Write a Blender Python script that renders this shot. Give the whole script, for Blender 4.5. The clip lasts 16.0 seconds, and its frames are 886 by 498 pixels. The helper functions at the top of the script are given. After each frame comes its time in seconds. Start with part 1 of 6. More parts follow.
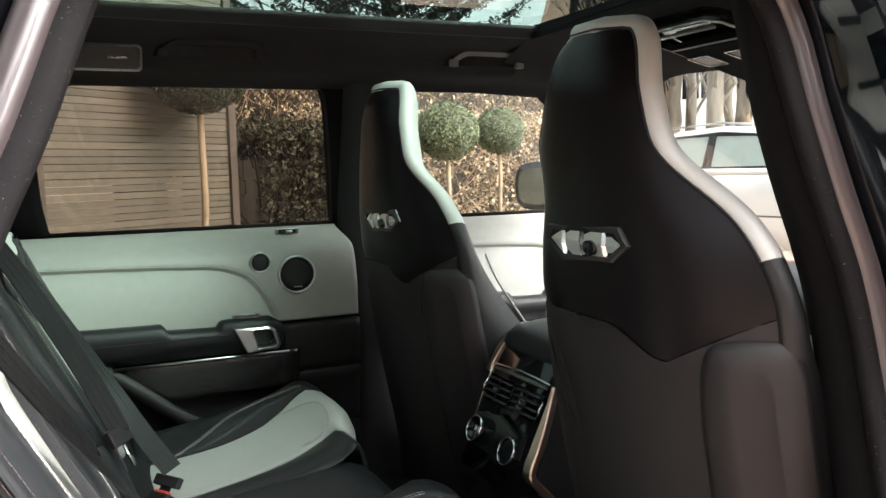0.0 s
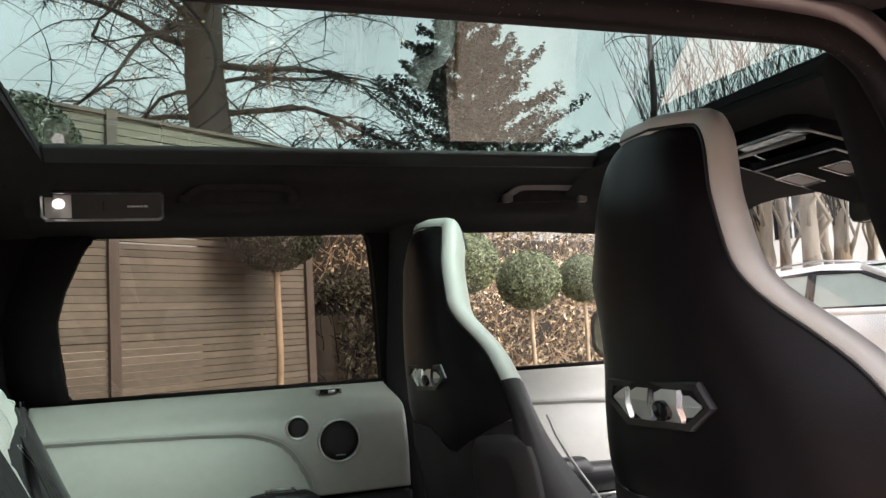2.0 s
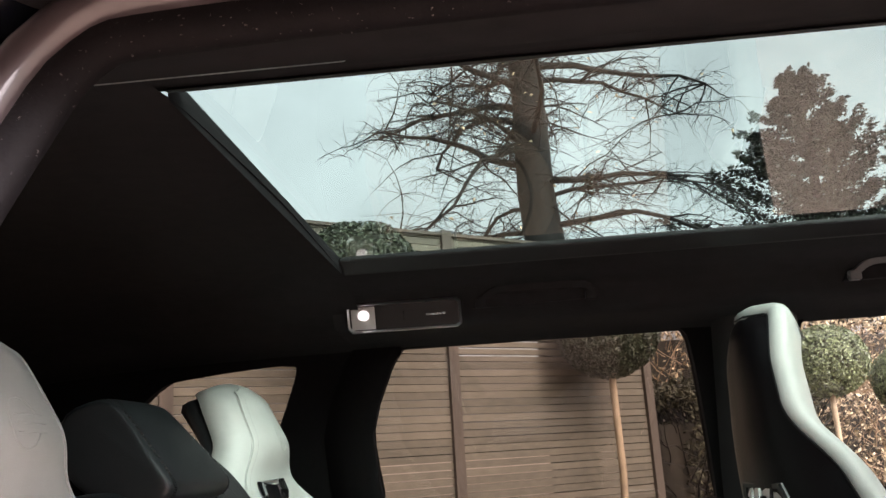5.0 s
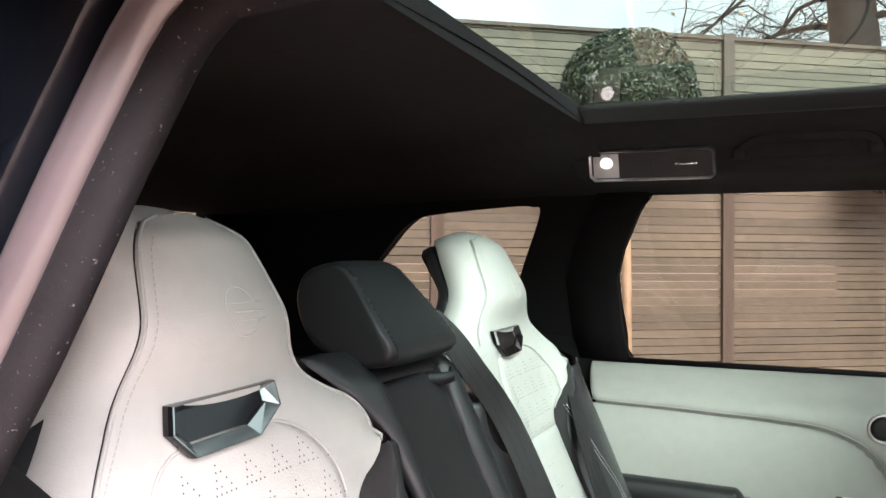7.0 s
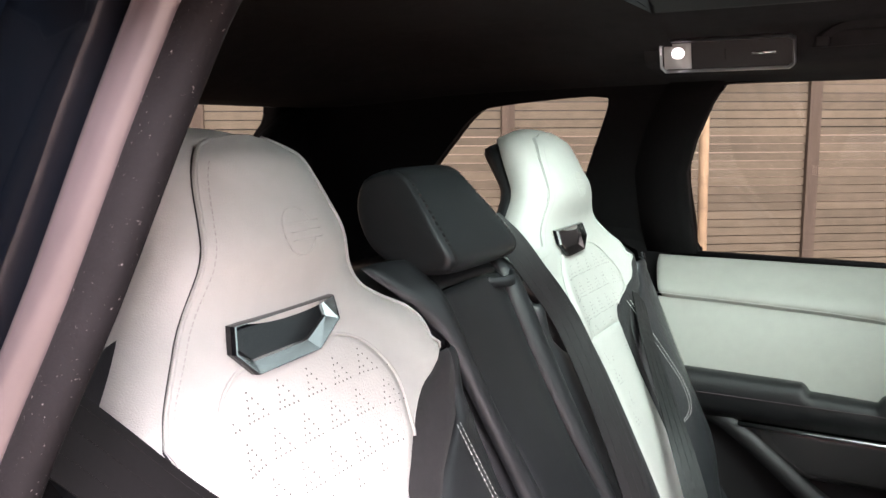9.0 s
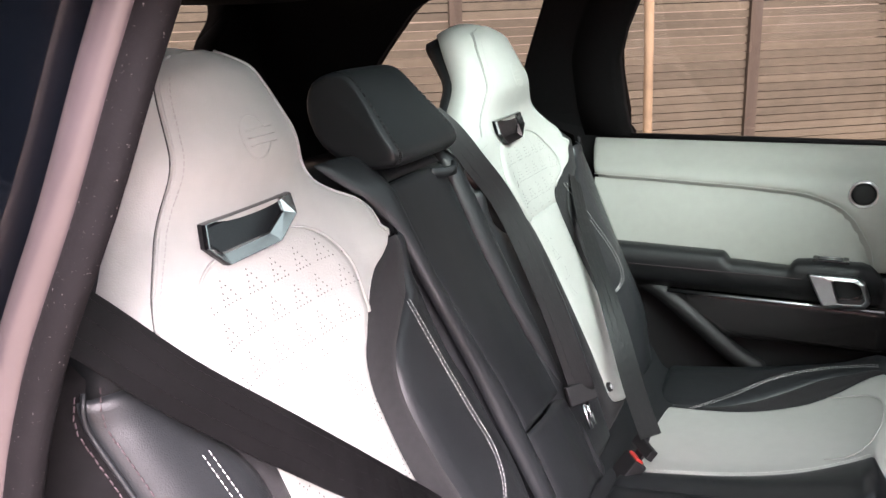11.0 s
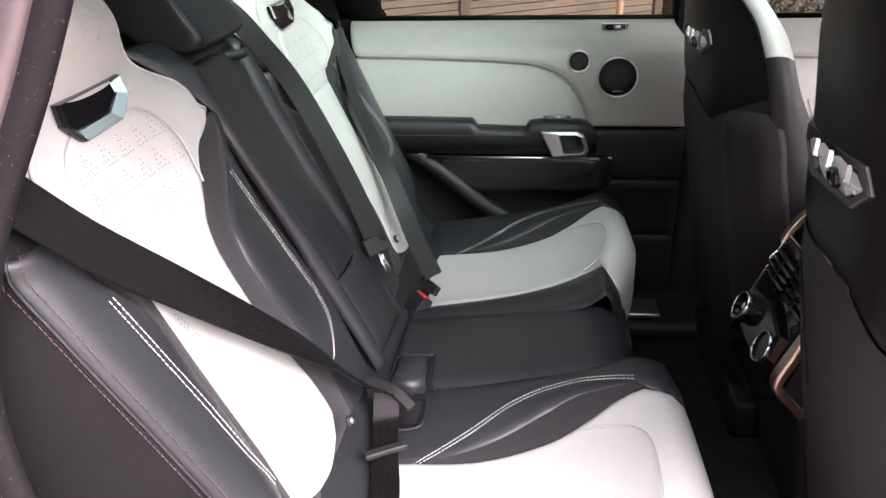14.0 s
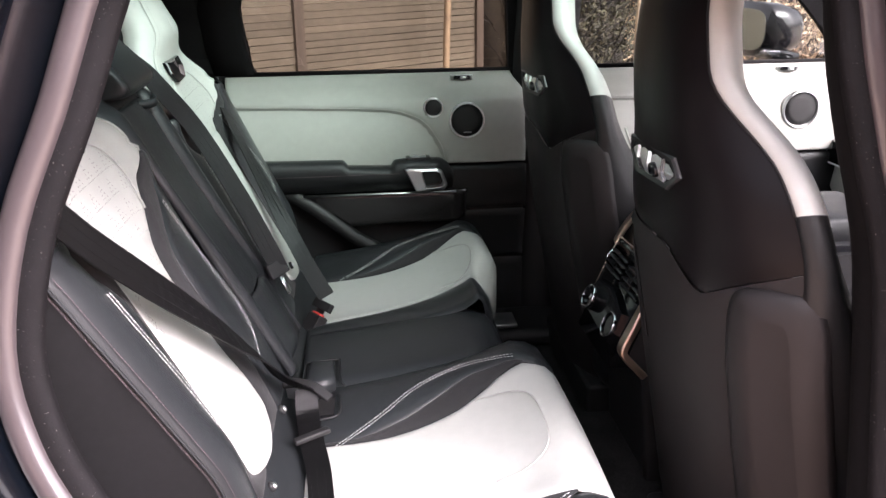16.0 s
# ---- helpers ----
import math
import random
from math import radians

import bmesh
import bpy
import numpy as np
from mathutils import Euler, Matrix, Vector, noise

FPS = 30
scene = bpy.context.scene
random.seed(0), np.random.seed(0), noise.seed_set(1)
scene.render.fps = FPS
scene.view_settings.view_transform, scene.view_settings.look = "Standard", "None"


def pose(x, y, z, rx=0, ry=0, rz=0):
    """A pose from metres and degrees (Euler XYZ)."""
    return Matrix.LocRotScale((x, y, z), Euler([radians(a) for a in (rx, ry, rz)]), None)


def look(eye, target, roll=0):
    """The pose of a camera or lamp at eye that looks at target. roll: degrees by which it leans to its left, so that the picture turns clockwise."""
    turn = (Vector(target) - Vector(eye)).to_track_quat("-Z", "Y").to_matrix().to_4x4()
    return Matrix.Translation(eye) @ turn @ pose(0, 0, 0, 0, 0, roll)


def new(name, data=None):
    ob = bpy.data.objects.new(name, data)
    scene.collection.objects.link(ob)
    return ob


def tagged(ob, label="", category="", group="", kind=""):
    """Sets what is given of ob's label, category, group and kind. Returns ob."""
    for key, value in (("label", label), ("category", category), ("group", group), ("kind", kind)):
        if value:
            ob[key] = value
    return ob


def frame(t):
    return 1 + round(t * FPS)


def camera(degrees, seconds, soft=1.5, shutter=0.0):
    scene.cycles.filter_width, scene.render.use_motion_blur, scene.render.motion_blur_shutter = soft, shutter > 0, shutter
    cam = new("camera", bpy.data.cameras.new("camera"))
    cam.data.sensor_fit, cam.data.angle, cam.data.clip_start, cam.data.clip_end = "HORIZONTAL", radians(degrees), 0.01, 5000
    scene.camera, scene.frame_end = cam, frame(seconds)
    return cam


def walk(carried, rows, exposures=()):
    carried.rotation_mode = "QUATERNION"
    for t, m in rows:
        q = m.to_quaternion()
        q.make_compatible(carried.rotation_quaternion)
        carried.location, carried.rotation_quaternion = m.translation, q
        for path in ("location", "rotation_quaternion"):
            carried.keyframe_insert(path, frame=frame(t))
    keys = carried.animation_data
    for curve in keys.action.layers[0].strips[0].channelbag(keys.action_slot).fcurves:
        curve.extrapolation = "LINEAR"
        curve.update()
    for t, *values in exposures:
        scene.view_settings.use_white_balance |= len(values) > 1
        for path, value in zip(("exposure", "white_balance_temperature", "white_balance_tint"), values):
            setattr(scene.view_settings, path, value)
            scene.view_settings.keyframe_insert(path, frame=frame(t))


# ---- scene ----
cam = camera(56.7, 16.0)
PATH = [
    (0, (-0.593, -1.227, 1.368), (0.244, 0.579, 1.174), -1.4),
    (0.5, (-0.569, -1.13, 1.38), (0.242, 0.696, 1.277), -1.5),
    (1, (-0.522, -1.08, 1.372), (0.233, 0.772, 1.381), -2.1),
    (1.5, (-0.471, -1.055, 1.365), (0.224, 0.818, 1.459), -2.3),
    (2, (-0.441, -1.054, 1.357), (0.21, 0.828, 1.54), -3.2),
    (2.5, (-0.423, -1.036, 1.347), (0.179, 0.849, 1.638), -4.6),
    (3, (-0.407, -1.017, 1.334), (0.119, 0.877, 1.705), -5.4),
    (3.5, (-0.399, -0.996, 1.338), (-0.005, 0.921, 1.751), -5.4),
    (4, (-0.385, -0.973, 1.335), (-0.147, 0.961, 1.786), -5.3),
    (4.5, (-0.366, -0.945, 1.343), (-0.297, 0.994, 1.826), -4.8),
    (5, (-0.354, -0.933, 1.354), (-0.496, 1.001, 1.841), -3.5),
    (5.2, (-0.35, -0.926, 1.361), (-0.585, 1.001, 1.841), -2.9),
    (7.3, (-0.305, -0.866, 1.452), (-1.157, 0.943, 1.405), 0.6),
    (7.5, (-0.306, -0.862, 1.457), (-1.187, 0.932, 1.377), 0.6),
    (7.7, (-0.302, -0.868, 1.461), (-1.212, 0.91, 1.351), 0.3),
    (8, (-0.294, -0.861, 1.467), (-1.24, 0.894, 1.317), 0.6),
    (8.2, (-0.295, -0.859, 1.471), (-1.256, 0.886, 1.294), 0.6),
    (10.3, (-0.247, -0.912, 1.496), (-1.166, 0.804, 1.033), -2.0),
    (10.5, (-0.237, -0.924, 1.502), (-1.141, 0.79, 1.008), -2.1),
    (11, (-0.235, -0.941, 1.503), (-1.077, 0.786, 0.948), -2.2),
    (11.5, (-0.229, -0.969, 1.513), (-1.003, 0.771, 0.9), -2.1),
    (12, (-0.231, -0.994, 1.519), (-0.923, 0.759, 0.851), -2.1),
    (12.5, (-0.244, -1.027, 1.527), (-0.845, 0.739, 0.806), -2.0),
    (13, (-0.253, -1.063, 1.529), (-0.737, 0.722, 0.767), -1.9),
    (13.5, (-0.265, -1.098, 1.527), (-0.605, 0.707, 0.736), -1.6),
    (14, (-0.283, -1.126, 1.513), (-0.488, 0.691, 0.705), -1.4),
    (14.5, (-0.308, -1.175, 1.502), (-0.394, 0.65, 0.69), -1.3),
    (15, (-0.331, -1.229, 1.511), (-0.312, 0.603, 0.707), -1.1),
    (15.5, (-0.359, -1.297, 1.526), (-0.249, 0.551, 0.769), -0.8),
    (16, (-0.376, -1.352, 1.523), (-0.178, 0.519, 0.844), -0.7),
]
walk(cam, [(t, look(eye, target, roll)) for t, eye, target, roll in PATH],
     exposures=[(0, 1.82, 6500, 11), (0.5, 1.85, 6500, 12), (1.0, 1.52, 6500, 15), (2.5, 1.50, 6550, 20), (4.5, 1.60, 6650, 25), (5.2, 1.62, 6650, 25), (7.3, 2.25, 6550, 25), (10.5, 2.25, 6550, 31), (14.5, 2.15, 6500, 32), (16, 1.96, 6450, 26)])

# ---- world and light ----
world = bpy.data.worlds.new("sky")
scene.world = world
world.use_nodes = True
wn, wl = world.node_tree.nodes, world.node_tree.links
sky = wn.new("ShaderNodeTexSky")
sky.sky_type = 'NISHITA'
sky.sun_disc = False
sky.sun_elevation, sky.sun_rotation = radians(40), radians(140)
sky.dust_density, sky.air_density, sky.ozone_density = 6.0, 1.0, 1.0
hsv = wn.new("ShaderNodeHueSaturation")
hsv.inputs["Saturation"].default_value = 0.16
wl.new(sky.outputs[0], hsv.inputs["Color"])
# soft broken cloud
cloud, band, veil = wn.new("ShaderNodeTexNoise"), wn.new("ShaderNodeMapRange"), wn.new("ShaderNodeVectorMath")
cloud.inputs["Scale"].default_value, cloud.inputs["Detail"].default_value = 3.2, 5
band.inputs["From Min"].default_value, band.inputs["From Max"].default_value = 0.35, 0.65
band.inputs["To Min"].default_value, band.inputs["To Max"].default_value = 0.82, 1.22
veil.operation = 'SCALE'
wl.new(cloud.outputs["Fac"], band.inputs[0])
wl.new(hsv.outputs[0], veil.inputs[0])
wl.new(band.outputs[0], veil.inputs["Scale"])
wl.new(veil.outputs[0], wn["Background"].inputs[0])
wn["Background"].inputs[1].default_value = 0.24
sun = new("sun", bpy.data.lights.new("sun", "SUN"))
sun.data.energy, sun.data.angle, sun.data.color = 0.55, radians(36), (1.0, 0.95, 0.88)
sun.matrix_world = look((0, 0, 20), (-0.48, 0.57, 19.375))


# ---- materials ----
def material(name, colour, rough=0.5, metal=0.0, grain=0.0, scale=40.0, bump=0.0, bscale=300.0, spread=0.0, coat=0.0, stretch=(1, 1, 1), rnd=0.0, sheen=0.0, spec=0.5):
    """Principled surface with two scales of variation, bump and a per-object spread."""
    m = bpy.data.materials.new(name)
    m.use_nodes = True
    n, l = m.node_tree.nodes, m.node_tree.links
    b = n["Principled BSDF"]
    b.inputs["Roughness"].default_value, b.inputs["Metallic"].default_value = rough, metal
    b.inputs["Coat Weight"].default_value = coat
    b.inputs["Sheen Weight"].default_value = sheen
    b.inputs["Specular IOR Level"].default_value = spec
    c = (*colour, 1)
    co = n.new("ShaderNodeTexCoord")
    mp = n.new("ShaderNodeMapping")
    mp.inputs["Scale"].default_value = stretch
    l.new(co.outputs["Object"], mp.inputs[0])
    out = None
    if grain:
        t1, t2 = n.new("ShaderNodeTexNoise"), n.new("ShaderNodeTexNoise")
        t1.inputs["Scale"].default_value, t2.inputs["Scale"].default_value = scale, scale / 9
        t1.inputs["Detail"].default_value, t2.inputs["Detail"].default_value = 5, 3
        for t in (t1, t2):
            l.new(mp.outputs[0], t.inputs["Vector"])
        add = n.new("ShaderNodeMath")
        add.operation = 'ADD'
        l.new(t1.outputs["Fac"], add.inputs[0])
        l.new(t2.outputs["Fac"], add.inputs[1])
        mr = n.new("ShaderNodeMapRange")
        mr.inputs["From Min"].default_value, mr.inputs["From Max"].default_value = 0.6, 1.4
        mr.inputs["To Min"].default_value, mr.inputs["To Max"].default_value = 1 - grain, 1 + grain
        l.new(add.outputs[0], mr.inputs[0])
        out = mr.outputs[0]
        rr = n.new("ShaderNodeMapRange")
        rr.inputs["To Min"].default_value, rr.inputs["To Max"].default_value = max(rough - 0.08, 0.02), min(rough + 0.08, 1)
        l.new(t2.outputs["Fac"], rr.inputs[0])
        l.new(rr.outputs[0], b.inputs["Roughness"])
    if rnd:
        oi = n.new("ShaderNodeObjectInfo")
        r2 = n.new("ShaderNodeMapRange")
        r2.inputs["To Min"].default_value, r2.inputs["To Max"].default_value = 1 - rnd, 1 + rnd
        l.new(oi.outputs["Random"], r2.inputs[0])
        out = mul(n, l, out, r2.outputs[0])
    if spread:
        ge = n.new("ShaderNodeNewGeometry")
        r3 = n.new("ShaderNodeMapRange")
        r3.inputs["To Min"].default_value, r3.inputs["To Max"].default_value = 1 - spread, 1 + spread
        l.new(ge.outputs["Random Per Island"], r3.inputs[0])
        out = mul(n, l, out, r3.outputs[0])
    if out is None:
        b.inputs["Base Color"].default_value = c
    else:
        v = n.new("ShaderNodeVectorMath")
        v.operation = 'SCALE'
        v.inputs[0].default_value = colour
        l.new(out, v.inputs["Scale"])
        l.new(v.outputs[0], b.inputs["Base Color"])
    if bump:
        t = n.new("ShaderNodeTexNoise")
        t.inputs["Scale"].default_value, t.inputs["Detail"].default_value = bscale, 4
        l.new(mp.outputs[0], t.inputs["Vector"])
        bp = n.new("ShaderNodeBump")
        bp.inputs["Strength"].default_value, bp.inputs["Distance"].default_value = bump, 0.002
        l.new(t.outputs["Fac"], bp.inputs["Height"])
        l.new(bp.outputs[0], b.inputs["Normal"])
    return m


def mul(n, l, a, b):
    if a is None:
        return b
    x = n.new("ShaderNodeMath")
    x.operation = 'MULTIPLY'
    l.new(a, x.inputs[0])
    l.new(b, x.inputs[1])
    return x.outputs[0]


def glass(name, tint, rough=0.0, ior=1.5):
    """A thin pane: clear transmission with a tint, and a mirror reflection over it."""
    m = bpy.data.materials.new(name)
    m.use_nodes = True
    n, l = m.node_tree.nodes, m.node_tree.links
    n.remove(n["Principled BSDF"])
    tr, gl, mix, fr = n.new("ShaderNodeBsdfTransparent"), n.new("ShaderNodeBsdfGlossy"), n.new("ShaderNodeMixShader"), n.new("ShaderNodeFresnel")
    tr.inputs[0].default_value = (*tint, 1)
    gl.inputs["Roughness"].default_value = rough
    fr.inputs[0].default_value = ior
    l.new(fr.outputs[0], mix.inputs[0])
    l.new(tr.outputs[0], mix.inputs[1])
    l.new(gl.outputs[0], mix.inputs[2])
    l.new(mix.outputs[0], n["Material Output"].inputs[0])
    return m


LIGHT = material("pale leather", (0.43, 0.442, 0.415), 0.42, grain=0.05, scale=60, bump=0.25, bscale=900)
PERF = material("perforated pale leather", (0.425, 0.435, 0.408), 0.5, grain=0.05, scale=60, bump=0.35, bscale=500)
BLACK = material("black leather", (0.0125, 0.0130, 0.0138), 0.42, grain=0.15, scale=60, bump=0.3, bscale=800, spec=0.3)
# same leather as the seats, darkened for the dimmer light on the doors
DOORSHADE = material("pale grey-green door leather, shade in colour", (0.285, 0.288, 0.264), 0.45, grain=0.06, scale=50, bump=0.3, bscale=800)
BACKLEATHER = material("dark aubergine black leather", (0.0060, 0.0049, 0.0056), 0.32, grain=0.12, scale=60, bump=0.15, bscale=900, spec=0.14)
SHELL = material("moulded black plastic", (0.0145, 0.0125, 0.013), 0.5, grain=0.12, scale=30, bump=0.3, bscale=1400, spec=0.3)
COPPER = material("warm satin metal", (0.80, 0.62, 0.50), 0.28, 1.0, grain=0.05, scale=60)
SUEDE = material("black suede", (0.012, 0.012, 0.013), 0.95, grain=0.3, scale=120, bump=0.3, bscale=1500, sheen=0.05)
SEATBLACK = material("charcoal black seat leather", (0.0165, 0.0185, 0.020), 0.33, grain=0.12, scale=60, bump=0.22, bscale=800, spec=0.36)
PLASTIC = material("black plastic", (0.0135, 0.0132, 0.0138), 0.55, grain=0.1, scale=30, bump=0.15, bscale=1200, spec=0.35)
GLOSS = material("gloss black", (0.006, 0.006, 0.007), 0.12, grain=0.1, scale=20)
HEADLINER = material("black suede headlining", (0.021, 0.0205, 0.0215), 0.95, grain=0.25, scale=50, bump=0.3, bscale=1500, spec=0.12)
CARPET = material("black carpet", (0.022, 0.021, 0.021), 1.0, grain=0.5, scale=200, bump=1.0, bscale=700, spec=0.1)
RUBBER = material("black rubber", (0.005, 0.0044, 0.005), 0.75, grain=0.3, scale=80, bump=0.2, bscale=300, spec=0.15)
dn, dl = RUBBER.node_tree.nodes, RUBBER.node_tree.links
dt, dr, dm = dn.new("ShaderNodeTexNoise"), dn.new("ShaderNodeMapRange"), dn.new("ShaderNodeMix")
dm.data_type = 'RGBA'
dt.inputs["Scale"].default_value, dt.inputs["Detail"].default_value = 420, 3
dr.inputs["From Min"].default_value, dr.inputs["From Max"].default_value = 0.68, 0.78
dl.new(dn["Texture Coordinate"].outputs["Object"], dt.inputs["Vector"])
dl.new(dt.outputs["Fac"], dr.inputs[0])
dl.new(dr.outputs[0], dm.inputs["Factor"])
base = dn["Principled BSDF"].inputs["Base Color"]
dl.new(base.links[0].from_socket, dm.inputs[6])
dm.inputs[7].default_value = (0.16, 0.15, 0.145, 1)
dl.new(dm.outputs[2], base)
GASKET = material("dark grey gasket", (0.012, 0.012, 0.0125), 0.5, grain=0.1, scale=60)
BEVEL = material("polished bevel", (0.62, 0.62, 0.62), 0.18, 1.0, grain=0.05, scale=30)
CHROME = material("chrome", (0.75, 0.76, 0.78), 0.12, 1.0, grain=0.05, scale=30)
# the wing mirror's dark reflection is put into the metal colour
DARKMIRROR = material("mirror glass with darkened reflection", (0.30, 0.32, 0.30), 0.03, 1.0, grain=0.02, scale=5)
MIRROR = material("silvered glass", (0.70, 0.74, 0.72), 0.03, 1.0, grain=0.02, scale=5)
GRIP = material("grey grip plastic", (0.14, 0.14, 0.14), 0.45, grain=0.1, scale=40, bump=0.15, bscale=900)
SLATS = material("satin black vent slats", (0.016, 0.016, 0.017), 0.35, grain=0.1, scale=60)
SATIN = material("satin metal", (0.62, 0.63, 0.64), 0.3, 1.0, grain=0.05, scale=60)
CARBON = material("carbon fibre", (0.02, 0.02, 0.021), 0.25, coat=0.8)
cn, cl = CARBON.node_tree.nodes, CARBON.node_tree.links
cm, cc_, ck = cn.new("ShaderNodeMapping"), cn.new("ShaderNodeTexCoord"), cn.new("ShaderNodeTexChecker")
cm.inputs["Rotation"].default_value = (0, radians(35), 0)
cm.inputs["Scale"].default_value = (1, 0.02, 1)
ck.inputs["Scale"].default_value = 620
ck.inputs["Color1"].default_value, ck.inputs["Color2"].default_value = (0.034, 0.031, 0.031, 1), (0.006, 0.0055, 0.0055, 1)
cl.new(cc_.outputs["Object"], cm.inputs[0])
cl.new(cm.outputs[0], ck.inputs["Vector"])
cl.new(ck.outputs["Color"], cn["Principled BSDF"].inputs["Base Color"])
SIDEBLACK = material("deep black suede", (0.0052, 0.0049, 0.0053), 0.95, grain=0.3, scale=120, bump=0.2, bscale=1500, spec=0.15)
MESH = material("speaker mesh", (0.012, 0.012, 0.012), 0.7, grain=0.3, scale=400, bump=0.6, bscale=1200)
THREAD = material("white thread", (0.7, 0.7, 0.68), 0.8)
PINHOLE = material("pinholes", (0.11, 0.105, 0.10), 0.9)
THREAD_DARK = material("grey thread", (0.050, 0.034, 0.038), 0.8)
SEAM = material("pale seam thread", (0.38, 0.38, 0.36), 0.8)
WEBBING = material("black webbing", (0.0045, 0.0043, 0.0046), 0.38, grain=0.3, scale=300, bump=0.10, bscale=2200, spec=0.22)
BELTGREY = material("grey-black webbing", (0.013, 0.0145, 0.0145), 0.45, grain=0.2, scale=300, bump=0.10, bscale=2200, spec=0.28)
FROST = material("frosted bright metal", (0.90, 0.90, 0.90), 0.48, 1.0, grain=0.05, scale=60)
RED = material("red plastic", (0.6, 0.05, 0.04), 0.4)
PAINT = material("dark green paint", (0.0016, 0.0026, 0.0042), 0.08, grain=0.1, scale=5, coat=1.0)
EDGE = material("painted flange", (0.046, 0.037, 0.039), 0.36, metal=0.0, grain=0.1, scale=40, coat=0.9)
WHITEPAINT = material("white paint", (0.8, 0.8, 0.8), 0.2, grain=0.03, scale=3, coat=1.0)
SLAT = material("weathered slat", (0.122, 0.106, 0.080), 0.8, grain=0.25, scale=25, bump=0.5, bscale=60, stretch=(0.12, 1, 1), rnd=0.2)
POST = material("weathered post", (0.085, 0.067, 0.054), 0.85, grain=0.3, scale=25, bump=0.5, bscale=60, stretch=(1, 1, 0.12))
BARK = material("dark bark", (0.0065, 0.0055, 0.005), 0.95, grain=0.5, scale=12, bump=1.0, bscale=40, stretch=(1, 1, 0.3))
STEM = material("pale stem bark", (0.36, 0.27, 0.18), 0.9, grain=0.4, scale=30, bump=0.6, bscale=80, stretch=(1, 1, 0.4))
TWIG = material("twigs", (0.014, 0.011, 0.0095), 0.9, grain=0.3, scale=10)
BOXLEAF = material("box leaves", (0.118, 0.138, 0.066), 0.4, grain=0.25, scale=30, spread=0.75)
# darker copy of the box leaves; the balls' backlit shade is in the colour
SHADELEAF = material("box leaves in painted shade", (0.036, 0.046, 0.024), 0.42, grain=0.25, scale=30, spread=0.7)
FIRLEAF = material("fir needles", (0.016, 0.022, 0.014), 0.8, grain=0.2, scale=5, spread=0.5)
DRYLEAF = material("dry brown leaves", (0.47, 0.37, 0.245), 0.8, grain=0.3, scale=8, spread=0.75)
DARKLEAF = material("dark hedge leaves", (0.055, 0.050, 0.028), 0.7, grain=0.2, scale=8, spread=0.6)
SAND = material("paving and sand", (0.30, 0.235, 0.185), 0.95, grain=0.35, scale=6, bump=0.5, bscale=60)
CLEAR = glass("clear glass", (0.68, 0.72, 0.70))
TINT = glass("dark tinted glass", (0.29, 0.272, 0.235), ior=1.3)
ROOFGLASS = glass("green tinted roof glass", (0.335, 0.455, 0.405))
LENS = material("frosted lens", (0.55, 0.54, 0.53), 0.35, grain=0.05, scale=80)
LAMPGLOW = bpy.data.materials.new("lit lamp lens")
LAMPGLOW.use_nodes = True
LAMPGLOW.node_tree.nodes["Principled BSDF"].inputs["Emission Color"].default_value = (1, 0.96, 0.93, 1)
LAMPGLOW.node_tree.nodes["Principled BSDF"].inputs["Emission Strength"].default_value = 0.5


# ---- mesh helpers ----
def thing(name, label="", category="", group="", kind="", at=(0, 0, 0)):
    e = new(name)
    e.location = at
    return tagged(e, label, category, group, kind)


def part(name, bm, mat, parent=None, label="", smooth=True):
    """Links a bmesh as one mesh object."""
    me = bpy.data.meshes.new(name)
    off, p = Vector(), parent
    while p is not None:
        off, p = off + p.location, p.parent
    if off.length:
        bmesh.ops.translate(bm, verts=bm.verts, vec=-off)
    bm.to_mesh(me)
    bm.free()
    me.materials.append(mat)
    if smooth:
        me.polygons.foreach_set("use_smooth", [True] * len(me.polygons))
    ob = new(name, me)
    ob.parent = parent
    return tagged(ob, label)


def rounded(ob, width=0.004, segs=2, angle=30):
    b = ob.modifiers.new("bevel", "BEVEL")
    b.width, b.segments, b.limit_method, b.angle_limit = width, segs, "ANGLE", radians(angle)
    b.harden_normals = True
    return ob


def thick(ob, depth, offset=-1.0):
    m = ob.modifiers.new("thickness", "SOLIDIFY")
    m.thickness, m.offset = depth, offset
    return ob


def box(x0, x1, y0, y1, z0, z1, bm=None):
    bm = bm or bmesh.new()
    v = [bm.verts.new((x, y, z)) for z in (z0, z1) for x, y in ((x0, y0), (x1, y0), (x1, y1), (x0, y1))]
    for f in ((3, 2, 1, 0), (4, 5, 6, 7), (0, 1, 5, 4), (1, 2, 6, 5), (2, 3, 7, 6), (3, 0, 4, 7)):
        bm.faces.new([v[i] for i in f])
    return bm


def loft(rings, closed=True, caps=True, bm=None):
    """Skin through rings of equal length."""
    bm = bm or bmesh.new()
    vs = [[bm.verts.new(p) for p in r] for r in rings]
    n = len(rings[0])
    for a, b in zip(vs, vs[1:]):
        for i in range(n if closed else n - 1):
            j = (i + 1) % n
            bm.faces.new((a[i], a[j], b[j], b[i]))
    if closed and caps:
        bm.faces.new(vs[0][::-1])
        bm.faces.new(vs[-1])
    return bm


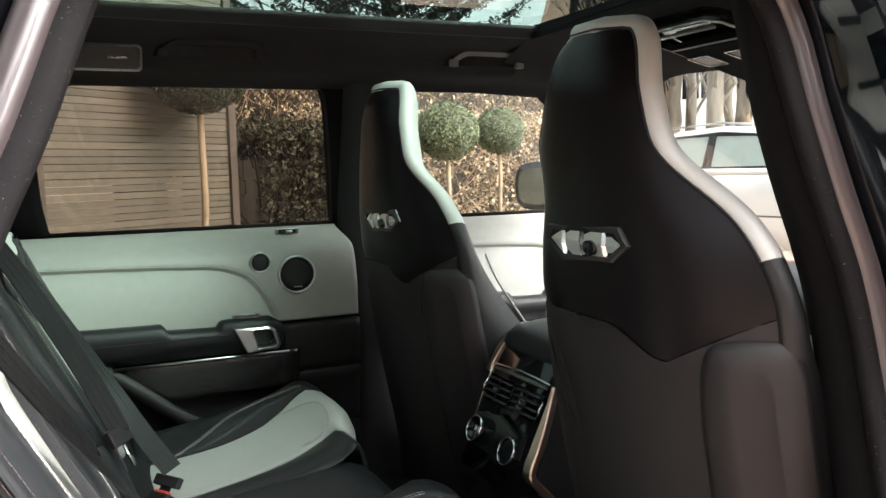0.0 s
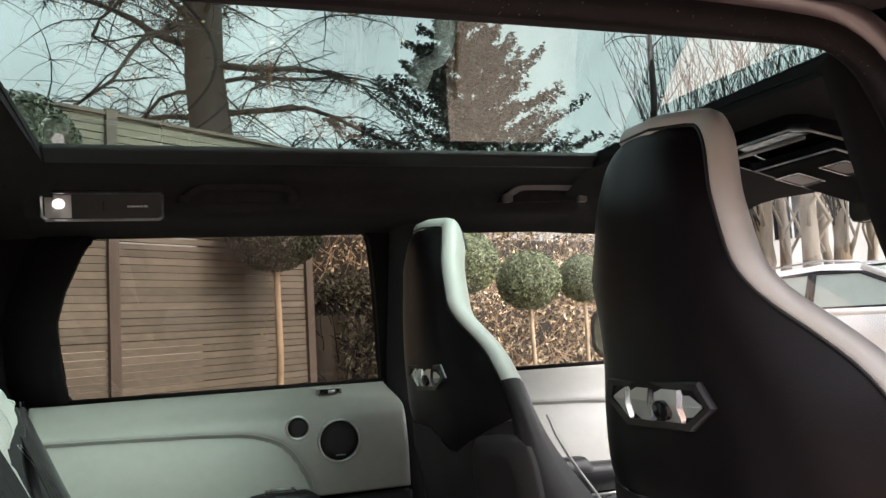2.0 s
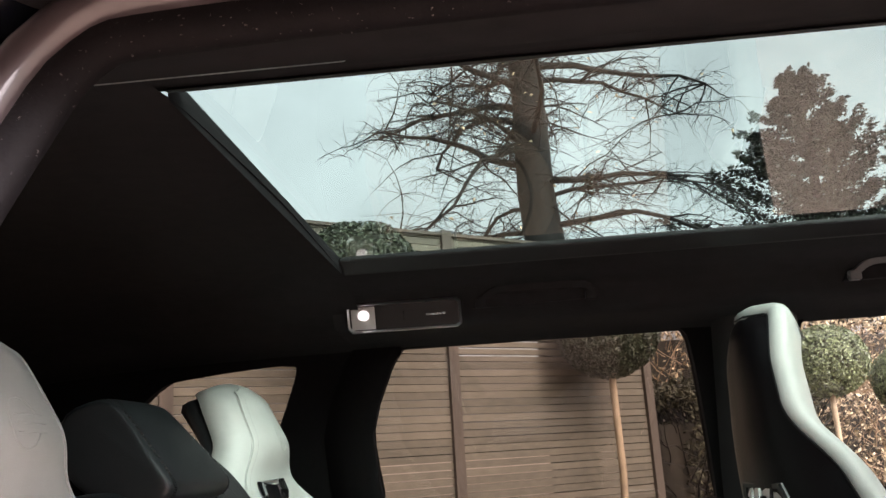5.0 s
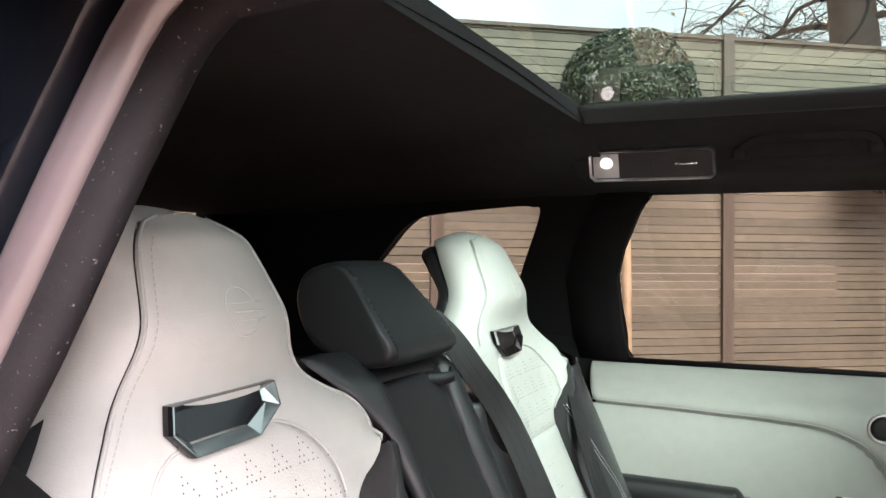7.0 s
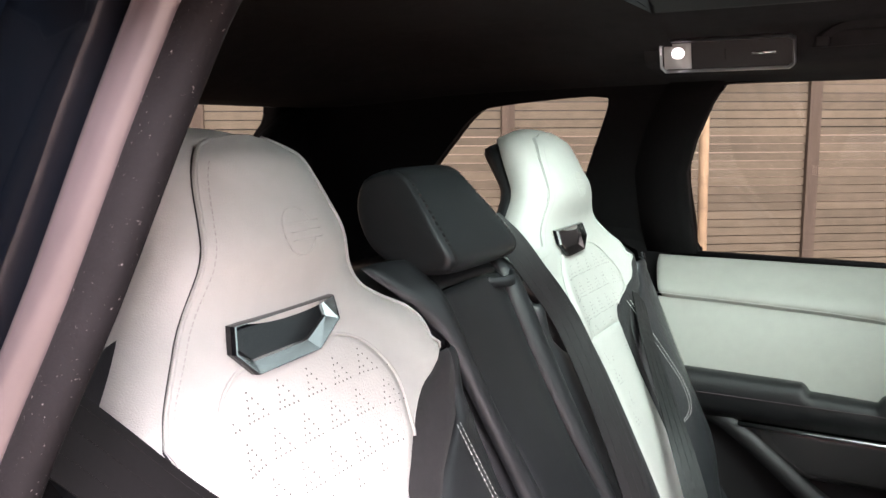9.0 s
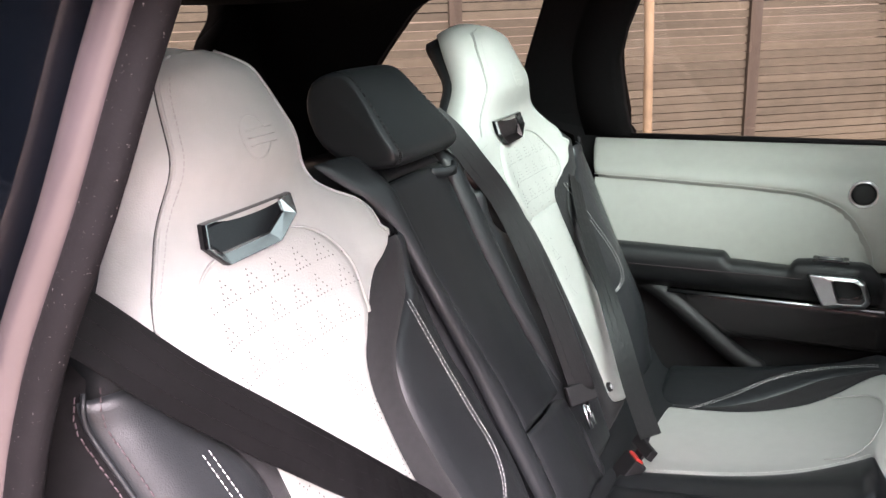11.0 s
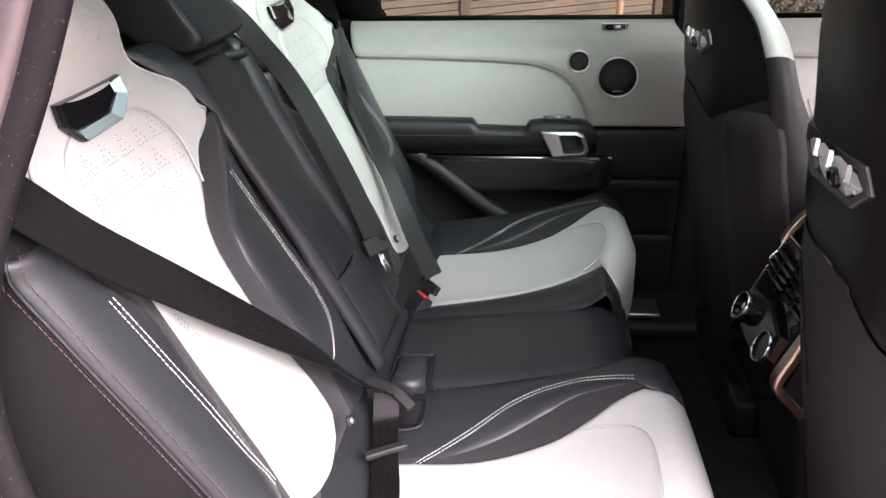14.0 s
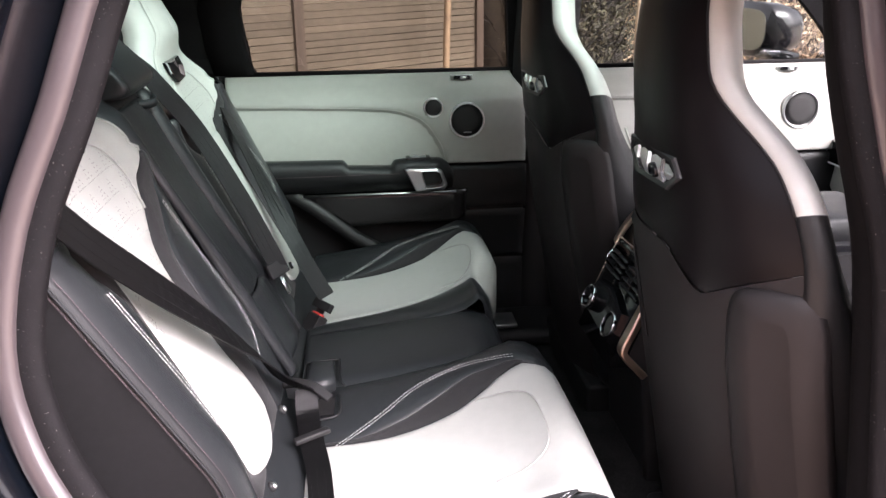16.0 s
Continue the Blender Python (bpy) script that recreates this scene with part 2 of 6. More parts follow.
def tube(points, radius, n=8, bm=None, caps=True):
    """A round bar along points; radius a number or one for each point."""
    pts = [Vector(p) for p in points]
    rad = radius if isinstance(radius, (list, tuple)) else [radius] * len(pts)
    rings = []
    side = None
    for i, p in enumerate(pts):
        d = (pts[min(i + 1, len(pts) - 1)] - pts[max(i - 1, 0)]).normalized()
        if side is None:
            side = d.orthogonal().normalized()
        side = (side - d * side.dot(d)).normalized()
        up = d.cross(side)
        rings.append([p + (side * math.cos(a) + up * math.sin(a)) * rad[i] for a in (math.tau * k / n for k in range(n))])
    return loft(rings, True, caps, bm)


def strip(points, width, depth, across, bm=None):
    """A flat band along points, with its width along the vector across."""
    pts = [Vector(p) for p in points]
    rings = []
    for i, p in enumerate(pts):
        d = (pts[min(i + 1, len(pts) - 1)] - pts[max(i - 1, 0)]).normalized()
        a = Vector(across[i] if isinstance(across, list) else across)
        a = (a - d * a.dot(d)).normalized() * width / 2
        n = d.cross(a).normalized() * depth / 2
        rings.append([p - a - n, p + a - n, p + a + n, p - a + n])
    return loft(rings, True, True, bm)


def smooth_path(points, steps=6, closed=False):
    """Catmull-Rom curve through points."""
    p = [Vector(q) for q in points]
    out = []
    n = len(p)
    for i in range(n if closed else n - 1):
        a, b, c, d = (p[(i + k) % n] if closed else p[min(max(i + k, 0), n - 1)] for k in (-1, 0, 1, 2))
        for s in range(steps):
            t = s / steps
            out.append(0.5 * (2 * b + (c - a) * t + (2 * a - 5 * b + 4 * c - d) * t * t + (3 * b - a - 3 * c + d) * t ** 3))
    if not closed:
        out.append(p[-1])
    return out


def along(table, x):
    """Smooth monotone reading of a table of (x, value)."""
    t = sorted(table)
    if x <= t[0][0]:
        return t[0][1]
    for k in range(len(t) - 1):
        (a, fa), (b, fb) = t[k], t[k + 1]
        if x <= b:
            def slope(i):
                if i <= 0 or i >= len(t) - 1:
                    return 0.0
                l, r = (t[i][1] - t[i - 1][1]) / (t[i][0] - t[i - 1][0]), (t[i + 1][1] - t[i][1]) / (t[i + 1][0] - t[i][0])
                return 0.0 if l * r <= 0 else 2 * l * r / (l + r)
            h, s = b - a, (x - a) / (b - a)
            m0, m1 = slope(k), slope(k + 1)
            if k == 0:
                m0 = (fb - fa) / h
            if k == len(t) - 2:
                m1 = (fb - fa) / h
            return (2 * s ** 3 - 3 * s * s + 1) * fa + (s ** 3 - 2 * s * s + s) * h * m0 + (3 * s * s - 2 * s ** 3) * fb + (s ** 3 - s * s) * h * m1
    return t[-1][1]


def patch(surface, v0, v1, left, right, nu=10, nv=24, tuck=0.006, puff=0.0, lip=0.012, bm=None):
    """A cushioned panel on surface(u, v), between the curves left(v) and right(v); its edges dive by tuck into the seam."""
    bm = bm or bmesh.new()
    grid = []
    for j in range(nv + 1):
        v = v0 + (v1 - v0) * (0.5 - 0.5 * math.cos(math.pi * j / nv))
        a, b = left(v), right(v)
        row = []
        for i in range(nu + 1):
            s = 0.5 - 0.5 * math.cos(math.pi * i / nu)
            u = a + (b - a) * s
            p, e = surface(u, v), 1e-3
            n = (surface(u + e, v) - p).cross(surface(u, v + e) - p).normalized()
            edge = min(min(u - a, b - u), abs(v - v0), abs(v1 - v))
            k = min(max(edge, 0) / lip, 1.0)
            h = -tuck * (1 - math.sqrt(max(0, 1 - (1 - k) ** 2))) + puff * math.sin(math.pi * s)
            row.append(bm.verts.new(p + n * h))
        grid.append(row)
    for a, b in zip(grid, grid[1:]):
        for i in range(nu):
            bm.faces.new((a[i], a[i + 1], b[i + 1], b[i]))
    return bm


def stitches(surface, curve, pitch=0.006, length=0.004, radius=0.0006, lift=0.001, bm=None):
    """A run of thread stitches on surface(u, v) along curve, a list of (u, v)."""
    bm = bm or bmesh.new()
    pts = [surface(u, v) for u, v in curve]
    nor = []
    for u, v in curve:
        p, e = surface(u, v), 1e-3
        nor.append((surface(u + e, v) - p).cross(surface(u, v + e) - p).normalized())
    acc = 0.0
    for a, b, n in zip(pts, pts[1:], nor):
        d = b - a
        L = d.length
        if L < 1e-6:
            continue
        d /= L
        s = d.cross(n).normalized() * radius
        while acc < L:
            p = a + d * acc + n * lift
            q = p + d * length
            up = n * radius
            v = [bm.verts.new(w) for w in (p - s, p + s, q + s, q - s, p + up, q + up)]
            for f in ((0, 4, 5, 3), (1, 2, 5, 4), (0, 1, 4), (3, 5, 2)):
                bm.faces.new([v[i] for i in f])
            acc += pitch
        acc -= L
    return bm


def plate(outline, holes, place, depth, bm=None):
    """A flat sheet with holes: 2D loops filled, put in space by place(a, b), thickened later."""
    bm = bm or bmesh.new()
    edges = []
    for loop in [outline, *holes]:
        vs = [bm.verts.new((a, b, 0)) for a, b in loop]
        edges += [bm.edges.new((vs[i], vs[(i + 1) % len(vs)])) for i in range(len(vs))]
    bmesh.ops.triangle_fill(bm, edges=edges, use_beauty=True)
    for v in bm.verts:
        v.co = place(v.co.x, v.co.y)
    return bm


def resample(loop, step=0.05, closed=True):
    out = []
    n = len(loop)
    for i in range(n if closed else n - 1):
        a, b = Vector((*loop[i], 0)), Vector((*loop[(i + 1) % n], 0))
        k = max(1, int((b - a).length / step))
        out += [tuple((a + (b - a) * j / k)[:2]) for j in range(k)]
    return out


def curved(loop, steps=5):
    return [(p.x, p.y) for p in smooth_path([(a, b, 0) for a, b in loop], steps, True)]


# ---- the shell of the car ----
SIDE = [(0.40, 0.74), (0.70, 0.755), (1.00, 0.755), (1.24, 0.752), (1.35, 0.722), (1.45, 0.695), (1.55, 0.667), (1.62, 0.645)]


def side_y(z):
    return along(SIDE, z)


WINDOW_REAR = curved([(-0.616, 1.243), (-0.631, 1.306), (-0.637, 1.40), (-0.620, 1.46), (-0.588, 1.529), (-0.567, 1.550), (-0.541, 1.561), (-0.30, 1.570), (-0.067, 1.575), (-0.029, 1.564), (-0.009, 1.531), (0.009, 1.383), (0.020, 1.243), (0.0, 1.240), (-0.3, 1.240), (-0.6, 1.240)], 3)
WINDOW_FRONT = curved([(0.165, 1.24), (0.175, 1.40), (0.20, 1.555), (0.255, 1.581), (0.40, 1.586), (0.50, 1.580), (0.574, 1.553), (0.62, 1.526), (0.90, 1.27), (0.87, 1.235), (0.5, 1.235), (0.2, 1.235)], 4)
WINDOW_QUARTER = curved([(-0.792, 1.542), (-0.84, 1.543), (-1.00, 1.530), (-1.06, 1.515), (-1.12, 1.465), (-1.22, 1.35), (-1.17, 1.29), (-0.9, 1.29), (-0.87, 1.31), (-0.815, 1.44), (-0.778, 1.53)], 4)


def left_skin(x, z):
    return Vector((x, side_y(z), z))


def right_skin(x, z):
    return Vector((x, -side_y(z), z))


def rail_y(z):
    """The plane of the open doorway's seal."""
    return -(0.60 + 0.2 * (1.5 - z))


DOORWAY = curved([(-0.49, 1.562), (-0.545, 1.550), (-0.575, 1.495), (-0.612, 1.40), (-0.655, 1.30), (-0.675, 1.20), (-0.664, 1.12), (-0.634, 1.05), (-0.575, 0.95), (-0.51, 0.83), (-0.46, 0.68), (-0.42, 0.58), (-0.34, 0.545), (-0.1, 0.54), (0.08, 0.545), (0.130, 0.60), (0.142, 0.80), (0.142, 1.0), (0.136, 1.22), (0.112, 1.33), (0.092, 1.42), (0.078, 1.50), (0.050, 1.548), (-0.02, 1.563), (-0.25, 1.566)], 4)


def grown(loop, d):
    """The loop moved outwards by d."""
    n = len(loop)
    out = []
    for i in range(n):
        (ax, ay), (bx, by) = loop[i - 1], loop[(i + 1) % n]
        t = Vector((bx - ax, by - ay)).normalized()
        out.append((loop[i][0] + t.y * d, loop[i][1] - t.x * d))
    return out


def area(loop):
    return sum(a[0] * b[1] - b[0] * a[1] for a, b in zip(loop, loop[1:] + loop[:1]))


if area(DOORWAY) < 0:
    DOORWAY.reverse()


def loop_at(loop, y_of, top=9.0):
    return [Vector((x, y_of(z), min(z, top))) for x, z in loop]


# left flank with its three window openings
bm = plate(resample([(-1.78, 0.24), (1.25, 0.24), (1.25, 1.02), (0.80, 1.43), (0.60, 1.66), (-1.46, 1.66), (-1.74, 1.24)], 0.12), [WINDOW_REAR, WINDOW_FRONT, WINDOW_QUARTER], left_skin, 0.05)
tagged(thick(part("wall_left", bm, SIDEBLACK, None, "", False), 0.045, 1), "black trimmed car flank with three window openings", "car flank", kind="structure")

# right flank: the open doorway, the front window and the quarter window
QUARTER_R = [(x, z) for x, z in WINDOW_QUARTER]
bm = plate(resample([(-1.78, 0.24), (1.25, 0.24), (1.25, 1.02), (0.80, 1.43), (0.60, 1.66), (-1.46, 1.66), (-1.74, 1.24)], 0.12), [grown(DOORWAY, 0.045), WINDOW_FRONT, QUARTER_R], right_skin, 0.05)
tagged(thick(part("wall_right", bm, PAINT, None, "", False), 0.02, 1), "dark green painted car flank with an open doorway", "car flank", kind="structure")

# the doorway: rubber seal, pale rounded flange, painted step
rings = [loop_at(grown(DOORWAY, g), lambda z, d=d: rail_y(z) + d, 1.582 if g > 0.015 else 9.0) for g, d in ((0.066, 0.062), (0.046, 0.050), (0.026, 0.036), (0.008, 0.024), (-0.008, 0.012), (-0.016, 0.002), (-0.012, -0.006), (-0.002, -0.009), (0.010, -0.007), (0.02, 0.0))]
bm = loft(rings, True, False)
tagged(part("trim_doorway_seal", bm, RUBBER), "black rubber seal round the open rear doorway", "door seal", kind="structure")
rings = []
ring = grown(DOORWAY, 0.017)
for k in range(9):
    a = math.pi * (k / 8) * 1.25 - 0.3
    rings.append(loop_at(grown(DOORWAY, 0.018 - 0.014 * math.cos(a)), lambda z, a=a: rail_y(z) - 0.002 - 0.016 * math.sin(a)))
tagged(part("trim_doorway_flange", loft(rings, True, False), EDGE), "pale grey rounded sealing lip round the doorway", "door flange", kind="structure")
rings = [loop_at(grown(DOORWAY, g), f) for g, f in ((0.030, lambda z: rail_y(z) + 0.002), (0.036, lambda z: rail_y(z) - 0.012), (0.045, lambda z: (rail_y(z) - side_y(z)) / 2), (0.050, lambda z: -side_y(z) - 0.022))]
step = tagged(part("trim_doorway_step", loft(rings, True, False), PAINT), "dark green painted door shut face", "door frame", kind="structure")

# dark pillar trim that stands into the doorway
PILLAR_IN = [(0.56, 0.128), (0.80, 0.133), (1.0, 0.134), (1.20, 0.130), (1.26, 0.122), (1.33, 0.106), (1.42, 0.090), (1.50, 0.084), (1.56, 0.080)]
rings = []
for z in np.linspace(0.57, 1.56, 26):
    x = along(PILLAR_IN, z)
    rings.append([Vector((x + dx, rail_y(z) + dy, z)) for dx, dy in ((0.05, 0.09), (0.015, 0.075), (0.002, 0.05), (0.0, 0.03), (0.010, 0.016), (0.045, 0.008), (0.06, 0.012))])
tagged(part("trim_pillar_right", loft(rings, False), SIDEBLACK), "black pillar trim at the front of the open doorway", "pillar trim", kind="structure")

# inner trim between flank and seal on the right
rings = [loop_at(grown(DOORWAY, 0.064), lambda z: rail_y(z) + 0.060, 1.583), loop_at(grown(DOORWAY, 0.076), lambda z: rail_y(z) + 0.057, 1.585), loop_at(grown(DOORWAY, 0.095), lambda z: -side_y(z) + 0.004, 1.60)]
tagged(part("trim_doorway_inner", loft(rings, True, False), PLASTIC), "black plastic pillar trim inside the doorway", "pillar trim", kind="structure")


# ---- roof: headlining, glass, floor ----
ROOF = [(0.672, 1.560), (0.640, 1.572), (0.58, 1.576), (0.525, 1.578), (0.498, 1.582), (0.486, 1.592), (0.477, 1.615), (0.462, 1.628), (0.42, 1.636), (0.375, 1.643), (0.362, 1.648), (0.350, 1.650), (0.346, 1.657), (0.326, 1.660), (0.322, 1.668)]


def rail(sign, x0, x1, n=24):
    rings = []
    for i in range(n + 1):
        x = x0 + (x1 - x0) * i / n
        drop = 0.02 * max(0, (-x - 0.6)) ** 1.5 + 0.10 * max(0, x - 0.35) ** 2
        rings.append([Vector((x, sign * y, z - drop)) for y, z in ROOF])
    return loft(rings if sign > 0 else rings[::-1], False)


bm = rail(1, -0.66, 0.40)
rail(-1, -0.66, 0.40).to_mesh(tmp := bpy.data.meshes.new("tmp"))
bm.from_mesh(tmp)
bpy.data.meshes.remove(tmp)


def step01(x, a, b):
    t = min(max((x - a) / (b - a), 0), 1)
    return t * t * (3 - 2 * t)


def lid(x0, x1, z0, bm):
    """A stretch of headlining across the whole width, from flank to flank."""
    n, m = 16, 24
    rows = []
    for i in range(n + 1):
        x = x0 + (x1 - x0) * i / n
        row = []
        for j in range(m + 1):
            y = -0.672 + 1.344 * j / m
            z = along([(a, b) for a, b in ((-0.672, 1.561), (-0.64, 1.574), (-0.60, 1.580), (-0.52, 1.592), (-0.44, 1.622), (-0.36, 1.646), (-0.2, 1.655), (0, 1.660), (0.2, 1.655), (0.36, 1.646), (0.44, 1.622), (0.52, 1.592), (0.60, 1.580), (0.64, 1.574), (0.672, 1.561))], y)
            drop = 0.02 * max(0, (-x - 0.6)) ** 1.5 + 0.20 * max(0, x - 0.36) * (1 - 0.75 * min(1, abs(y) / 0.62) ** 2)
            k = step01(-x, 1.10, 1.46)
            row.append(Vector((x, y, (z - drop) * (1 - k) + min(z - drop, 1.536) * k)))
        rows.append(row)
    return loft(rows, False, False, bm)


lid(-1.53, -0.612, 1.65, bm)
lid(0.36, 0.79, 1.65, bm)
# the upright lip of the glass opening
tagged(part("ceiling", bm, HEADLINER), "black suede headlining round a panoramic glass roof", "headlining", kind="structure")
lip_bm = bmesh.new()
for x, d in ((-0.612, 1), (0.36, -1)):
    loft([[Vector((x + d * a, y, b)) for y in (-0.34, -0.17, 0, 0.17, 0.34)] for a, b in ((0, 1.645), (-0.002, 1.66), (-0.004, 1.674))], False, False, lip_bm)
tagged(part("trim_roof_lip", lip_bm, SIDEBLACK), "black lip round the glass roof opening", "roof trim", kind="structure")
for sgn in (1, -1):
    ring = [(0.354, 1.6465), (0.347, 1.6480), (0.343, 1.6555), (0.3245, 1.6585), (0.3195, 1.6690)]
    tagged(part("trim_roof_gasket", loft([[Vector((x, sgn * y, z - 0.10 * max(0, x - 0.35) ** 2)) for y, z in ring] for x in np.linspace(-0.610, 0.362, 12)], False), GASKET), "dark grey gasket along the glass roof edge", "roof gasket", kind="structure")
tagged(rounded(part("roof_skin", box(-1.75, -0.645, -0.72, 0.72, 1.676, 1.681, box(0.405, 0.85, -0.72, 0.72, 1.676, 1.681)), PAINT)), "dark green painted car roof panels", "car roof", kind="structure")
for sgn in (1, -1):
    tagged(part("roof_rail_skin", box(-0.645, 0.405, 0.366 if sgn > 0 else -0.72, 0.72 if sgn > 0 else -0.366, 1.668, 1.673), PAINT), "dark green painted roof edge", "car roof", kind="structure")
bm = loft([[Vector((x, y, 1.673 - 0.09 * y * y)) for y in np.linspace(-0.36, 0.36, 13)] for x in np.linspace(-0.64, 0.40, 9)], False)
tagged(part("window_roof", bm, ROOFGLASS), "green tinted panoramic glass roof", "glass roof", kind="structure")
tagged(part("floor", loft([[Vector((x, y, z)) for y, z in ((-0.74, 0.56), (-0.66, 0.555), (-0.16, 0.55), (-0.10, 0.62), (0.10, 0.62), (0.16, 0.55), (0.66, 0.555), (0.74, 0.56))] for x in np.linspace(-1.7, 1.2, 12)], False), CARPET), "black carpeted car floor with a low tunnel", "car floor", kind="structure")

for nm, loop, mat, lab in (("window_1", WINDOW_REAR, TINT, "dark tinted rear door window"), ("window_2", WINDOW_FRONT, CLEAR, "clear front door window"), ("window_3", WINDOW_QUARTER, TINT, "dark tinted rear quarter window")):
    for sgn in ((1,) if nm == "window_1" else (1, -1)):
        bm = plate(grown(loop, 0.01 if area(loop) > 0 else -0.01), [], lambda x, z, q=sgn: Vector((x, q * (side_y(z) + 0.022), z)), 0)
        pane = tagged(part(nm, bm, mat, None, "", False), lab, "car window", kind="structure")
        pane.visible_shadow = False
# windscreen, scuttle, tailgate
bm = loft([[Vector((x, y, z)) for y in np.linspace(-0.70, 0.70, 9)] for x, z in ((0.76, 1.60), (1.20, 1.28), (1.55, 1.06))], False)
tagged(part("window_windscreen", bm, CLEAR), "clear raked windscreen", "windscreen", kind="structure").visible_shadow = False
bm = loft([[Vector((x, y, z)) for y in np.linspace(-0.70, 0.70, 9)] for x, z in ((-1.75, 1.16), (-1.50, 1.535))], False)
tagged(part("window_tailgate", bm, TINT), "dark tinted tailgate window", "tailgate window", kind="structure")
PILLAR_REAR = [(1.10, 0.46), (1.30, 0.475), (1.40, 0.492), (1.45, 0.522), (1.48, 0.556), (1.505, 0.584), (1.525, 0.594), (1.56, 0.598)]
for sgn in (1, -1):
    bm = loft([[Vector((x - 0.487 * 0.3 * (z - 1.3), sgn * (along(PILLAR_REAR, z) + dy), z)) for x, dy in ((-1.50, 0.24), (-1.47, 0.03), (-1.475, 0.004), (-1.49, 0.0), (-1.53, 0.006), (-1.54, 0.24))] for z in np.linspace(1.10, 1.56, 24)], True)
    tagged(part("trim_pillar_rear", bm, SIDEBLACK), "black suede pillar trim beside the tailgate window", "pillar trim", kind="structure")
tagged(thick(part("wall_tailgate", loft([[Vector((-1.78, y, z)) for y in (-0.76, 0.76)] for z in (0.45, 1.22)], False), PLASTIC), 0.03), "black trimmed inside of the tailgate", "tailgate", kind="structure")
tagged(thick(part("wall_bulkhead", loft([[Vector((1.3, y, z)) for y in (-0.76, 0.76)] for z in (0.45, 1.05)], False), PLASTIC), 0.03), "black bulkhead under the dashboard", "bulkhead", kind="structure")


# ---- rear seats ----
def rear_back_x(z):
    return -0.72 - 0.487 * (z - 1.31)


HEAD_TOP = [(1.478, 0.020), (1.474, 0.045), (1.467, 0.062), (1.457, 0.077), (1.443, 0.084), (1.41, 0.093)]
HEAD_IN = HEAD_TOP + [(1.365, 0.104), (1.337, 0.122), (1.318, 0.150), (1.305, 0.176), (1.288, 0.190), (1.270, 0.193), (1.255, 0.185), (1.24, 0.166), (1.225, 0.140), (1.21, 0.118), (1.195, 0.103), (1.18, 0.092), (1.155, 0.077), (1.12, 0.068), (1.07, 0.066), (1.0, 0.072), (0.94, 0.083), (0.90, 0.086), (0.88, 0.068), (0.868, 0.03)]
HEAD_OUT = [(1.478, 0.004), (1.474, 0.026), (1.467, 0.042), (1.457, 0.055), (1.443, 0.063), (1.41, 0.074), (1.375, 0.086), (1.347, 0.099), (1.327, 0.112), (1.306, 0.130), (1.285, 0.150), (1.265, 0.160), (1.24, 0.152), (1.22, 0.134), (1.20, 0.116), (1.18, 0.106), (1.15, 0.102), (1.10, 0.102), (1.05, 0.101), (0.97, 0.094), (0.90, 0.088), (0.88, 0.066), (0.868, 0.03)]
HEAD_FAR = HEAD_TOP + [(1.375, 0.106), (1.347, 0.120), (1.327, 0.134), (1.306, 0.152)] + [(1.285, 0.172), (1.265, 0.176), (1.24, 0.150), (1.22, 0.112), (1.20, 0.082), (1.18, 0.066), (1.15, 0.058), (1.10, 0.054), (1.0, 0.058), (0.90, 0.058), (0.88, 0.046), (0.868, 0.02)]
SUEDE_IN = [(1.29, 0.200), (1.262, 0.212), (1.24, 0.214), (1.212, 0.211), (1.19, 0.195), (1.17, 0.156), (1.143, 0.114), (1.10, 0.101), (1.06, 0.103), (1.0, 0.115), (0.93, 0.130), (0.86, 0.136)]
SUEDE_OUT = [(1.285, 0.180), (1.262, 0.184), (1.24, 0.182), (1.206, 0.170), (1.19, 0.156), (1.165, 0.138), (1.147, 0.130), (1.08, 0.125), (1.0, 0.117), (0.93, 0.114), (0.86, 0.112)]
SUEDE_FAR = [(1.285, 0.180), (1.25, 0.186), (1.22, 0.160), (1.19, 0.112), (1.15, 0.090), (1.08, 0.080), (1.0, 0.080), (0.86, 0.082)]
EDGE_IN = [(1.33, 0.17), (1.28, 0.222), (1.25, 0.236), (1.20, 0.240), (1.12, 0.240), (1.05, 0.256), (0.95, 0.270), (0.86, 0.270)]
EDGE_OUT = [(1.33, 0.18), (1.28, 0.232), (1.25, 0.248), (1.19, 0.240), (1.06, 0.218), (0.94, 0.200), (0.86, 0.19)]


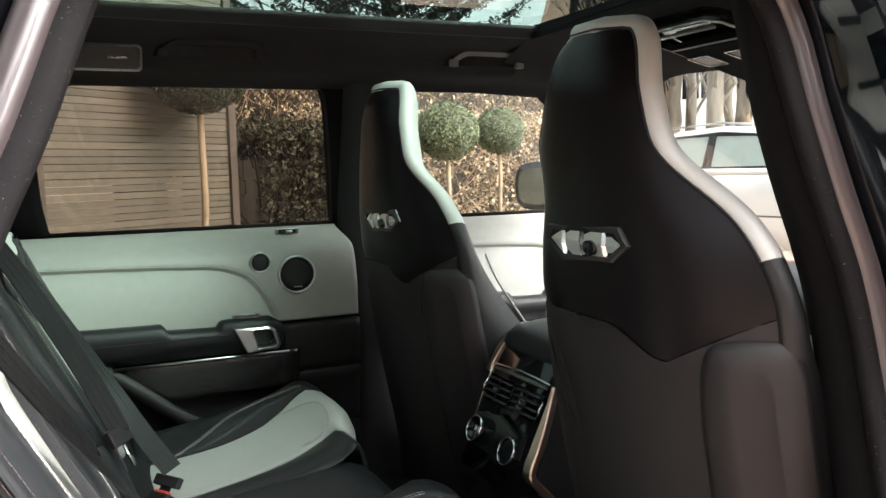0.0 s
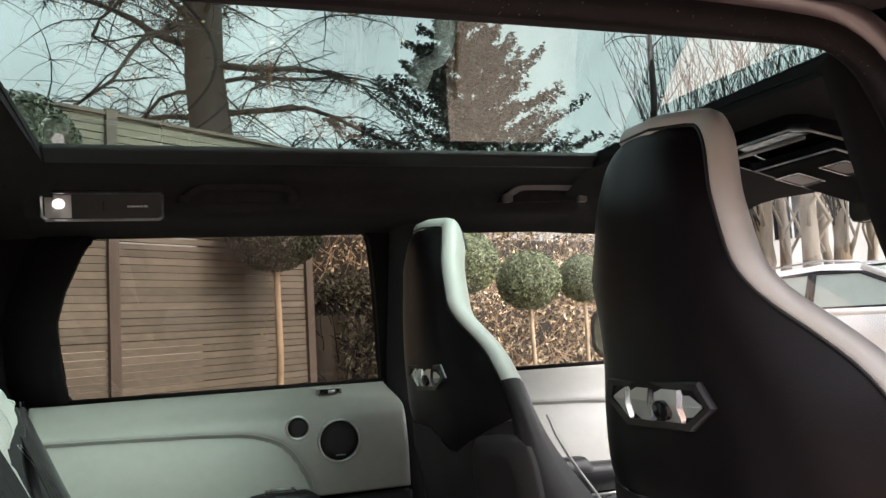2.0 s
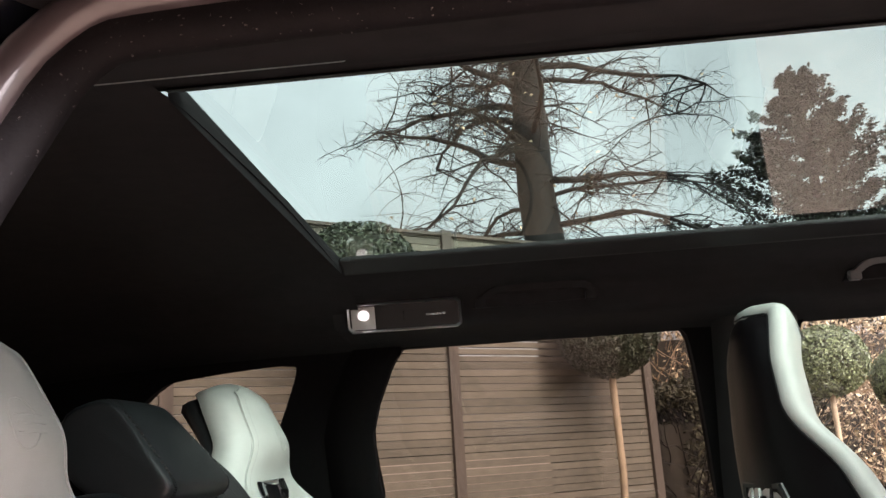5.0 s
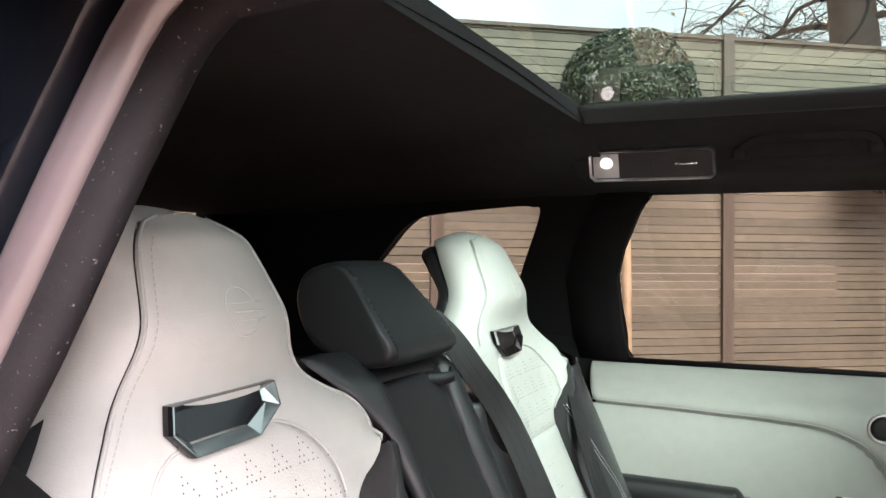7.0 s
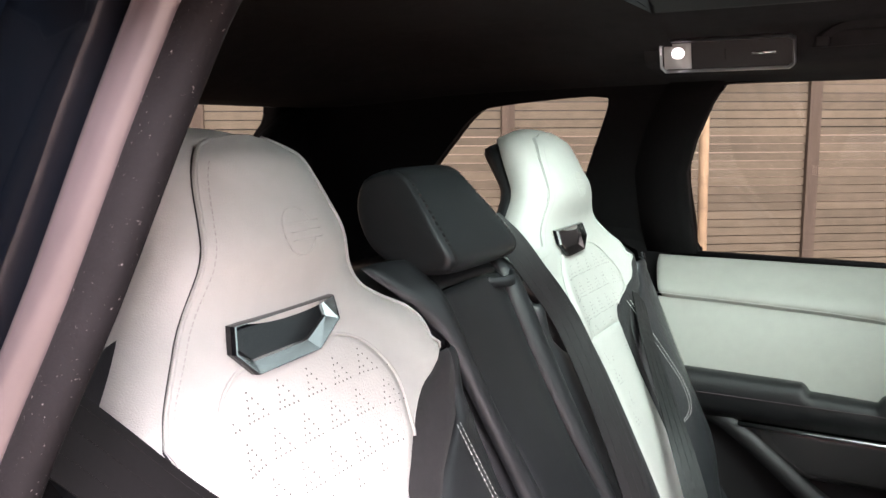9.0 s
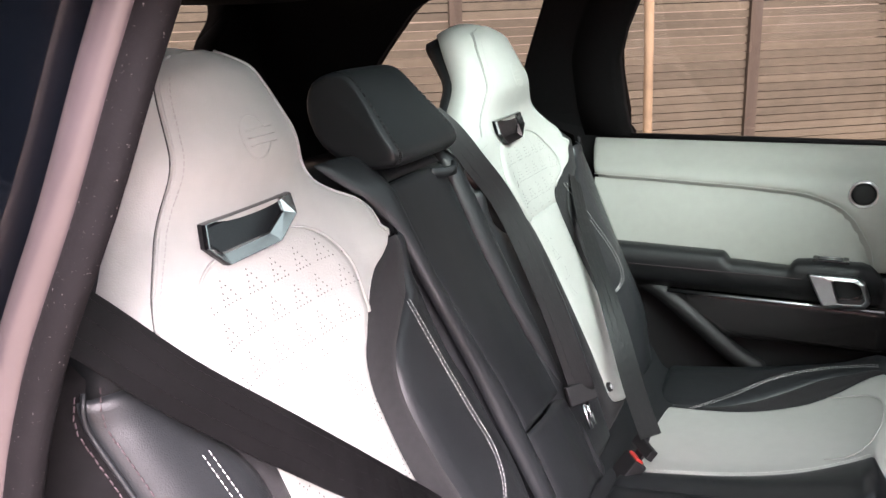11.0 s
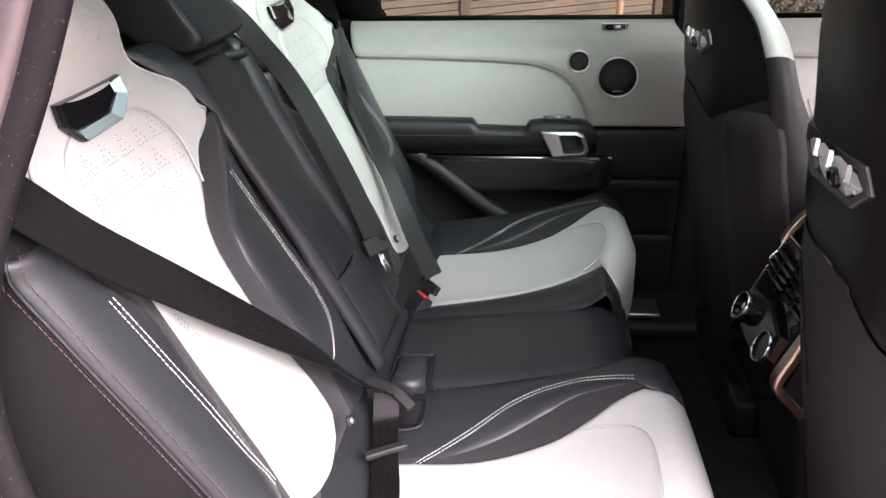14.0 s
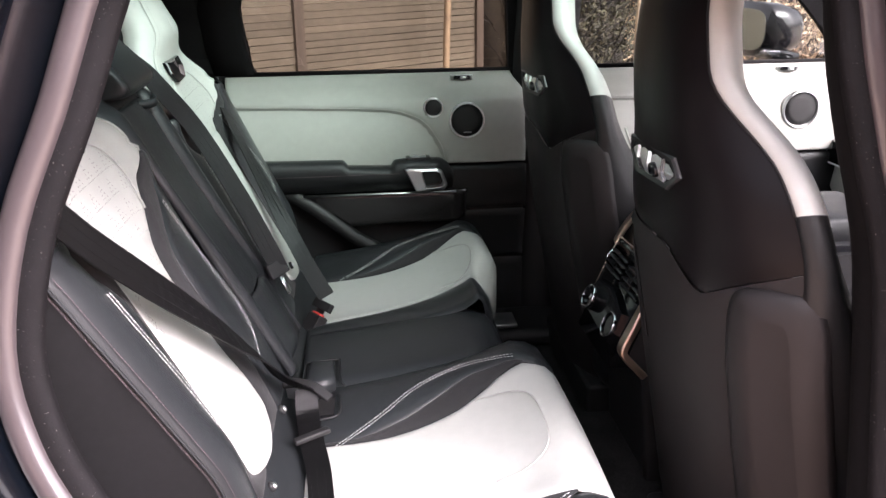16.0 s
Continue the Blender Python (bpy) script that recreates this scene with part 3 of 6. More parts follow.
def rear_seat(s):
    yc = 0.345 * s
    seat = thing("winged_car_seat", "black and pale grey leather rear seat with a winged integral headrest", "car seat", "rear seats", at=(-0.45, yc, 0.62))

    head_of = {-s: HEAD_IN if s < 0 else HEAD_OUT[:10] + HEAD_IN[9:], s: HEAD_OUT if s < 0 else HEAD_FAR}
    suede_of = {-s: SUEDE_IN, s: SUEDE_OUT if s < 0 else SUEDE_FAR}

    def back(u, z):
        q = abs(u - yc)
        k = -s if (u - yc) * s < 0 else s
        sway = (0.004 if s < 0 else 0.012) * step01(z, 1.28, 1.36)
        low = 1 - step01(z, 1.22, 1.32)
        up = step01(z, 0.84, 0.98)
        bol = (step01(q, 0.06, 0.11) * 0.012 - 0.004 * step01(q, 0.10, 0.2) if k == -s else step01(q, 0.06, 0.16) * 0.030) * low * up
        wing = step01(q, 0.10, 0.20) * (0.020 if k == -s else 0.030) * step01(z, 1.17, 1.25) * (1 - step01(z, 1.27, 1.36))
        rnd = 0.0
        if z > 1.27:
            w = max(along(head_of[k], z), 0.03)
            rnd = 0.010 * (q / w) ** 4 - 0.009 * max(0, 1 - (q / w) ** 2) * step01(z, 1.27, 1.36)
            rnd += 0.012 * step01(z, 1.455, 1.48)
        fall = 0.018 * step01(q, (along(EDGE_IN, z) if k == -s else along(EDGE_OUT, z)) - 0.035, (along(EDGE_IN, z) if k == -s else along(EDGE_OUT, z)) + 0.01) * low
        fall -= 0.030 * step01(z, 1.325, 1.40)
        # hollow round the pass-through
        dip = 0.006 * (1 - step01(q, 0.05, 0.12)) * step01(z, 1.27, 1.30) * (1 - step01(z, 1.34, 1.38))
        return Vector((rear_back_x(z) - 0.014 * low + max(bol, wing) - rnd - fall - dip, u + sway, z))

    side = lambda tab, k: (lambda z: yc + k * along(tab, z))
    # core that gives the back its depth
    rings = []
    for z in np.linspace(0.80, 1.45, 14):
        w = (along(HEAD_OUT, z) - 0.015 if z > 1.30 else 0.205)
        x = rear_back_x(z)
        deep = 0.15 - 0.095 * step01(z, 1.22, 1.32)
        rings.append([Vector((x - 0.045, yc - w, z)), Vector((x - 0.045, yc + w, z)), Vector((x - deep, yc + w * 0.9, z)), Vector((x - deep, yc - w * 0.9, z))])
    part("back_shell", loft(rings), SEATBLACK, seat)
    head = part("headrest_panel", patch(back, 1.175, 1.4775, side(head_of[-1], -1), side(head_of[1], 1), 26, 44, 0.001, 0, 0.014), LIGHT, seat, "pale grey leather headrest with wings")
    # the sides of the headrest and of its wings
    zs = list(np.linspace(1.205, 1.4775, 30))
    loopy = [(yc - along(head_of[-1], z), z) for z in zs] + [(yc + along(head_of[1], z), z) for z in zs[::-1]]

    def shrunk(d, grown_by, low_end=0.0):
        """The outline set back by d, its width and height scaled by g above the shoulders."""
        ring = []
        for y, z in loopy:
            if z < low_end:
                continue
            g, deep = grown_by, d * step01(z, 1.205, 1.29)
            if y > yc:
                g = min(g, 1 - 2.4 * d)
            f = 1 + (g - 1) * step01(z, 1.26, 1.36)
            flare = -0.018 * min(1.0, d / 0.02) if y < yc else 0.0
            ring.append(back(y, z) + Vector((-deep, (y - yc) * (f - 1) + flare * step01(z, 1.205, 1.27), (z - 1.38) * (f - 1) if z > 1.38 else 0)))
        return ring

    bm = loft([shrunk(d, g) for d, g in ((0.001, 1.0), (0.007, 1.025), (0.020, 1.05), (0.036, 1.05), (0.048, 1.02), (0.054, 0.97))], False)
    part("headrest_side", bm, LIGHT, head, "pale grey leather side of the headrest")
    part("headrest_back", loft([shrunk(d, g - (0.08 if s > 0 else 0), 1.30) for d, g in ((0.0555, 0.955), (0.066, 0.95), (0.076, 0.90), (0.080, 0.78))]), SEATBLACK, head, "black back of the headrest")
    ins = lambda k: (lambda z: yc + k * min(along([(1.306, 0.03), (1.300, 0.066), (1.285, 0.094), (1.265, 0.110), (1.245, 0.117), (1.21, 0.110), (1.10, 0.083)], z), along(head_of[k], z) - 0.001))
    lift = lambda u, z: back(u, z) + Vector((0.003, 0, 0))
    part("upper_insert", patch(lift, 1.176, 1.304, ins(-1), ins(1), 14, 22, 0.006, 0.003), PERF, seat, "pale perforated leather insert")
    part("lower_insert", patch(lift, 0.868, 1.178, side(head_of[-1], -1), side(head_of[1], 1), 12, 26, 0.006, 0.006), LIGHT, seat, "pale grey leather lower insert")
    rimline = [(ins(k)(z), z) for k in (-1,) for z in np.linspace(1.20, 1.303, 24)] + [(ins(1)(z), z) for z in np.linspace(1.303, 1.20, 24)]
    part("insert_seam", tube([lift(u, z) + Vector((-0.0015, 0, 0)) for u, z in rimline], 0.0016, 5), LIGHT, seat, "sewn seam round the insert")
    for k in (-1, 1):
        seam = [(yc + k * (along(head_of[k], z) - 0.002), z) for z in np.linspace(1.262, 1.474, 44)]
        part("headrest_piping", tube([back(u, z) for u, z in seam], 0.0018, 6), LIGHT, head, "raised piping along the headrest")
        part("headrest_seam", stitches(back, [(u - k * 0.007, z - 0.001) for u, z in seam[:40]], 0.006, 0.004, 0.0005, lift=0.0006), SEAM, head, "sewn seam")
    # faint raised ornament on the headrest
    orn = [(0.020 * math.cos(a), 1.397 + 0.020 * math.sin(a)) for a in np.linspace(0.4, 5.9, 20)]
    part("raised_ornament", tube([back(yc + 0.015 + a, z) + Vector((-0.0002, 0, 0)) for a, z in orn], 0.0008, 5), LIGHT, head)
    for dz in (-0.007, 0.0, 0.007):
        part("raised_ornament", tube([back(yc + 0.015 + a, 1.397 + dz) + Vector((-0.0002, 0, 0)) for a in (-0.012, 0.0, 0.012, 0.03)], 0.0007, 5), LIGHT, head)
    # perforations in little triangles
    bm = bmesh.new()
    for r in range(8):
        for c in range(-4, 5):
            cy0, cz0 = yc + (c + 0.5 * (r % 2)) * 0.036, 1.286 - r * 0.0315
            for i in range(5):
                for j in range(i + 1):
                    for fy in ((j - i / 2) * 0.0056,):
                        y, z = cy0 + fy + 0.001 * i, cz0 - i * 0.0050
                        lim = abs(ins(1 if y > yc else -1)(z) - yc) if z > 1.176 else along(head_of[1 if y > yc else -1], z)
                        if abs(y - yc) > lim - 0.008 or 1.168 < z < 1.184 or z < 1.05 or (z > 1.290) or (i > 0 and i < 4 and 0 < j < i and (i + j) % 2):
                            continue
                        o = back(y, z) + Vector((0.0076, 0, 0.0))
                        d = 0.0011
                        bm.faces.new([bm.verts.new(o + Vector((-0.44 * b * d, a * d, 0.9 * b * d))) for a, b in ((-1, 0), (0, -1), (1, 0), (0, 1))])
    tagged(part("perforation", bm, PINHOLE, seat, "", False), kind="stuff")
    for k in (-1, 1):
        rev = (lambda f, g: (f, g)) if k > 0 else (lambda f, g: (g, f))
        a, b = rev(side(head_of[k], k), side(suede_of[k], k))
        part("suede_strip", patch(back, 0.862, 1.258, a, b, 5, 30, 0.004, 0.001), SUEDE, seat, "black suede strip")
        inner = k == -s
        tab = EDGE_IN if inner else EDGE_OUT
        a, b = rev(side(suede_of[k], k), side(tab, k))
        part("bolster", patch(back, 0.855, 1.255, a, b, 9, 30, 0.006, 0.004), SEATBLACK, seat, "black leather bolster")
        if inner:
            run = [(1.186, 0.178), (1.115, 0.188), (1.05, 0.198), (1.005, 0.206), (0.972, 0.198), (0.950, 0.178), (0.935, 0.146)]
        elif s < 0:
            run = [(1.190, 0.178), (1.139, 0.168), (1.071, 0.155), (1.005, 0.144), (0.956, 0.128)]
        else:
            run = [(1.20, 0.100), (1.12, 0.124), (1.06, 0.140), (1.02, 0.128), (1.0, 0.080)]
        path = smooth_path([(yc + k * q, z, 0) for z, q in run], 8)
        for off in (0.0, 0.007):
            part("stitching", stitches(back, [(p.x + k * off, p.y) for p in path], radius=0.0004, lift=0.0050), THREAD, seat, "white double stitching")
    rings = []
    for z in np.linspace(0.84, 1.285, 26):
        p = back(yc + s * along(EDGE_OUT, z), z)
        rings.append([p + Vector((dx, s * dy, 0)) for dx, dy in ((-0.004, -0.006), (-0.012, 0.006), (-0.035, 0.022), (-0.08, 0.045), (-0.16, 0.06))])
    inner_rings = []
    for z in np.linspace(0.84, 1.30, 22):
        q = back(yc - s * along(EDGE_IN, z), z)
        inner_rings.append([q + Vector((dx, -s * dy, 0)) for dx, dy in ((-0.003, -0.004), (-0.014, 0.005), (-0.04, 0.010), (-0.09, 0.010), (-0.15, 0.006))])
    part("inner_flank", loft(inner_rings, False), SEATBLACK, seat, "black leather inner flank of the seat back")
    part("side_panel", loft(rings, False), SIDEBLACK, seat, "black side panel of the seat")
    edge_line = [(yc + s * along(EDGE_OUT, z), z) for z in np.linspace(1.262, 0.865, 34)]
    part("edge_piping", tube([back(u, z) + Vector((0.002, 0, 0)) for u, z in edge_line], 0.0020, 6), SEATBLACK, seat, "black leather piping")
    for off in (-0.011, 0.006):
        part("edge_stitching", stitches(back, [(u + s * off, z) for u, z in edge_line], 0.006, 0.0044, 0.0006, lift=0.005 if off < 0 else 0.002), THREAD_DARK, seat, "dark twin stitching")
    # leather flap that closes the gap under the back
    part("gap_flap", loft([[Vector((x, yc + dy, z)) for x, z in ((-0.56, 0.90), (-0.525, 0.852), (-0.505, 0.818), (-0.478, 0.806), (-0.44, 0.80), (-0.42, 0.76))] for dy in np.linspace(-0.235, 0.235, 9)], False), SEATBLACK, seat, "black leather flap")
    # hexagonal pass-through in a chrome bezel
    cy, cz = (-0.348 if s < 0 else 0.322), 1.316
    wide = 1.0 if s < 0 else 0.86
    outer = [(-0.063 * wide, 0.017), (0.066 * wide, 0.019), (0.062 * wide, 0.000), (0.022 * wide, -0.018), (-0.056 * wide, -0.020), (-0.072 * wide, -0.002)]
    rings = []
    for grow, dx in ((1.01, 0.0), (1.01, 0.005), (0.985, 0.008), (0.96, 0.008), (0.86, 0.002), (0.84, 0.0005)):
        sh = 0.0036 * max(0, 0.96 - grow) / 0.10
        rings.append([back(yc, 1.31) + Vector((dx - 0.487 * (b * grow + sh), a * grow - sh + cy - yc, cz - 1.31 + b * (grow if grow > 0.9 else grow - 0.12) + sh)) for a, b in outer])
    bez = part("handle_bezel", loft(rings[2:][::-1], True, False), BEVEL, seat, "chrome hexagonal bezel", False)
    part("handle_surround", loft(rings[:3][::-1], True, False), GLOSS, bez, "black outer edge", False)
    part("handle_recess", loft([[p * 1.0 + Vector((-0.0, 0, 0)) for p in rings[-1]], [p + Vector((-0.002, 0, 0)) for p in rings[-1]]]), GLOSS, bez, "dark glossy recess", False)

    # cushion
    VX = [(-0.50, -0.50), (-0.10, -0.10), (-0.06, -0.072), (-0.03, -0.060), (0.05, -0.060), (0.15, -0.080), (0.22, -0.10)]
    VZ = [(-0.50, 0.806), (-0.45, 0.812), (-0.30, 0.836), (-0.20, 0.860), (-0.15, 0.880), (-0.12, 0.892), (-0.095, 0.893), (-0.06, 0.876), (-0.03, 0.845), (0.05, 0.77), (0.15, 0.67), (0.22, 0.61)]
    cc = 0.342 * s

    def cushion(u, v):
        y = -u
        q = abs(y - cc)
        h = step01(q, 0.09, 0.2) * 0.018 * (1 - step01(v, -0.16, -0.08)) - 0.006
        h -= 0.030 * step01(q, 0.238, 0.285)
        x, z = along(VX, v), along(VZ, v)
        back_off = 0.02 * step01(q, 0.17, 0.27) * step01(v, -0.1, -0.03)
        if s > 0:
            back_off += (0.012 + 0.045 * step01(cc - y, -0.06, 0.17)) * step01(v, -0.2, -0.06)
        return Vector((x - back_off, y, z + h))

    INSERT = [(-0.47, 0.100), (-0.36, 0.090), (-0.26, 0.112), (-0.21, 0.138), (-0.17, 0.160), (-0.12, 0.170), (0.22, 0.165)]
    STRIP = [(-0.47, 0.106), (-0.40, 0.104), (-0.33, 0.125), (-0.26, 0.165), (-0.21, 0.190), (-0.15, 0.186), (-0.12, 0.174), (0.22, 0.168)]
    RIM_OUT = [(-0.50, 0.262), (-0.14, 0.258), (0.0, 0.245), (0.22, 0.235)]
    RIM_IN = RIM_OUT if s < 0 else [(-0.50, 0.250), (-0.2, 0.244), (0.0, 0.232), (0.22, 0.225)]
    cu = lambda tab, k: (lambda v: -cc + k * along(tab, v))
    INSERT_IN = [(-0.47, 0.156), (-0.36, 0.146), (-0.30, 0.134), (-0.24, 0.112), (-0.185, 0.090), (-0.15, 0.096), (-0.10, 0.135), (-0.04, 0.17), (0.22, 0.172)]
    part("cushion_insert", patch(cushion, -0.478, 0.22, cu(INSERT, -1), cu(INSERT_IN if s > 0 else INSERT, 1), 18, 46, 0.005, 0.003), LIGHT, seat, "pale grey leather seat cushion centre")
    for k in (-1, 1):
        rev = (lambda f, g: (f, g)) if k > 0 else (lambda f, g: (g, f))
        if s > 0 and k > 0:
            part("cushion_bolster", patch(cushion, -0.49, 0.22, cu(INSERT_IN, 1), cu(RIM_IN, 1), 8, 40, 0.005, 0.003), SEATBLACK, seat, "black leather cushion bolster")
            part("stitching", stitches(cushion, [(-cc + along(INSERT_IN, v) + 0.006, v) for v in np.linspace(-0.44, -0.13, 26)], lift=0.004), THREAD, seat, "white stitching")
            continue
        a, b = rev(cu(INSERT, k), cu(STRIP, k))
        part("cushion_suede", patch(cushion, -0.48, -0.125, a, b, 5, 24, 0.003, 0), SUEDE, seat, "black suede strip")
        RIM = RIM_IN if k == s else RIM_OUT
        a, b = rev(cu(STRIP, k), cu(RIM, k))
        part("cushion_bolster", patch(cushion, -0.49, 0.22, a, b, 8, 40, 0.005, 0.003), SEATBLACK, seat, "black leather cushion bolster")
        for off in (0.0, 0.007):
            line = [(-cc + k * (along([(-0.44, 0.075), (-0.42, 0.095), (-0.352, 0.150), (-0.306, 0.188), (-0.257, 0.212), (-0.216, 0.218), (-0.14, 0.190)], v) - off), v) for v in np.linspace(-0.43, -0.14, 26)]
            part("stitching", stitches(cushion, line, radius=0.0005, lift=0.004), THREAD, seat, "white double stitching")
    crease = [(-cc + 0.105 * math.copysign(abs(math.sin(a)) ** 0.6, math.sin(a)) - 0.01, -0.130 - 0.115 * (1 - abs(math.cos(a)) ** 0.6)) for a in np.linspace(-1.5, 1.5, 40)]
    part("cushion_seam", tube([cushion(u, v) + Vector((0, 0, 0.0085)) for u, v in crease], 0.0011, 5), SEAM, seat, "sewn seam")
    b = box(-0.46, -0.10, cc - 0.235, cc + 0.235, 0.60, 0.80)
    rounded(part("cushion_base", b, PLASTIC, seat), 0.02)
    return seat


rear_seat(-1)
rear_seat(1)


# ---- centre rear seat ----
def centre_seat():
    seat = thing("car_bench_seat", "black leather centre rear seat with a small headrest", "car seat", "rear seats", at=(-0.45, 0, 0.62))

    def back(u, z):
        roll = 0.012 * math.exp(-((u + 0.088 - 0.03 * step01(1.2 - z, 0.0, 0.2)) / 0.020) ** 2) + 0.010 * math.exp(-((u - 0.108) / 0.018) ** 2)
        return Vector((rear_back_x(z) - 0.016 + roll - 0.03 * step01(z, 1.295, 1.345), u, z))

    rings = [[Vector((rear_back_x(z) - a, y, z)) for a, y in ((0.035, -0.115), (0.035, 0.115), (0.15, 0.115), (0.15, -0.115))] for z in (0.80, 0.95, 1.1, 1.25, 1.32)]
    part("back_shell", loft(rings), SEATBLACK, seat)
    PANEL_R = [(1.31, -0.074), (1.20, -0.068), (1.10, -0.046), (1.0, -0.028), (0.95, -0.024)]
    PANEL_L = [(1.31, 0.086), (1.20, 0.083), (1.1, 0.086), (1.0, 0.098), (0.95, 0.108)]
    EDGE_R = [(1.34, -0.150), (1.30, -0.128), (1.25, -0.108), (1.17, -0.100), (1.04, -0.082), (0.84, -0.074)]
    EDGE_L = [(1.34, 0.120), (1.30, 0.124), (1.20, 0.126), (0.95, 0.128), (0.84, 0.128)]
    at = lambda tab: (lambda z: along(tab, z))
    part("side_roll", patch(back, 0.84, 1.340, at(EDGE_R), at(PANEL_R), 10, 34, 0.008, 0.003), SEATBLACK, seat, "rolled black leather edge")
    part("side_roll", patch(back, 0.84, 1.340, at(PANEL_L), at(EDGE_L), 10, 34, 0.008, 0.003), SEATBLACK, seat, "rolled black leather edge")
    part("centre_panel", patch(back, 0.966, 1.302, at(PANEL_R), at(PANEL_L), 12, 26, 0.006, 0.005), SEATBLACK, seat, "smooth black leather back panel")
    part("lower_panel", patch(back, 0.84, 0.964, at(PANEL_R), at(PANEL_L), 12, 12, 0.006, 0.010), SEATBLACK, seat)
    part("gap_flap", loft([[Vector((x, y, z)) for x, z in ((-0.565, 0.89), (-0.535, 0.852), (-0.512, 0.822), (-0.48, 0.810), (-0.44, 0.806), (-0.42, 0.77))] for y in np.linspace(-0.150, 0.170, 9)], False), SEATBLACK, seat, "black leather flap")
    part("top_panel", patch(back, 1.304, 1.340, at(PANEL_R), at(PANEL_L), 12, 8, 0.004, 0.0), SEATBLACK, seat)
    # padded headrest: a wedge that leans back, narrower at the top
    PROFILE = smooth_path([(-0.706, 1.334, 0), (-0.714, 1.352, 0), (-0.744, 1.388, 0), (-0.776, 1.424, 0), (-0.790, 1.434, 0), (-0.808, 1.437, 0), (-0.842, 1.424, 0), (-0.846, 1.390, 0), (-0.818, 1.345, 0), (-0.770, 1.318, 0), (-0.722, 1.320, 0)], 3, True)
    mid_x, mid_z = -0.778, 1.378
    wide_at = lambda z: 0.092 - 0.020 * step01(z, 1.34, 1.435)

    def pad(t, p, grow=0.0):
        """A point of the headrest at t in -1..1 across it, on the profile point p."""
        k = (1 - abs(t) ** 5) ** 0.22 if abs(t) < 1 else 0.0
        k = 0.74 + 0.26 * k
        return Vector((mid_x + (p.x - mid_x) * k * (1 + grow), 0.004 + t * wide_at(p.y) * (1 + grow), mid_z + (p.y - mid_z) * k * (1 + grow)))

    ts = [-1, -0.995, -0.98, -0.95, -0.90, -0.82, -0.7, -0.5, -0.25, 0, 0.25, 0.5, 0.7, 0.82, 0.90, 0.95, 0.98, 0.995, 1]
    head = part("headrest", loft([[pad(t, p) for p in PROFILE] for t in ts]), SEATBLACK, seat, "black leather headrest with grey stitching")
    for t in (-0.885, -0.855, 0.885, 0.855):
        run = [pad(t, p, 0.004) for p in PROFILE[-2:] + PROFILE[:16]]
        bm = bmesh.new()
        for a, b in zip(run, run[1:]):
            for f0, f1 in ((0.0, 0.32), (0.5, 0.82)):
                tube([a.lerp(b, f0), a.lerp(b, f1)], 0.0008, 4, bm)
        part("stitching", bm, PLASTIC, head, "dark twin stitching")
    for y in (-0.05, 0.05):
        part("headrest_post", tube([(-0.765, y, 1.27), (-0.775, y, 1.33)], 0.007, 10), GLOSS, seat)
    part("pull_tag", strip(smooth_path([(-0.728, 0.040, 1.294), (-0.716, 0.058, 1.292), (-0.708, 0.074, 1.294), (-0.716, 0.088, 1.298)], 4), 0.013, 0.006, (0, 0, 1)), SEATBLACK, seat)

    VX = [(-0.50, -0.50), (-0.16, -0.16), (-0.13, -0.137), (-0.10, -0.125), (0.0, -0.125), (0.12, -0.15)]
    VZ = [(-0.50, 0.815), (-0.40, 0.826), (-0.25, 0.845), (-0.19, 0.852), (-0.16, 0.850), (-0.13, 0.838), (-0.10, 0.815), (0.0, 0.72), (0.12, 0.62)]

    def cushion(u, v):
        return Vector((along(VX, v), -u, along(VZ, v) + 0.008 - 0.016 * step01(abs(u + 0.02), 0.09, 0.14)))

    part("cushion", patch(cushion, -0.49, 0.12, lambda v: -0.128 - 0.022 * step01(v, -0.45, -0.15), lambda v: 0.108, 14, 40, 0.008, 0.006), SEATBLACK, seat, "black leather centre cushion")
    rounded(part("cushion_base", box(-0.47, -0.15, -0.10, 0.13, 0.60, 0.79), PLASTIC, seat), 0.02)
    # padded anchor cover in a beaded frame at the cushion edge
    bm = loft([[Vector((-0.452 + (x + 0.452) * g, -0.072 + (y + 0.072) * g, z)) for x, y in ((-0.482, -0.115), (-0.430, -0.112), (-0.432, -0.034), (-0.476, -0.034))] for g, z in ((1, 0.80), (1.0, 0.836), (0.93, 0.846), (0.75, 0.850))])
    cup = part("anchor_cover", bm, SEATBLACK, seat, "black leather anchor cover")
    bead = [(-0.486, -0.110, 0.836), (-0.484, -0.050, 0.838), (-0.478, -0.029, 0.839), (-0.430, -0.026, 0.842), (-0.424, -0.032, 0.842), (-0.422, -0.095, 0.840), (-0.414, -0.118, 0.838)]
    part("bead", tube(smooth_path(bead, 4), 0.0022, 6), BLACK, cup, "raised black bead")
    bead = [(-0.424, -0.135, 0.836), (-0.422, -0.180, 0.834), (-0.430, -0.202, 0.832), (-0.470, -0.206, 0.828)]
    part("bead", tube(smooth_path(bead, 4), 0.0022, 6), BLACK, cup, "raised black bead")
    part("slot", loft([[Vector((x, y, z)) for x, y in ((-0.49, -0.195), (-0.432, -0.190), (-0.430, -0.12), (-0.485, -0.118))] for z in (0.80, 0.829)]), GLOSS, cup, "dark belt slot", False)
    return seat


centre_seat()


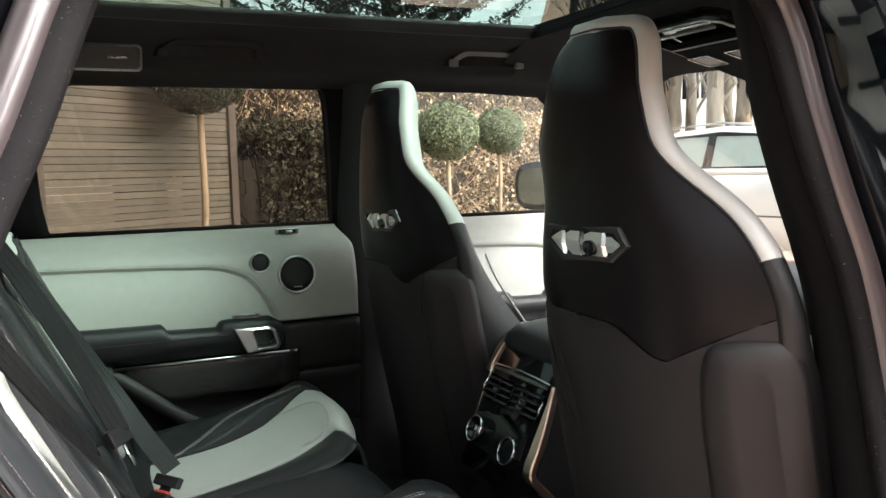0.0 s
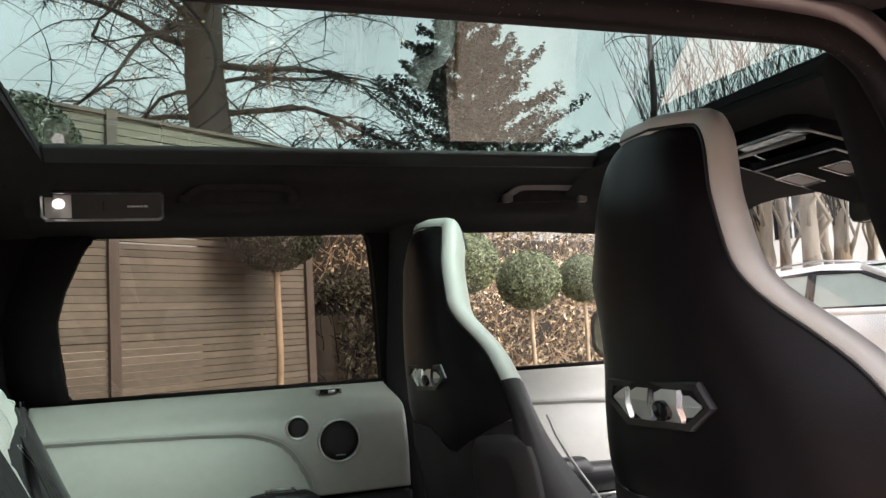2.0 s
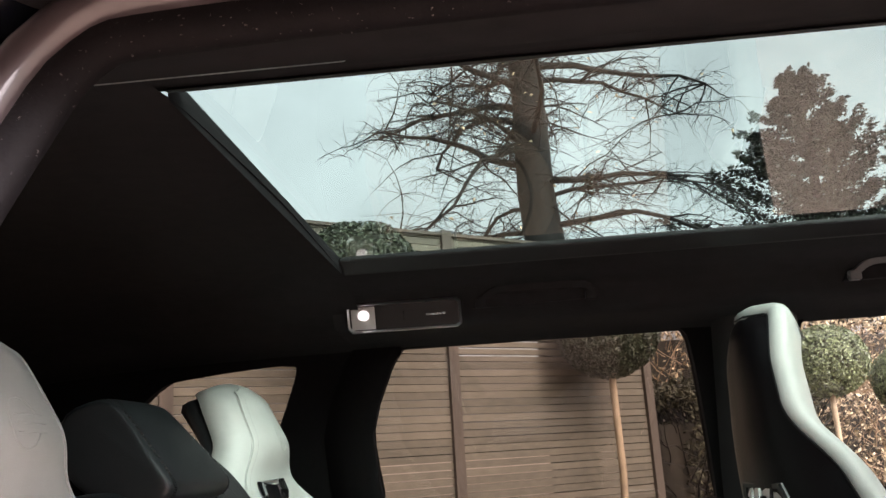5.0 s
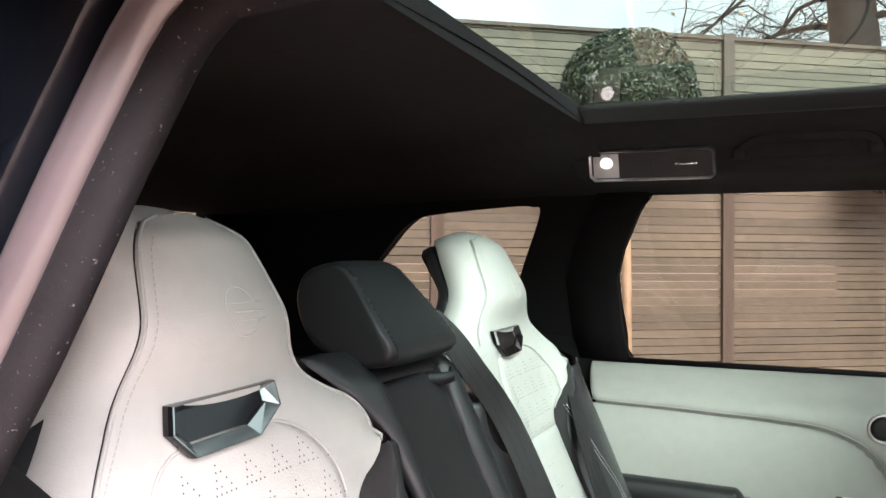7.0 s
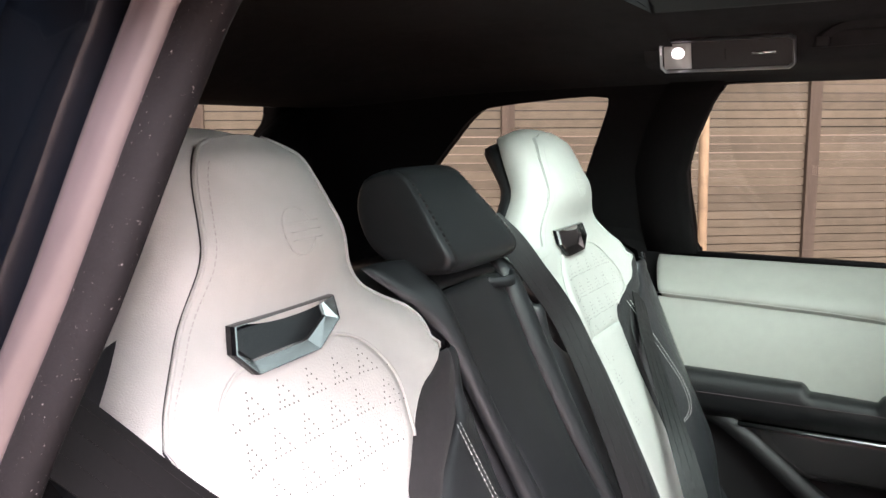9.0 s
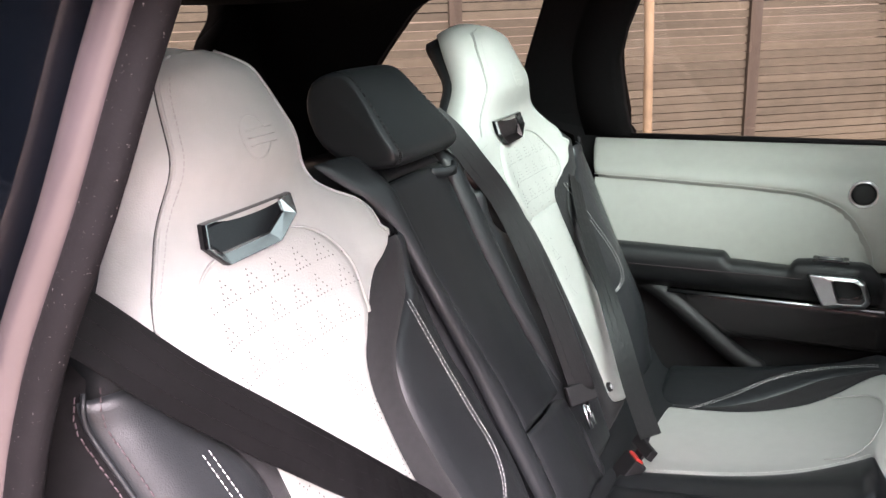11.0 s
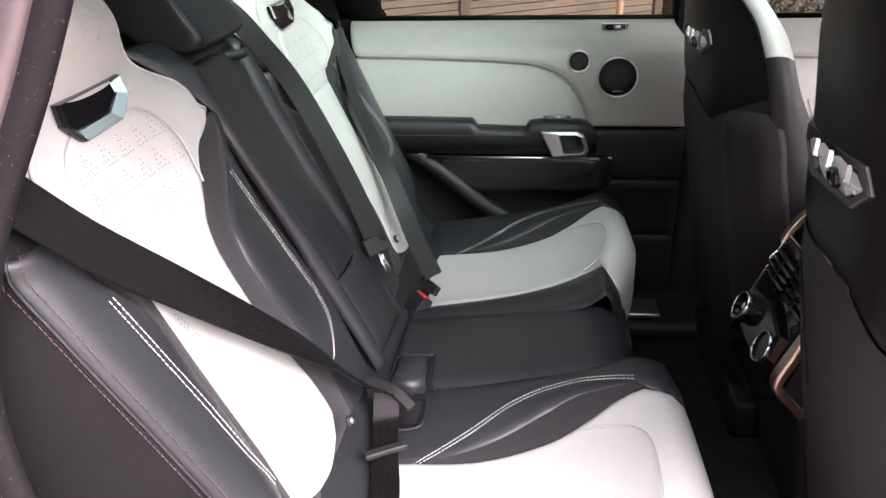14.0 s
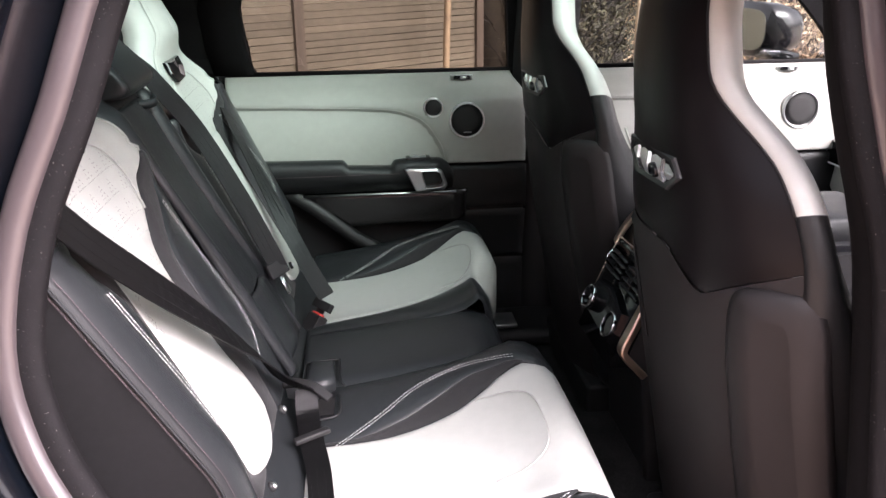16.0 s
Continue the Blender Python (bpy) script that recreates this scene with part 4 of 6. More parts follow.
# ---- front seats, seen from behind ----
def front_seat(s):
    yc = 0.384 * s
    seat = thing("sports_car_seat", "black-backed sports front seat with a pale grey leather rim", "car seat", "front seats", at=(0.25, yc, 0.56))
    XC = [(1.56, 0.020), (1.530, 0.000), (1.50, -0.010), (1.45, -0.018), (1.38, -0.018), (1.26, -0.008), (1.15, 0.004), (1.0, 0.026), (0.85, 0.054), (0.70, 0.082), (0.58, 0.11)]
    W = [(1.531, 0.040), (1.530, 0.052), (1.527, 0.062), (1.519, 0.073), (1.505, 0.083), (1.49, 0.089), (1.45, 0.100), (1.41, 0.112), (1.385, 0.121), (1.36, 0.135), (1.33, 0.159), (1.29, 0.189), (1.26, 0.205), (1.20, 0.221), (1.10, 0.220), (0.9, 0.205), (0.7, 0.195), (0.58, 0.185)]

    def back(u, z):
        q, w = abs(u), along(W, z)
        r = min(q / w, 1.3)
        bend = along([(1.55, 0.03), (1.40, 0.03), (1.30, 0.075), (1.2, 0.085), (0.9, 0.07), (0.6, 0.06)], z)
        return Vector((along(XC, z) + bend * r ** 3, yc - s * 0.019 * step01(z, 1.28, 1.42) - u, z))

    def grid(z0, z1, n, m, dx):
        """Rows from z0 to z1, edge to edge."""
        g = []
        for j in range(n + 1):
            row = []
            for i in range(m + 1):
                f = -1 + 2 * i / m
                z = z0(f) + (z1(f) - z0(f)) * j / n
                k = min(j, n - j, 3) / 3
                row.append(back(f * along(W, z), z) + Vector((dx + 0.0032 * (1 - k) ** 2, 0, 0)))
            g.append(row)
        return loft(g, False)

    sm = lambda f: 1.178 - 0.036 * step01(f, 0.12, 0.56) + 0.062 * max(0, f - 0.52) / 0.48
    part("back_panel", grid(sm, lambda f: 1.530 - 0.004 * f * f, 44, 30, 0), BACKLEATHER, seat, "smooth black leather seat back")
    low = part("lower_shell", grid(lambda f: 0.58, lambda f: sm(f) - 0.0012, 36, 30, -0.002), SHELL, seat, "black plastic seat back shell")
    # moulded knee pad with a bevelled inner face
    for sg, c, hw in ((1, 0.196, 0.042),):
        rings = []
        for g, d in ((1.0, 0.004), (0.97, -0.006), (0.80, -0.014), (0.45, -0.022), (0.35, -0.021)):
            ring = []
            for a in np.linspace(0, math.tau, 32, endpoint=False):
                ca, sa = math.cos(a), math.sin(a)
                u = c + hw * (1 - g) * 0.5 * sg + hw * g * math.copysign(abs(ca) ** 0.4, ca)
                z = 0.93 + 0.225 * (1 - (1 - g) * 0.25) * math.copysign(abs(sa) ** 0.35, sa) + 0.02 * u / 0.17 * sg
                ring.append(back(u, z) + Vector((d, 0, 0)))
            rings.append(ring)
        part("knee_pad", loft(rings), SHELL, low)
    rings = []
    for g, d in ((1.0, -0.004), (0.86, -0.004), (0.78, 0.012)):
        rings.append([back(-0.085 + 0.022 * g * a + 0.30 * (1.07 - z), z) + Vector((d, 0, 0)) for a, z in ((-0.9, 1.07 + 0.07 * g), (0.5, 1.07 + 0.07 * g), (1, 1.07 + 0.05 * g), (1, 1.07 - 0.04 * g), (0.8, 1.07 - 0.075 * g), (0.4, 1.07 - 0.075 * g), (-0.6, 1.07 - 0.04 * g), (-1, 1.07 + 0.06 * g))])
    part("slot", loft(rings[::-1]), SHELL, low, "recessed dark slot", False)

    # pale rim wrapped round the edge; black below the shoulder
    def rim(run, name, mat, label, prof, wide):
        rings = []
        n = len(run)
        for i, (u, z) in enumerate(run):
            q = back(u, min(z, 1.530))
            a, b = run[max(i - 1, 0)], run[min(i + 1, n - 1)]
            t = Vector((b[0] - a[0], b[1] - a[1])).normalized()
            o = Vector((0, t.y, t.x))
            kf, kg = wide(u, z)
            rings.append([Vector((q.x + f * kf, q.y, z)) + o * g * kg for f, g in prof])
        return part(name, loft(rings, False), mat, seat, label)

    half = [(along(W, z), z) for z in list(np.linspace(1.262, 1.505, 26)) + [1.512, 1.519, 1.524, 1.527]] + [(0.052, 1.5295), (0.026, 1.5303)]
    round_profile = ((0.004, -0.008), (-0.002, -0.001), (0.000, 0.005), (0.006, 0.010), (0.014, 0.012), (0.022, 0.0105), (0.030, 0.005), (0.038, -0.006), (0.052, -0.030))
    rim([(-u, z) for u, z in half] + half[::-1], "rim", LIGHT, "pale grey leather rim of the seat back", round_profile, lambda u, z: (1.0, 1.0 + 0.35 * step01(z, 1.49, 1.525)))
    part("rim_seam", tube([back(u, z) + Vector((-0.001, 0, 0)) for u, z in [(-a, b) for a, b in half] + half[::-1]], 0.0022, 5), PLASTIC, seat, "dark sunk seam inside the rim")
    lows = list(np.linspace(0.60, 1.262, 30))
    deep = lambda u, z: (1.0 + 2.6 * step01(1.23 - z, 0.0, 0.30), 1.0)
    rim([(-along(W, z), z) for z in lows], "side_bolster", BLACK, "black leather side of the seat back", round_profile, deep)
    rim([(along(W, z), z) for z in lows[::-1]], "side_bolster", BLACK, "black leather side of the seat back", round_profile, deep)
    for sg in (1, -1):
        pts = [back(sg * along(W, z), z) + Vector((0.050 * deep(0, z)[0], -sg * 0.012, 0)) for z in np.linspace(0.72, 1.205, 16)]
        part("piping", tube(pts, 0.0022, 6), LIGHT, seat, "pale piping on the bolster edge")
    # front of the seat, hidden from most places
    g = [[back(f * along(W, z), z) + Vector((0.050, 0, 0)) for f in np.linspace(0.80, -0.80, 13)] for z in np.linspace(0.6, 1.528, 20)]
    part("front_panel", loft(g, False), LIGHT, seat, "pale grey leather front of the seat back")
    rounded(part("seat_cushion", box(0.12, 0.62, yc - 0.24, yc + 0.24, 0.62, 0.86), BLACK, seat, "black leather front seat cushion"), 0.05, 4)
    rounded(part("seat_base", box(0.10, 0.60, yc - 0.2, yc + 0.2, 0.555, 0.63), PLASTIC, seat), 0.01)
    # bright ridged plate in a dark clear bezel
    out = [(-0.062, 0.018), (0.062, 0.021), (0.072, 0.002), (0.048, -0.017), (-0.036, -0.021), (-0.073, 0.001)]
    eu, ez = (-0.006, 1.272) if s < 0 else (0.042, 1.266)
    at = lambda a, b, d: back(eu + a * (1.25 if s < 0 else 1.1), ez + b * 1.15) + Vector((d - 0.002, 0, 0))
    ringset = [[at(a * g, b * h, d) for a, b in out] for g, h, d in ((1.0, 1.0, 0.008), (1.0, 1.0, -0.001), (0.97, 0.93, -0.003), (0.87, 0.68, -0.001), (0.86, 0.66, 0.006))]
    cover = part("handle_cover", loft(ringset[::-1]), SLATS, seat, "dark glossy bezel of the seat handle", False)
    xs = [-0.060, -0.032, -0.028, 0.001, 0.005, 0.037, 0.040, 0.061]
    deep_at = lambda i: 0.000 if i % 2 == 0 else -0.0035
    lim = lambda a: (along([(-0.061, 0.002), (-0.050, -0.011), (-0.031, -0.0138), (0.041, -0.0112), (0.061, 0.002)], a), along([(-0.061, 0.003), (-0.053, 0.0118), (0.053, 0.0138), (0.061, 0.003)], a))
    for i, (a, b) in enumerate(zip(xs, xs[1:])):
        ridge = (0.002, -0.002, 0.003, -0.001, 0.002, 0.0, 0.001)[i]
        for lo in (0, 1):
            bm = bmesh.new()
            (l0, h0), (l1, h1) = lim(a), lim(b)
            e0, e1 = (l0, l1) if lo else (h0, h1)
            m0, m1 = max(min(ridge, h0), l0), max(min(ridge, h1), l1)
            bm.faces.new([bm.verts.new(v) for v in (at(a, m0, deep_at(i)), at(b, m1, deep_at(i + 1)), at(b, e1, deep_at(i + 1) + 0.003), at(a, e0, deep_at(i) + 0.003))])
            part("facet", bm, CHROME if i % 2 else FROST, cover, "bright metal facet", False)
    rounded(part("dark_stud", loft([[at(0.018 + r * math.cos(t), -0.003 + r * 0.8 * math.sin(t), d) for t in np.linspace(0, math.tau, 20, endpoint=False)] for r, d in ((0.010, 0.003), (0.010, -0.005), (0.007, -0.0065))]), GLOSS, cover), 0.001)
    return seat


front_seat(-1)
front_seat(1)


# ---- doors on the left ----
TRIM = [(0.55, 0.705), (0.80, 0.690), (0.90, 0.672), (0.97, 0.668), (1.02, 0.672), (1.10, 0.674), (1.16, 0.686), (1.21, 0.708), (1.235, 0.730), (1.245, 0.745)]


def ring_disc(centre, radius, nrm_y, bezel, mat, parent, name, depth=0.004):
    """A round grille with a bright bezel, facing -y."""
    c = Vector(centre)
    def circ(r, d):
        return [c + Vector((r * math.cos(a), d, r * math.sin(a))) for a in np.linspace(0, math.tau, 40, endpoint=False)]
    g = part(name, loft([circ(radius, -depth * 0.5), circ(radius * 0.6, -depth * 1.1), circ(radius * 0.05, -depth * 1.4)]), MESH, parent, "black speaker mesh")
    part("bezel", loft([circ(radius + bezel, 0.006), circ(radius + bezel, -depth), circ(radius + bezel * 0.5, -depth * 1.8), circ(radius, -depth), circ(radius - 0.001, 0.002)], True, False), mat, g, "bright metal bezel")
    return g


def left_door(front=False):
    x0, x1 = (-0.69, 0.052) if not front else (0.17, 1.02)
    d = thing("door_2" if front else "door_1", "front door panel in pale grey and black leather" if front else "closed rear door panel in pale grey and black leather", "car door", at=(x0, 0.72, 0.55))
    sh = 0.0 if not front else 0.86

    CR = lambda x: along([(-0.68, 1.167), (-0.45, 1.160), (-0.29, 1.151), (-0.225, 1.131), (-0.200, 1.110), (-0.183, 1.084), (-0.166, 1.050), (-0.154, 1.014)], x - sh)

    steep = lambda x: math.hypot(1.0, (CR(x + 0.006) - CR(x - 0.006)) / 0.012)

    def skin(x, z):
        return Vector((x, along(TRIM, z) - 0.012 * step01((z - CR(x)) / steep(x), -0.002, 0.010) * (1 - step01(z, 1.175, 1.215)), z))

    def rect(surf, xa, xb, za, zb, nu=16, nv=12, tuck=0.006, puff=0.0, lip=0.01):
        return patch(lambda u, v: surf(u, v), za, zb, lambda v: xa, lambda v: xb, nu, nv, tuck, puff, lip)

    # pale upper, with the front end rounded
    right = lambda v: x1 - (0.03 * step01(v, 1.19, 1.245) if not front else 0)
    left = lambda v: x0 + 0.06 * (1 - step01(v, 1.05, 1.24))
    part("upper_panel", patch(skin, 1.016, 1.243, left, right, 90, 64, 0.006), DOORSHADE, d, "pale grey leather upper door panel")
    g = []
    xs = [*np.linspace(x0 + 0.015, sh - 0.24, 26), *np.linspace(sh - 0.232, sh - 0.155, 22)]
    for j in range(9):
        row = []
        for x in xs:
            zt, zb = CR(x), 1.005
            z = zb + (zt - zb) * j / 8
            k = step01(1 - j / 8, -0.1, 0.9)
            row.append(Vector((x, along(TRIM, z) - 0.001 - 0.020 * k * min(1, (zt - zb) / 0.04), z)))
        g.append(row)
    part("armrest_panel", loft([r for r in g], False), DOORSHADE, d, "pale grey leather swell of the door panel")
    part("panel_seam", tube([Vector((x, along(TRIM, CR(x)) - 0.0125, CR(x) + 0.0085 * steep(x))) for x in xs], 0.0008, 5), SEAM, d)
    # armrest ledge in black, with a finger notch
    ARM_TOP = [(-0.66, 1.048), (-0.408, 1.044), (-0.400, 1.030), (-0.292, 1.026), (-0.285, 1.040), (-0.24, 1.044), (-0.172, 1.041), (-0.150, 1.028), (-0.135, 1.005)]
    def arm_top(x):
        x -= sh
        for (a, fa), (b, fb) in zip(ARM_TOP, ARM_TOP[1:]):
            if x <= b:
                return fa + (fb - fa) * max(0, (x - a) / (b - a))
        return ARM_TOP[-1][1]
    rings = []
    for x in np.linspace(sh - 0.655, sh - 0.136, 80):
        zt = arm_top(x)
        end = 1 - 0.5 * step01(x - sh, -0.19, -0.13)
        rings.append([Vector((x, 0.69, zt - 0.002)), Vector((x, 0.672 - 0.045 * end, zt)), Vector((x, 0.672 - 0.057 * end, zt - 0.008)), Vector((x, 0.672 - 0.060 * end, zt - 0.03)), Vector((x, 0.672 - 0.050 * end, 0.985)), Vector((x, 0.672 - 0.030 * end, 0.962)), Vector((x, 0.69, 0.955))])
    part("armrest", loft(rings), BLACK, d, "black leather door armrest")
    part("armrest_stitch", tube([Vector((x, 0.6125, 1.012)) for x in np.linspace(sh - 0.64, sh - 0.27, 12)], 0.0008, 4), THREAD_DARK, d)
    # lower door in black: swell, pocket and front column
    part("lower_panel", rect(lambda x, z: Vector((x, along(TRIM, z) + 0.004, z)), x0 + 0.05, x1, 0.56, 1.014, 24, 24), PLASTIC, d, "black lower door panel")
    for za, zb in ((0.898, 1.012), (0.756, 0.892), (0.58, 0.750)):
        part("column_panel", rect(lambda x, z: Vector((x, along(TRIM, z) - 0.004, z)), sh - 0.155 + 0.12 * (1.0 - zb), x1 + 0.004, za, zb, 10, 8, 0.004, 0.0, 0.006), BLACK, d, "black leather door panel")
    rib = smooth_path([(sh - 0.60, 0.668, 0.975), (sh - 0.53, 0.655, 0.95), (sh - 0.45, 0.652, 0.89), (sh - 0.385, 0.655, 0.835), (sh - 0.33, 0.662, 0.80)], 4)
    part("door_rib", strip(rib, 0.030, 0.028, (0.6, 0, 0.8)), PLASTIC, d, "black moulded rib")
    # carbon strip with a bright line
    g = []
    for f in np.linspace(0, 1, 24):
        xa = sh - 0.512 + 0.425 * f
        zt = 0.955
        zb = 0.955 - min(0.086, 0.086 * (f * 3.6 + 0.05))
        g.append([Vector((xa, 0.640 + 0.012 * k + (0.03 * step01(f, 0.9, 1)), zt + (zb - zt) * k)) for k in (0, 0.15, 0.5, 0.85, 1)] + [Vector((xa, 0.69, zb)), Vector((xa, 0.69, zt))])
    part("carbon_strip", loft(g), CARBON, d, "glossy carbon fibre strip")
    part("bright_line", strip([(sh - 0.512, 0.638, 0.956), (sh - 0.3, 0.632, 0.957), (sh - 0.13, 0.640, 0.954)], 0.005, 0.006, (0, 0, 1)), SATIN, d, "satin metal line")
    # pull handle: satin frame round a dark cup
    hx, hz = sh - 0.207, 0.995
    out = [(-0.055, 0.029), (0.026, 0.029), (0.040, 0.020), (0.052, -0.014), (0.044, -0.026), (-0.026, -0.029)]
    inn = [(-0.012, 0.022), (0.022, 0.022), (0.033, 0.016), (0.042, -0.010), (0.036, -0.018), (0.000, -0.020)]
    hd = [[Vector((hx + a, y, hz + b)) for a, b in ring] for ring, y in ((out, 0.630), (out, 0.606), (inn, 0.602), (inn, 0.628))]
    h = part("door_handle", loft(hd, True, False), SATIN, d, "satin metal door pull", False)
    rounded(h, 0.003)
    part("handle_cup", loft([[Vector((hx + a, 0.626, hz + b)) for a, b in inn], [Vector((hx + a, 0.632, hz + b)) for a, b in inn]]), GLOSS, h, "dark cup", False)
    ctl = rounded(part("lock_switch", box(sh - 0.255, sh - 0.195, 0.628, 0.66, 1.040, 1.047), GLOSS, d, "gloss black lock switch"), 0.002)
    part("switch_line", box(sh - 0.245, sh - 0.205, 0.634, 0.637, 1.047, 1.0485, box(sh - 0.245, sh - 0.205, 0.646, 0.649, 1.047, 1.0485)), SATIN, ctl)
    # window switch in a chrome surround
    sx = sh - 0.105
    fr = [[Vector((sx + a * g, 0.722 - 0.5 * (1.228 + b * g - 1.228) - dd, 1.228 + b * g)) for a, b in ((-0.028, -0.006), (0.028, -0.006), (0.028, 0.007), (-0.028, 0.007))] for g, dd in ((1.0, -0.002), (1.0, 0.008), (0.82, 0.010), (0.80, 0.004))]
    sw = rounded(part("window_switch", loft(fr), SATIN, d, "bright surround of a window switch", False), 0.0015)
    part("switch_rocker", box(sx - 0.020, sx + 0.020, 0.708, 0.720, 1.224, 1.233), GLOSS, sw, "black rocker")
    part("switch_key", box(sx - 0.004, sx + 0.010, 0.703, 0.712, 1.225, 1.232), SATIN, sw)
    # speakers
    if not front:
        ring_disc((-0.182, 0.672, 1.162), 0.0205, 0, 0.004, SATIN, d, "tweeter")
        ring_disc((-0.099, 0.662, 1.130), 0.040, 0, 0.0045, SATIN, d, "speaker")
        part("speaker_bar", box(-0.108, -0.088, 0.654, 0.657, 1.100, 1.102), SATIN, d)
    else:
        ring_disc((0.775, 0.664, 1.130), 0.044, 0, 0.005, SATIN, d, "speaker")
    # window ledge strip
    part("window_strip", strip([(x0 + 0.06, side_y(1.24) + 0.004, 1.243), (x1 - 0.02, side_y(1.24) + 0.004, 1.241)], 0.010, 0.012, (0, 0, 1)), RUBBER, d, "black glass wiper strip")
    return d


left_door()
left_door(True)
# door corner trim at the rear edge of the window, and the B pillar
bm = loft([[Vector((x + dx, side_y(z) + dy, z)) for dx, dy in ((-0.075, 0.01), (-0.075, -0.004), (0.0, -0.010), (0.020, -0.006), (0.022, 0.02))] for x, z in ((-0.640, 1.243), (-0.652, 1.31), (-0.657, 1.40), (-0.64, 1.46), (-0.608, 1.529), (-0.585, 1.565))])
tagged(part("trim_window_corner", bm, SIDEBLACK), "black window corner trim of the rear door", "window trim", kind="structure")
bm = loft([[Vector((x, side_y(z) - 0.03 * a, z)) for x, a in ((0.03, 0.2), (0.055, 1.6), (0.12, 2.0), (0.17, 1.4), (0.19, 0.3))] for z in (0.56, 0.8, 1.0, 1.2, 1.3, 1.4, 1.5, 1.58)], False)
tagged(part("trim_pillar_left", bm, PLASTIC), "black door pillar trim between the doors", "pillar trim", kind="structure")


# ---- centre console ----
def console():
    c = thing("centre_console", "gloss black rear face of a centre console with vents and knobs", "console", at=(0.2, 0, 0.62))
    face = lambda u, v, d=0.0: Vector((0.062 + 0.452 * (v - 0.87) - d * 0.91, -u, v + d * 0.41))
    rings = []
    for back_, g in ((0.0, 0.96), (0.006, 1.0), (0.08, 1.0), (0.42, 1.0)):
        rings.append([Vector((0.064 + 0.452 * (z - 0.87) * (1 if back_ < 0.1 else 0.25) + back_, y * g, z)) for y, z in ((0.100, 0.83), (0.103, 0.90), (0.100, 0.99), (0.094, 1.035), (0.080, 1.052), (0.0, 1.055), (-0.080, 1.052), (-0.094, 1.035), (-0.100, 0.99), (-0.103, 0.90), (-0.100, 0.83))])
    part("body", loft(rings[::-1]), GLOSS, c)
    # padded lid that rolls over the top edge
    lid_ = []
    for y, g in ((-0.088, 0.80), (-0.080, 0.95), (-0.05, 1.0), (0.0, 1.02), (0.05, 1.0), (0.080, 0.95), (0.088, 0.80)):
        lid_.append([Vector((x, y, 1.045 + (z - 1.045) * g)) for x, z in ((0.140, 1.030), (0.136, 1.048), (0.142, 1.066), (0.158, 1.078), (0.20, 1.085), (0.40, 1.088), (0.54, 1.085), (0.55, 1.04))])
    part("armrest_lid", loft(lid_), BLACK, c, "black leather armrest lid")
    # inset glossy panel with a thin bright outline
    edge = [(-0.094, 0.885), (-0.098, 0.95), (-0.094, 1.004), (0.096, 1.006), (0.100, 0.95), (0.094, 0.872), (-0.06, 0.868)]
    part("bright_outline", tube([face(u, v, 0.004) for u, v in edge[:3]], 0.0012, 5), COPPER, c, "thin bright edge line")
    part("top_line", tube([face(-0.092, 1.006, 0.004), face(0.0, 1.010, 0.006), face(0.094, 1.007, 0.004)], 0.0016, 5), SATIN, c, "thin bright line over the vents")
    part("carbon_strip", loft([[face(u, v, d) for u, v in ((-0.09, 0.997), (0.092, 0.998), (0.092, 1.004), (-0.09, 1.003))] for d in (0.0, 0.004)]), CARBON, c, "", False)
    for k in (-1, 1):
        cu = k * 0.047
        well = [(cu - 0.042, 0.945), (cu + 0.042, 0.945), (cu + 0.044, 0.988), (cu - 0.044, 0.988)]
        v = part("vent", loft([[face(cu + (u - cu) * g, z, d) for u, z in well] for g, d in ((0.93, -0.02), (0.95, 0.004), (1.0, 0.004), (1.0, -0.004))]), GLOSS, c, "black air vent", False)
        for j in range(4):
            z = 0.951 + 0.0105 * j
            part("slat", strip([face(cu - 0.039, z, 0.006), face(cu + 0.039, z, 0.006)], 0.009, 0.0022, (0.9, 0, -0.2)), SLATS, v)
        part("divider", strip([face(cu, 0.946, 0.007), face(cu, 0.987, 0.007)], 0.003, 0.003, (0, 1, 0)), PLASTIC, v)
        part("vent_tab", loft([[face(cu + a * g, 0.966 + b * g, d) for a, b in ((-0.011, -0.004), (0.011, -0.004), (0.013, 0.005), (-0.009, 0.005))] for g, d in ((1, 0.004), (1, 0.012), (0.8, 0.014))]), GLOSS, v, "", False)
        part("thumbwheel", tube([face(cu + k * 0.047, 0.955, 0.004), face(cu + k * 0.049, 0.966, 0.008), face(cu + k * 0.048, 0.978, 0.004)], 0.0028, 6), CHROME, v, "chrome thumbwheel")
    # lower control panel standing proud
    part("control_panel", loft([[face(u * g, 0.897 + (v - 0.897) * g, d) for u, v in ((-0.075, 0.925), (0.0, 0.935), (0.078, 0.918), (0.085, 0.885), (0.07, 0.865), (-0.06, 0.872), (-0.085, 0.89))] for g, d in ((1.08, -0.004), (1.0, 0.012), (0.92, 0.016))]), GLOSS, c, "", False)
    for y, z, x in ((0.040, 0.910, 0.046), (-0.060, 0.897, 0.054)):
        n = Vector((-0.91, 0, 0.41))
        o = Vector((x, y, z)) - n * 0.012
        e1 = Vector((0, 1, 0))
        e2 = n.cross(e1)
        circ = lambda r, d: [o + n * d + (e1 * math.cos(a) + e2 * math.sin(a)) * r for a in np.linspace(0, math.tau, 36, endpoint=False)]
        kn = part("knob", loft([circ(0.023, -0.030), circ(0.0235, -0.004), circ(0.0245, 0.006), circ(0.0240, 0.012), circ(0.0215, 0.0125), circ(0.0205, 0.004)]), GLOSS, c, "round temperature knob")
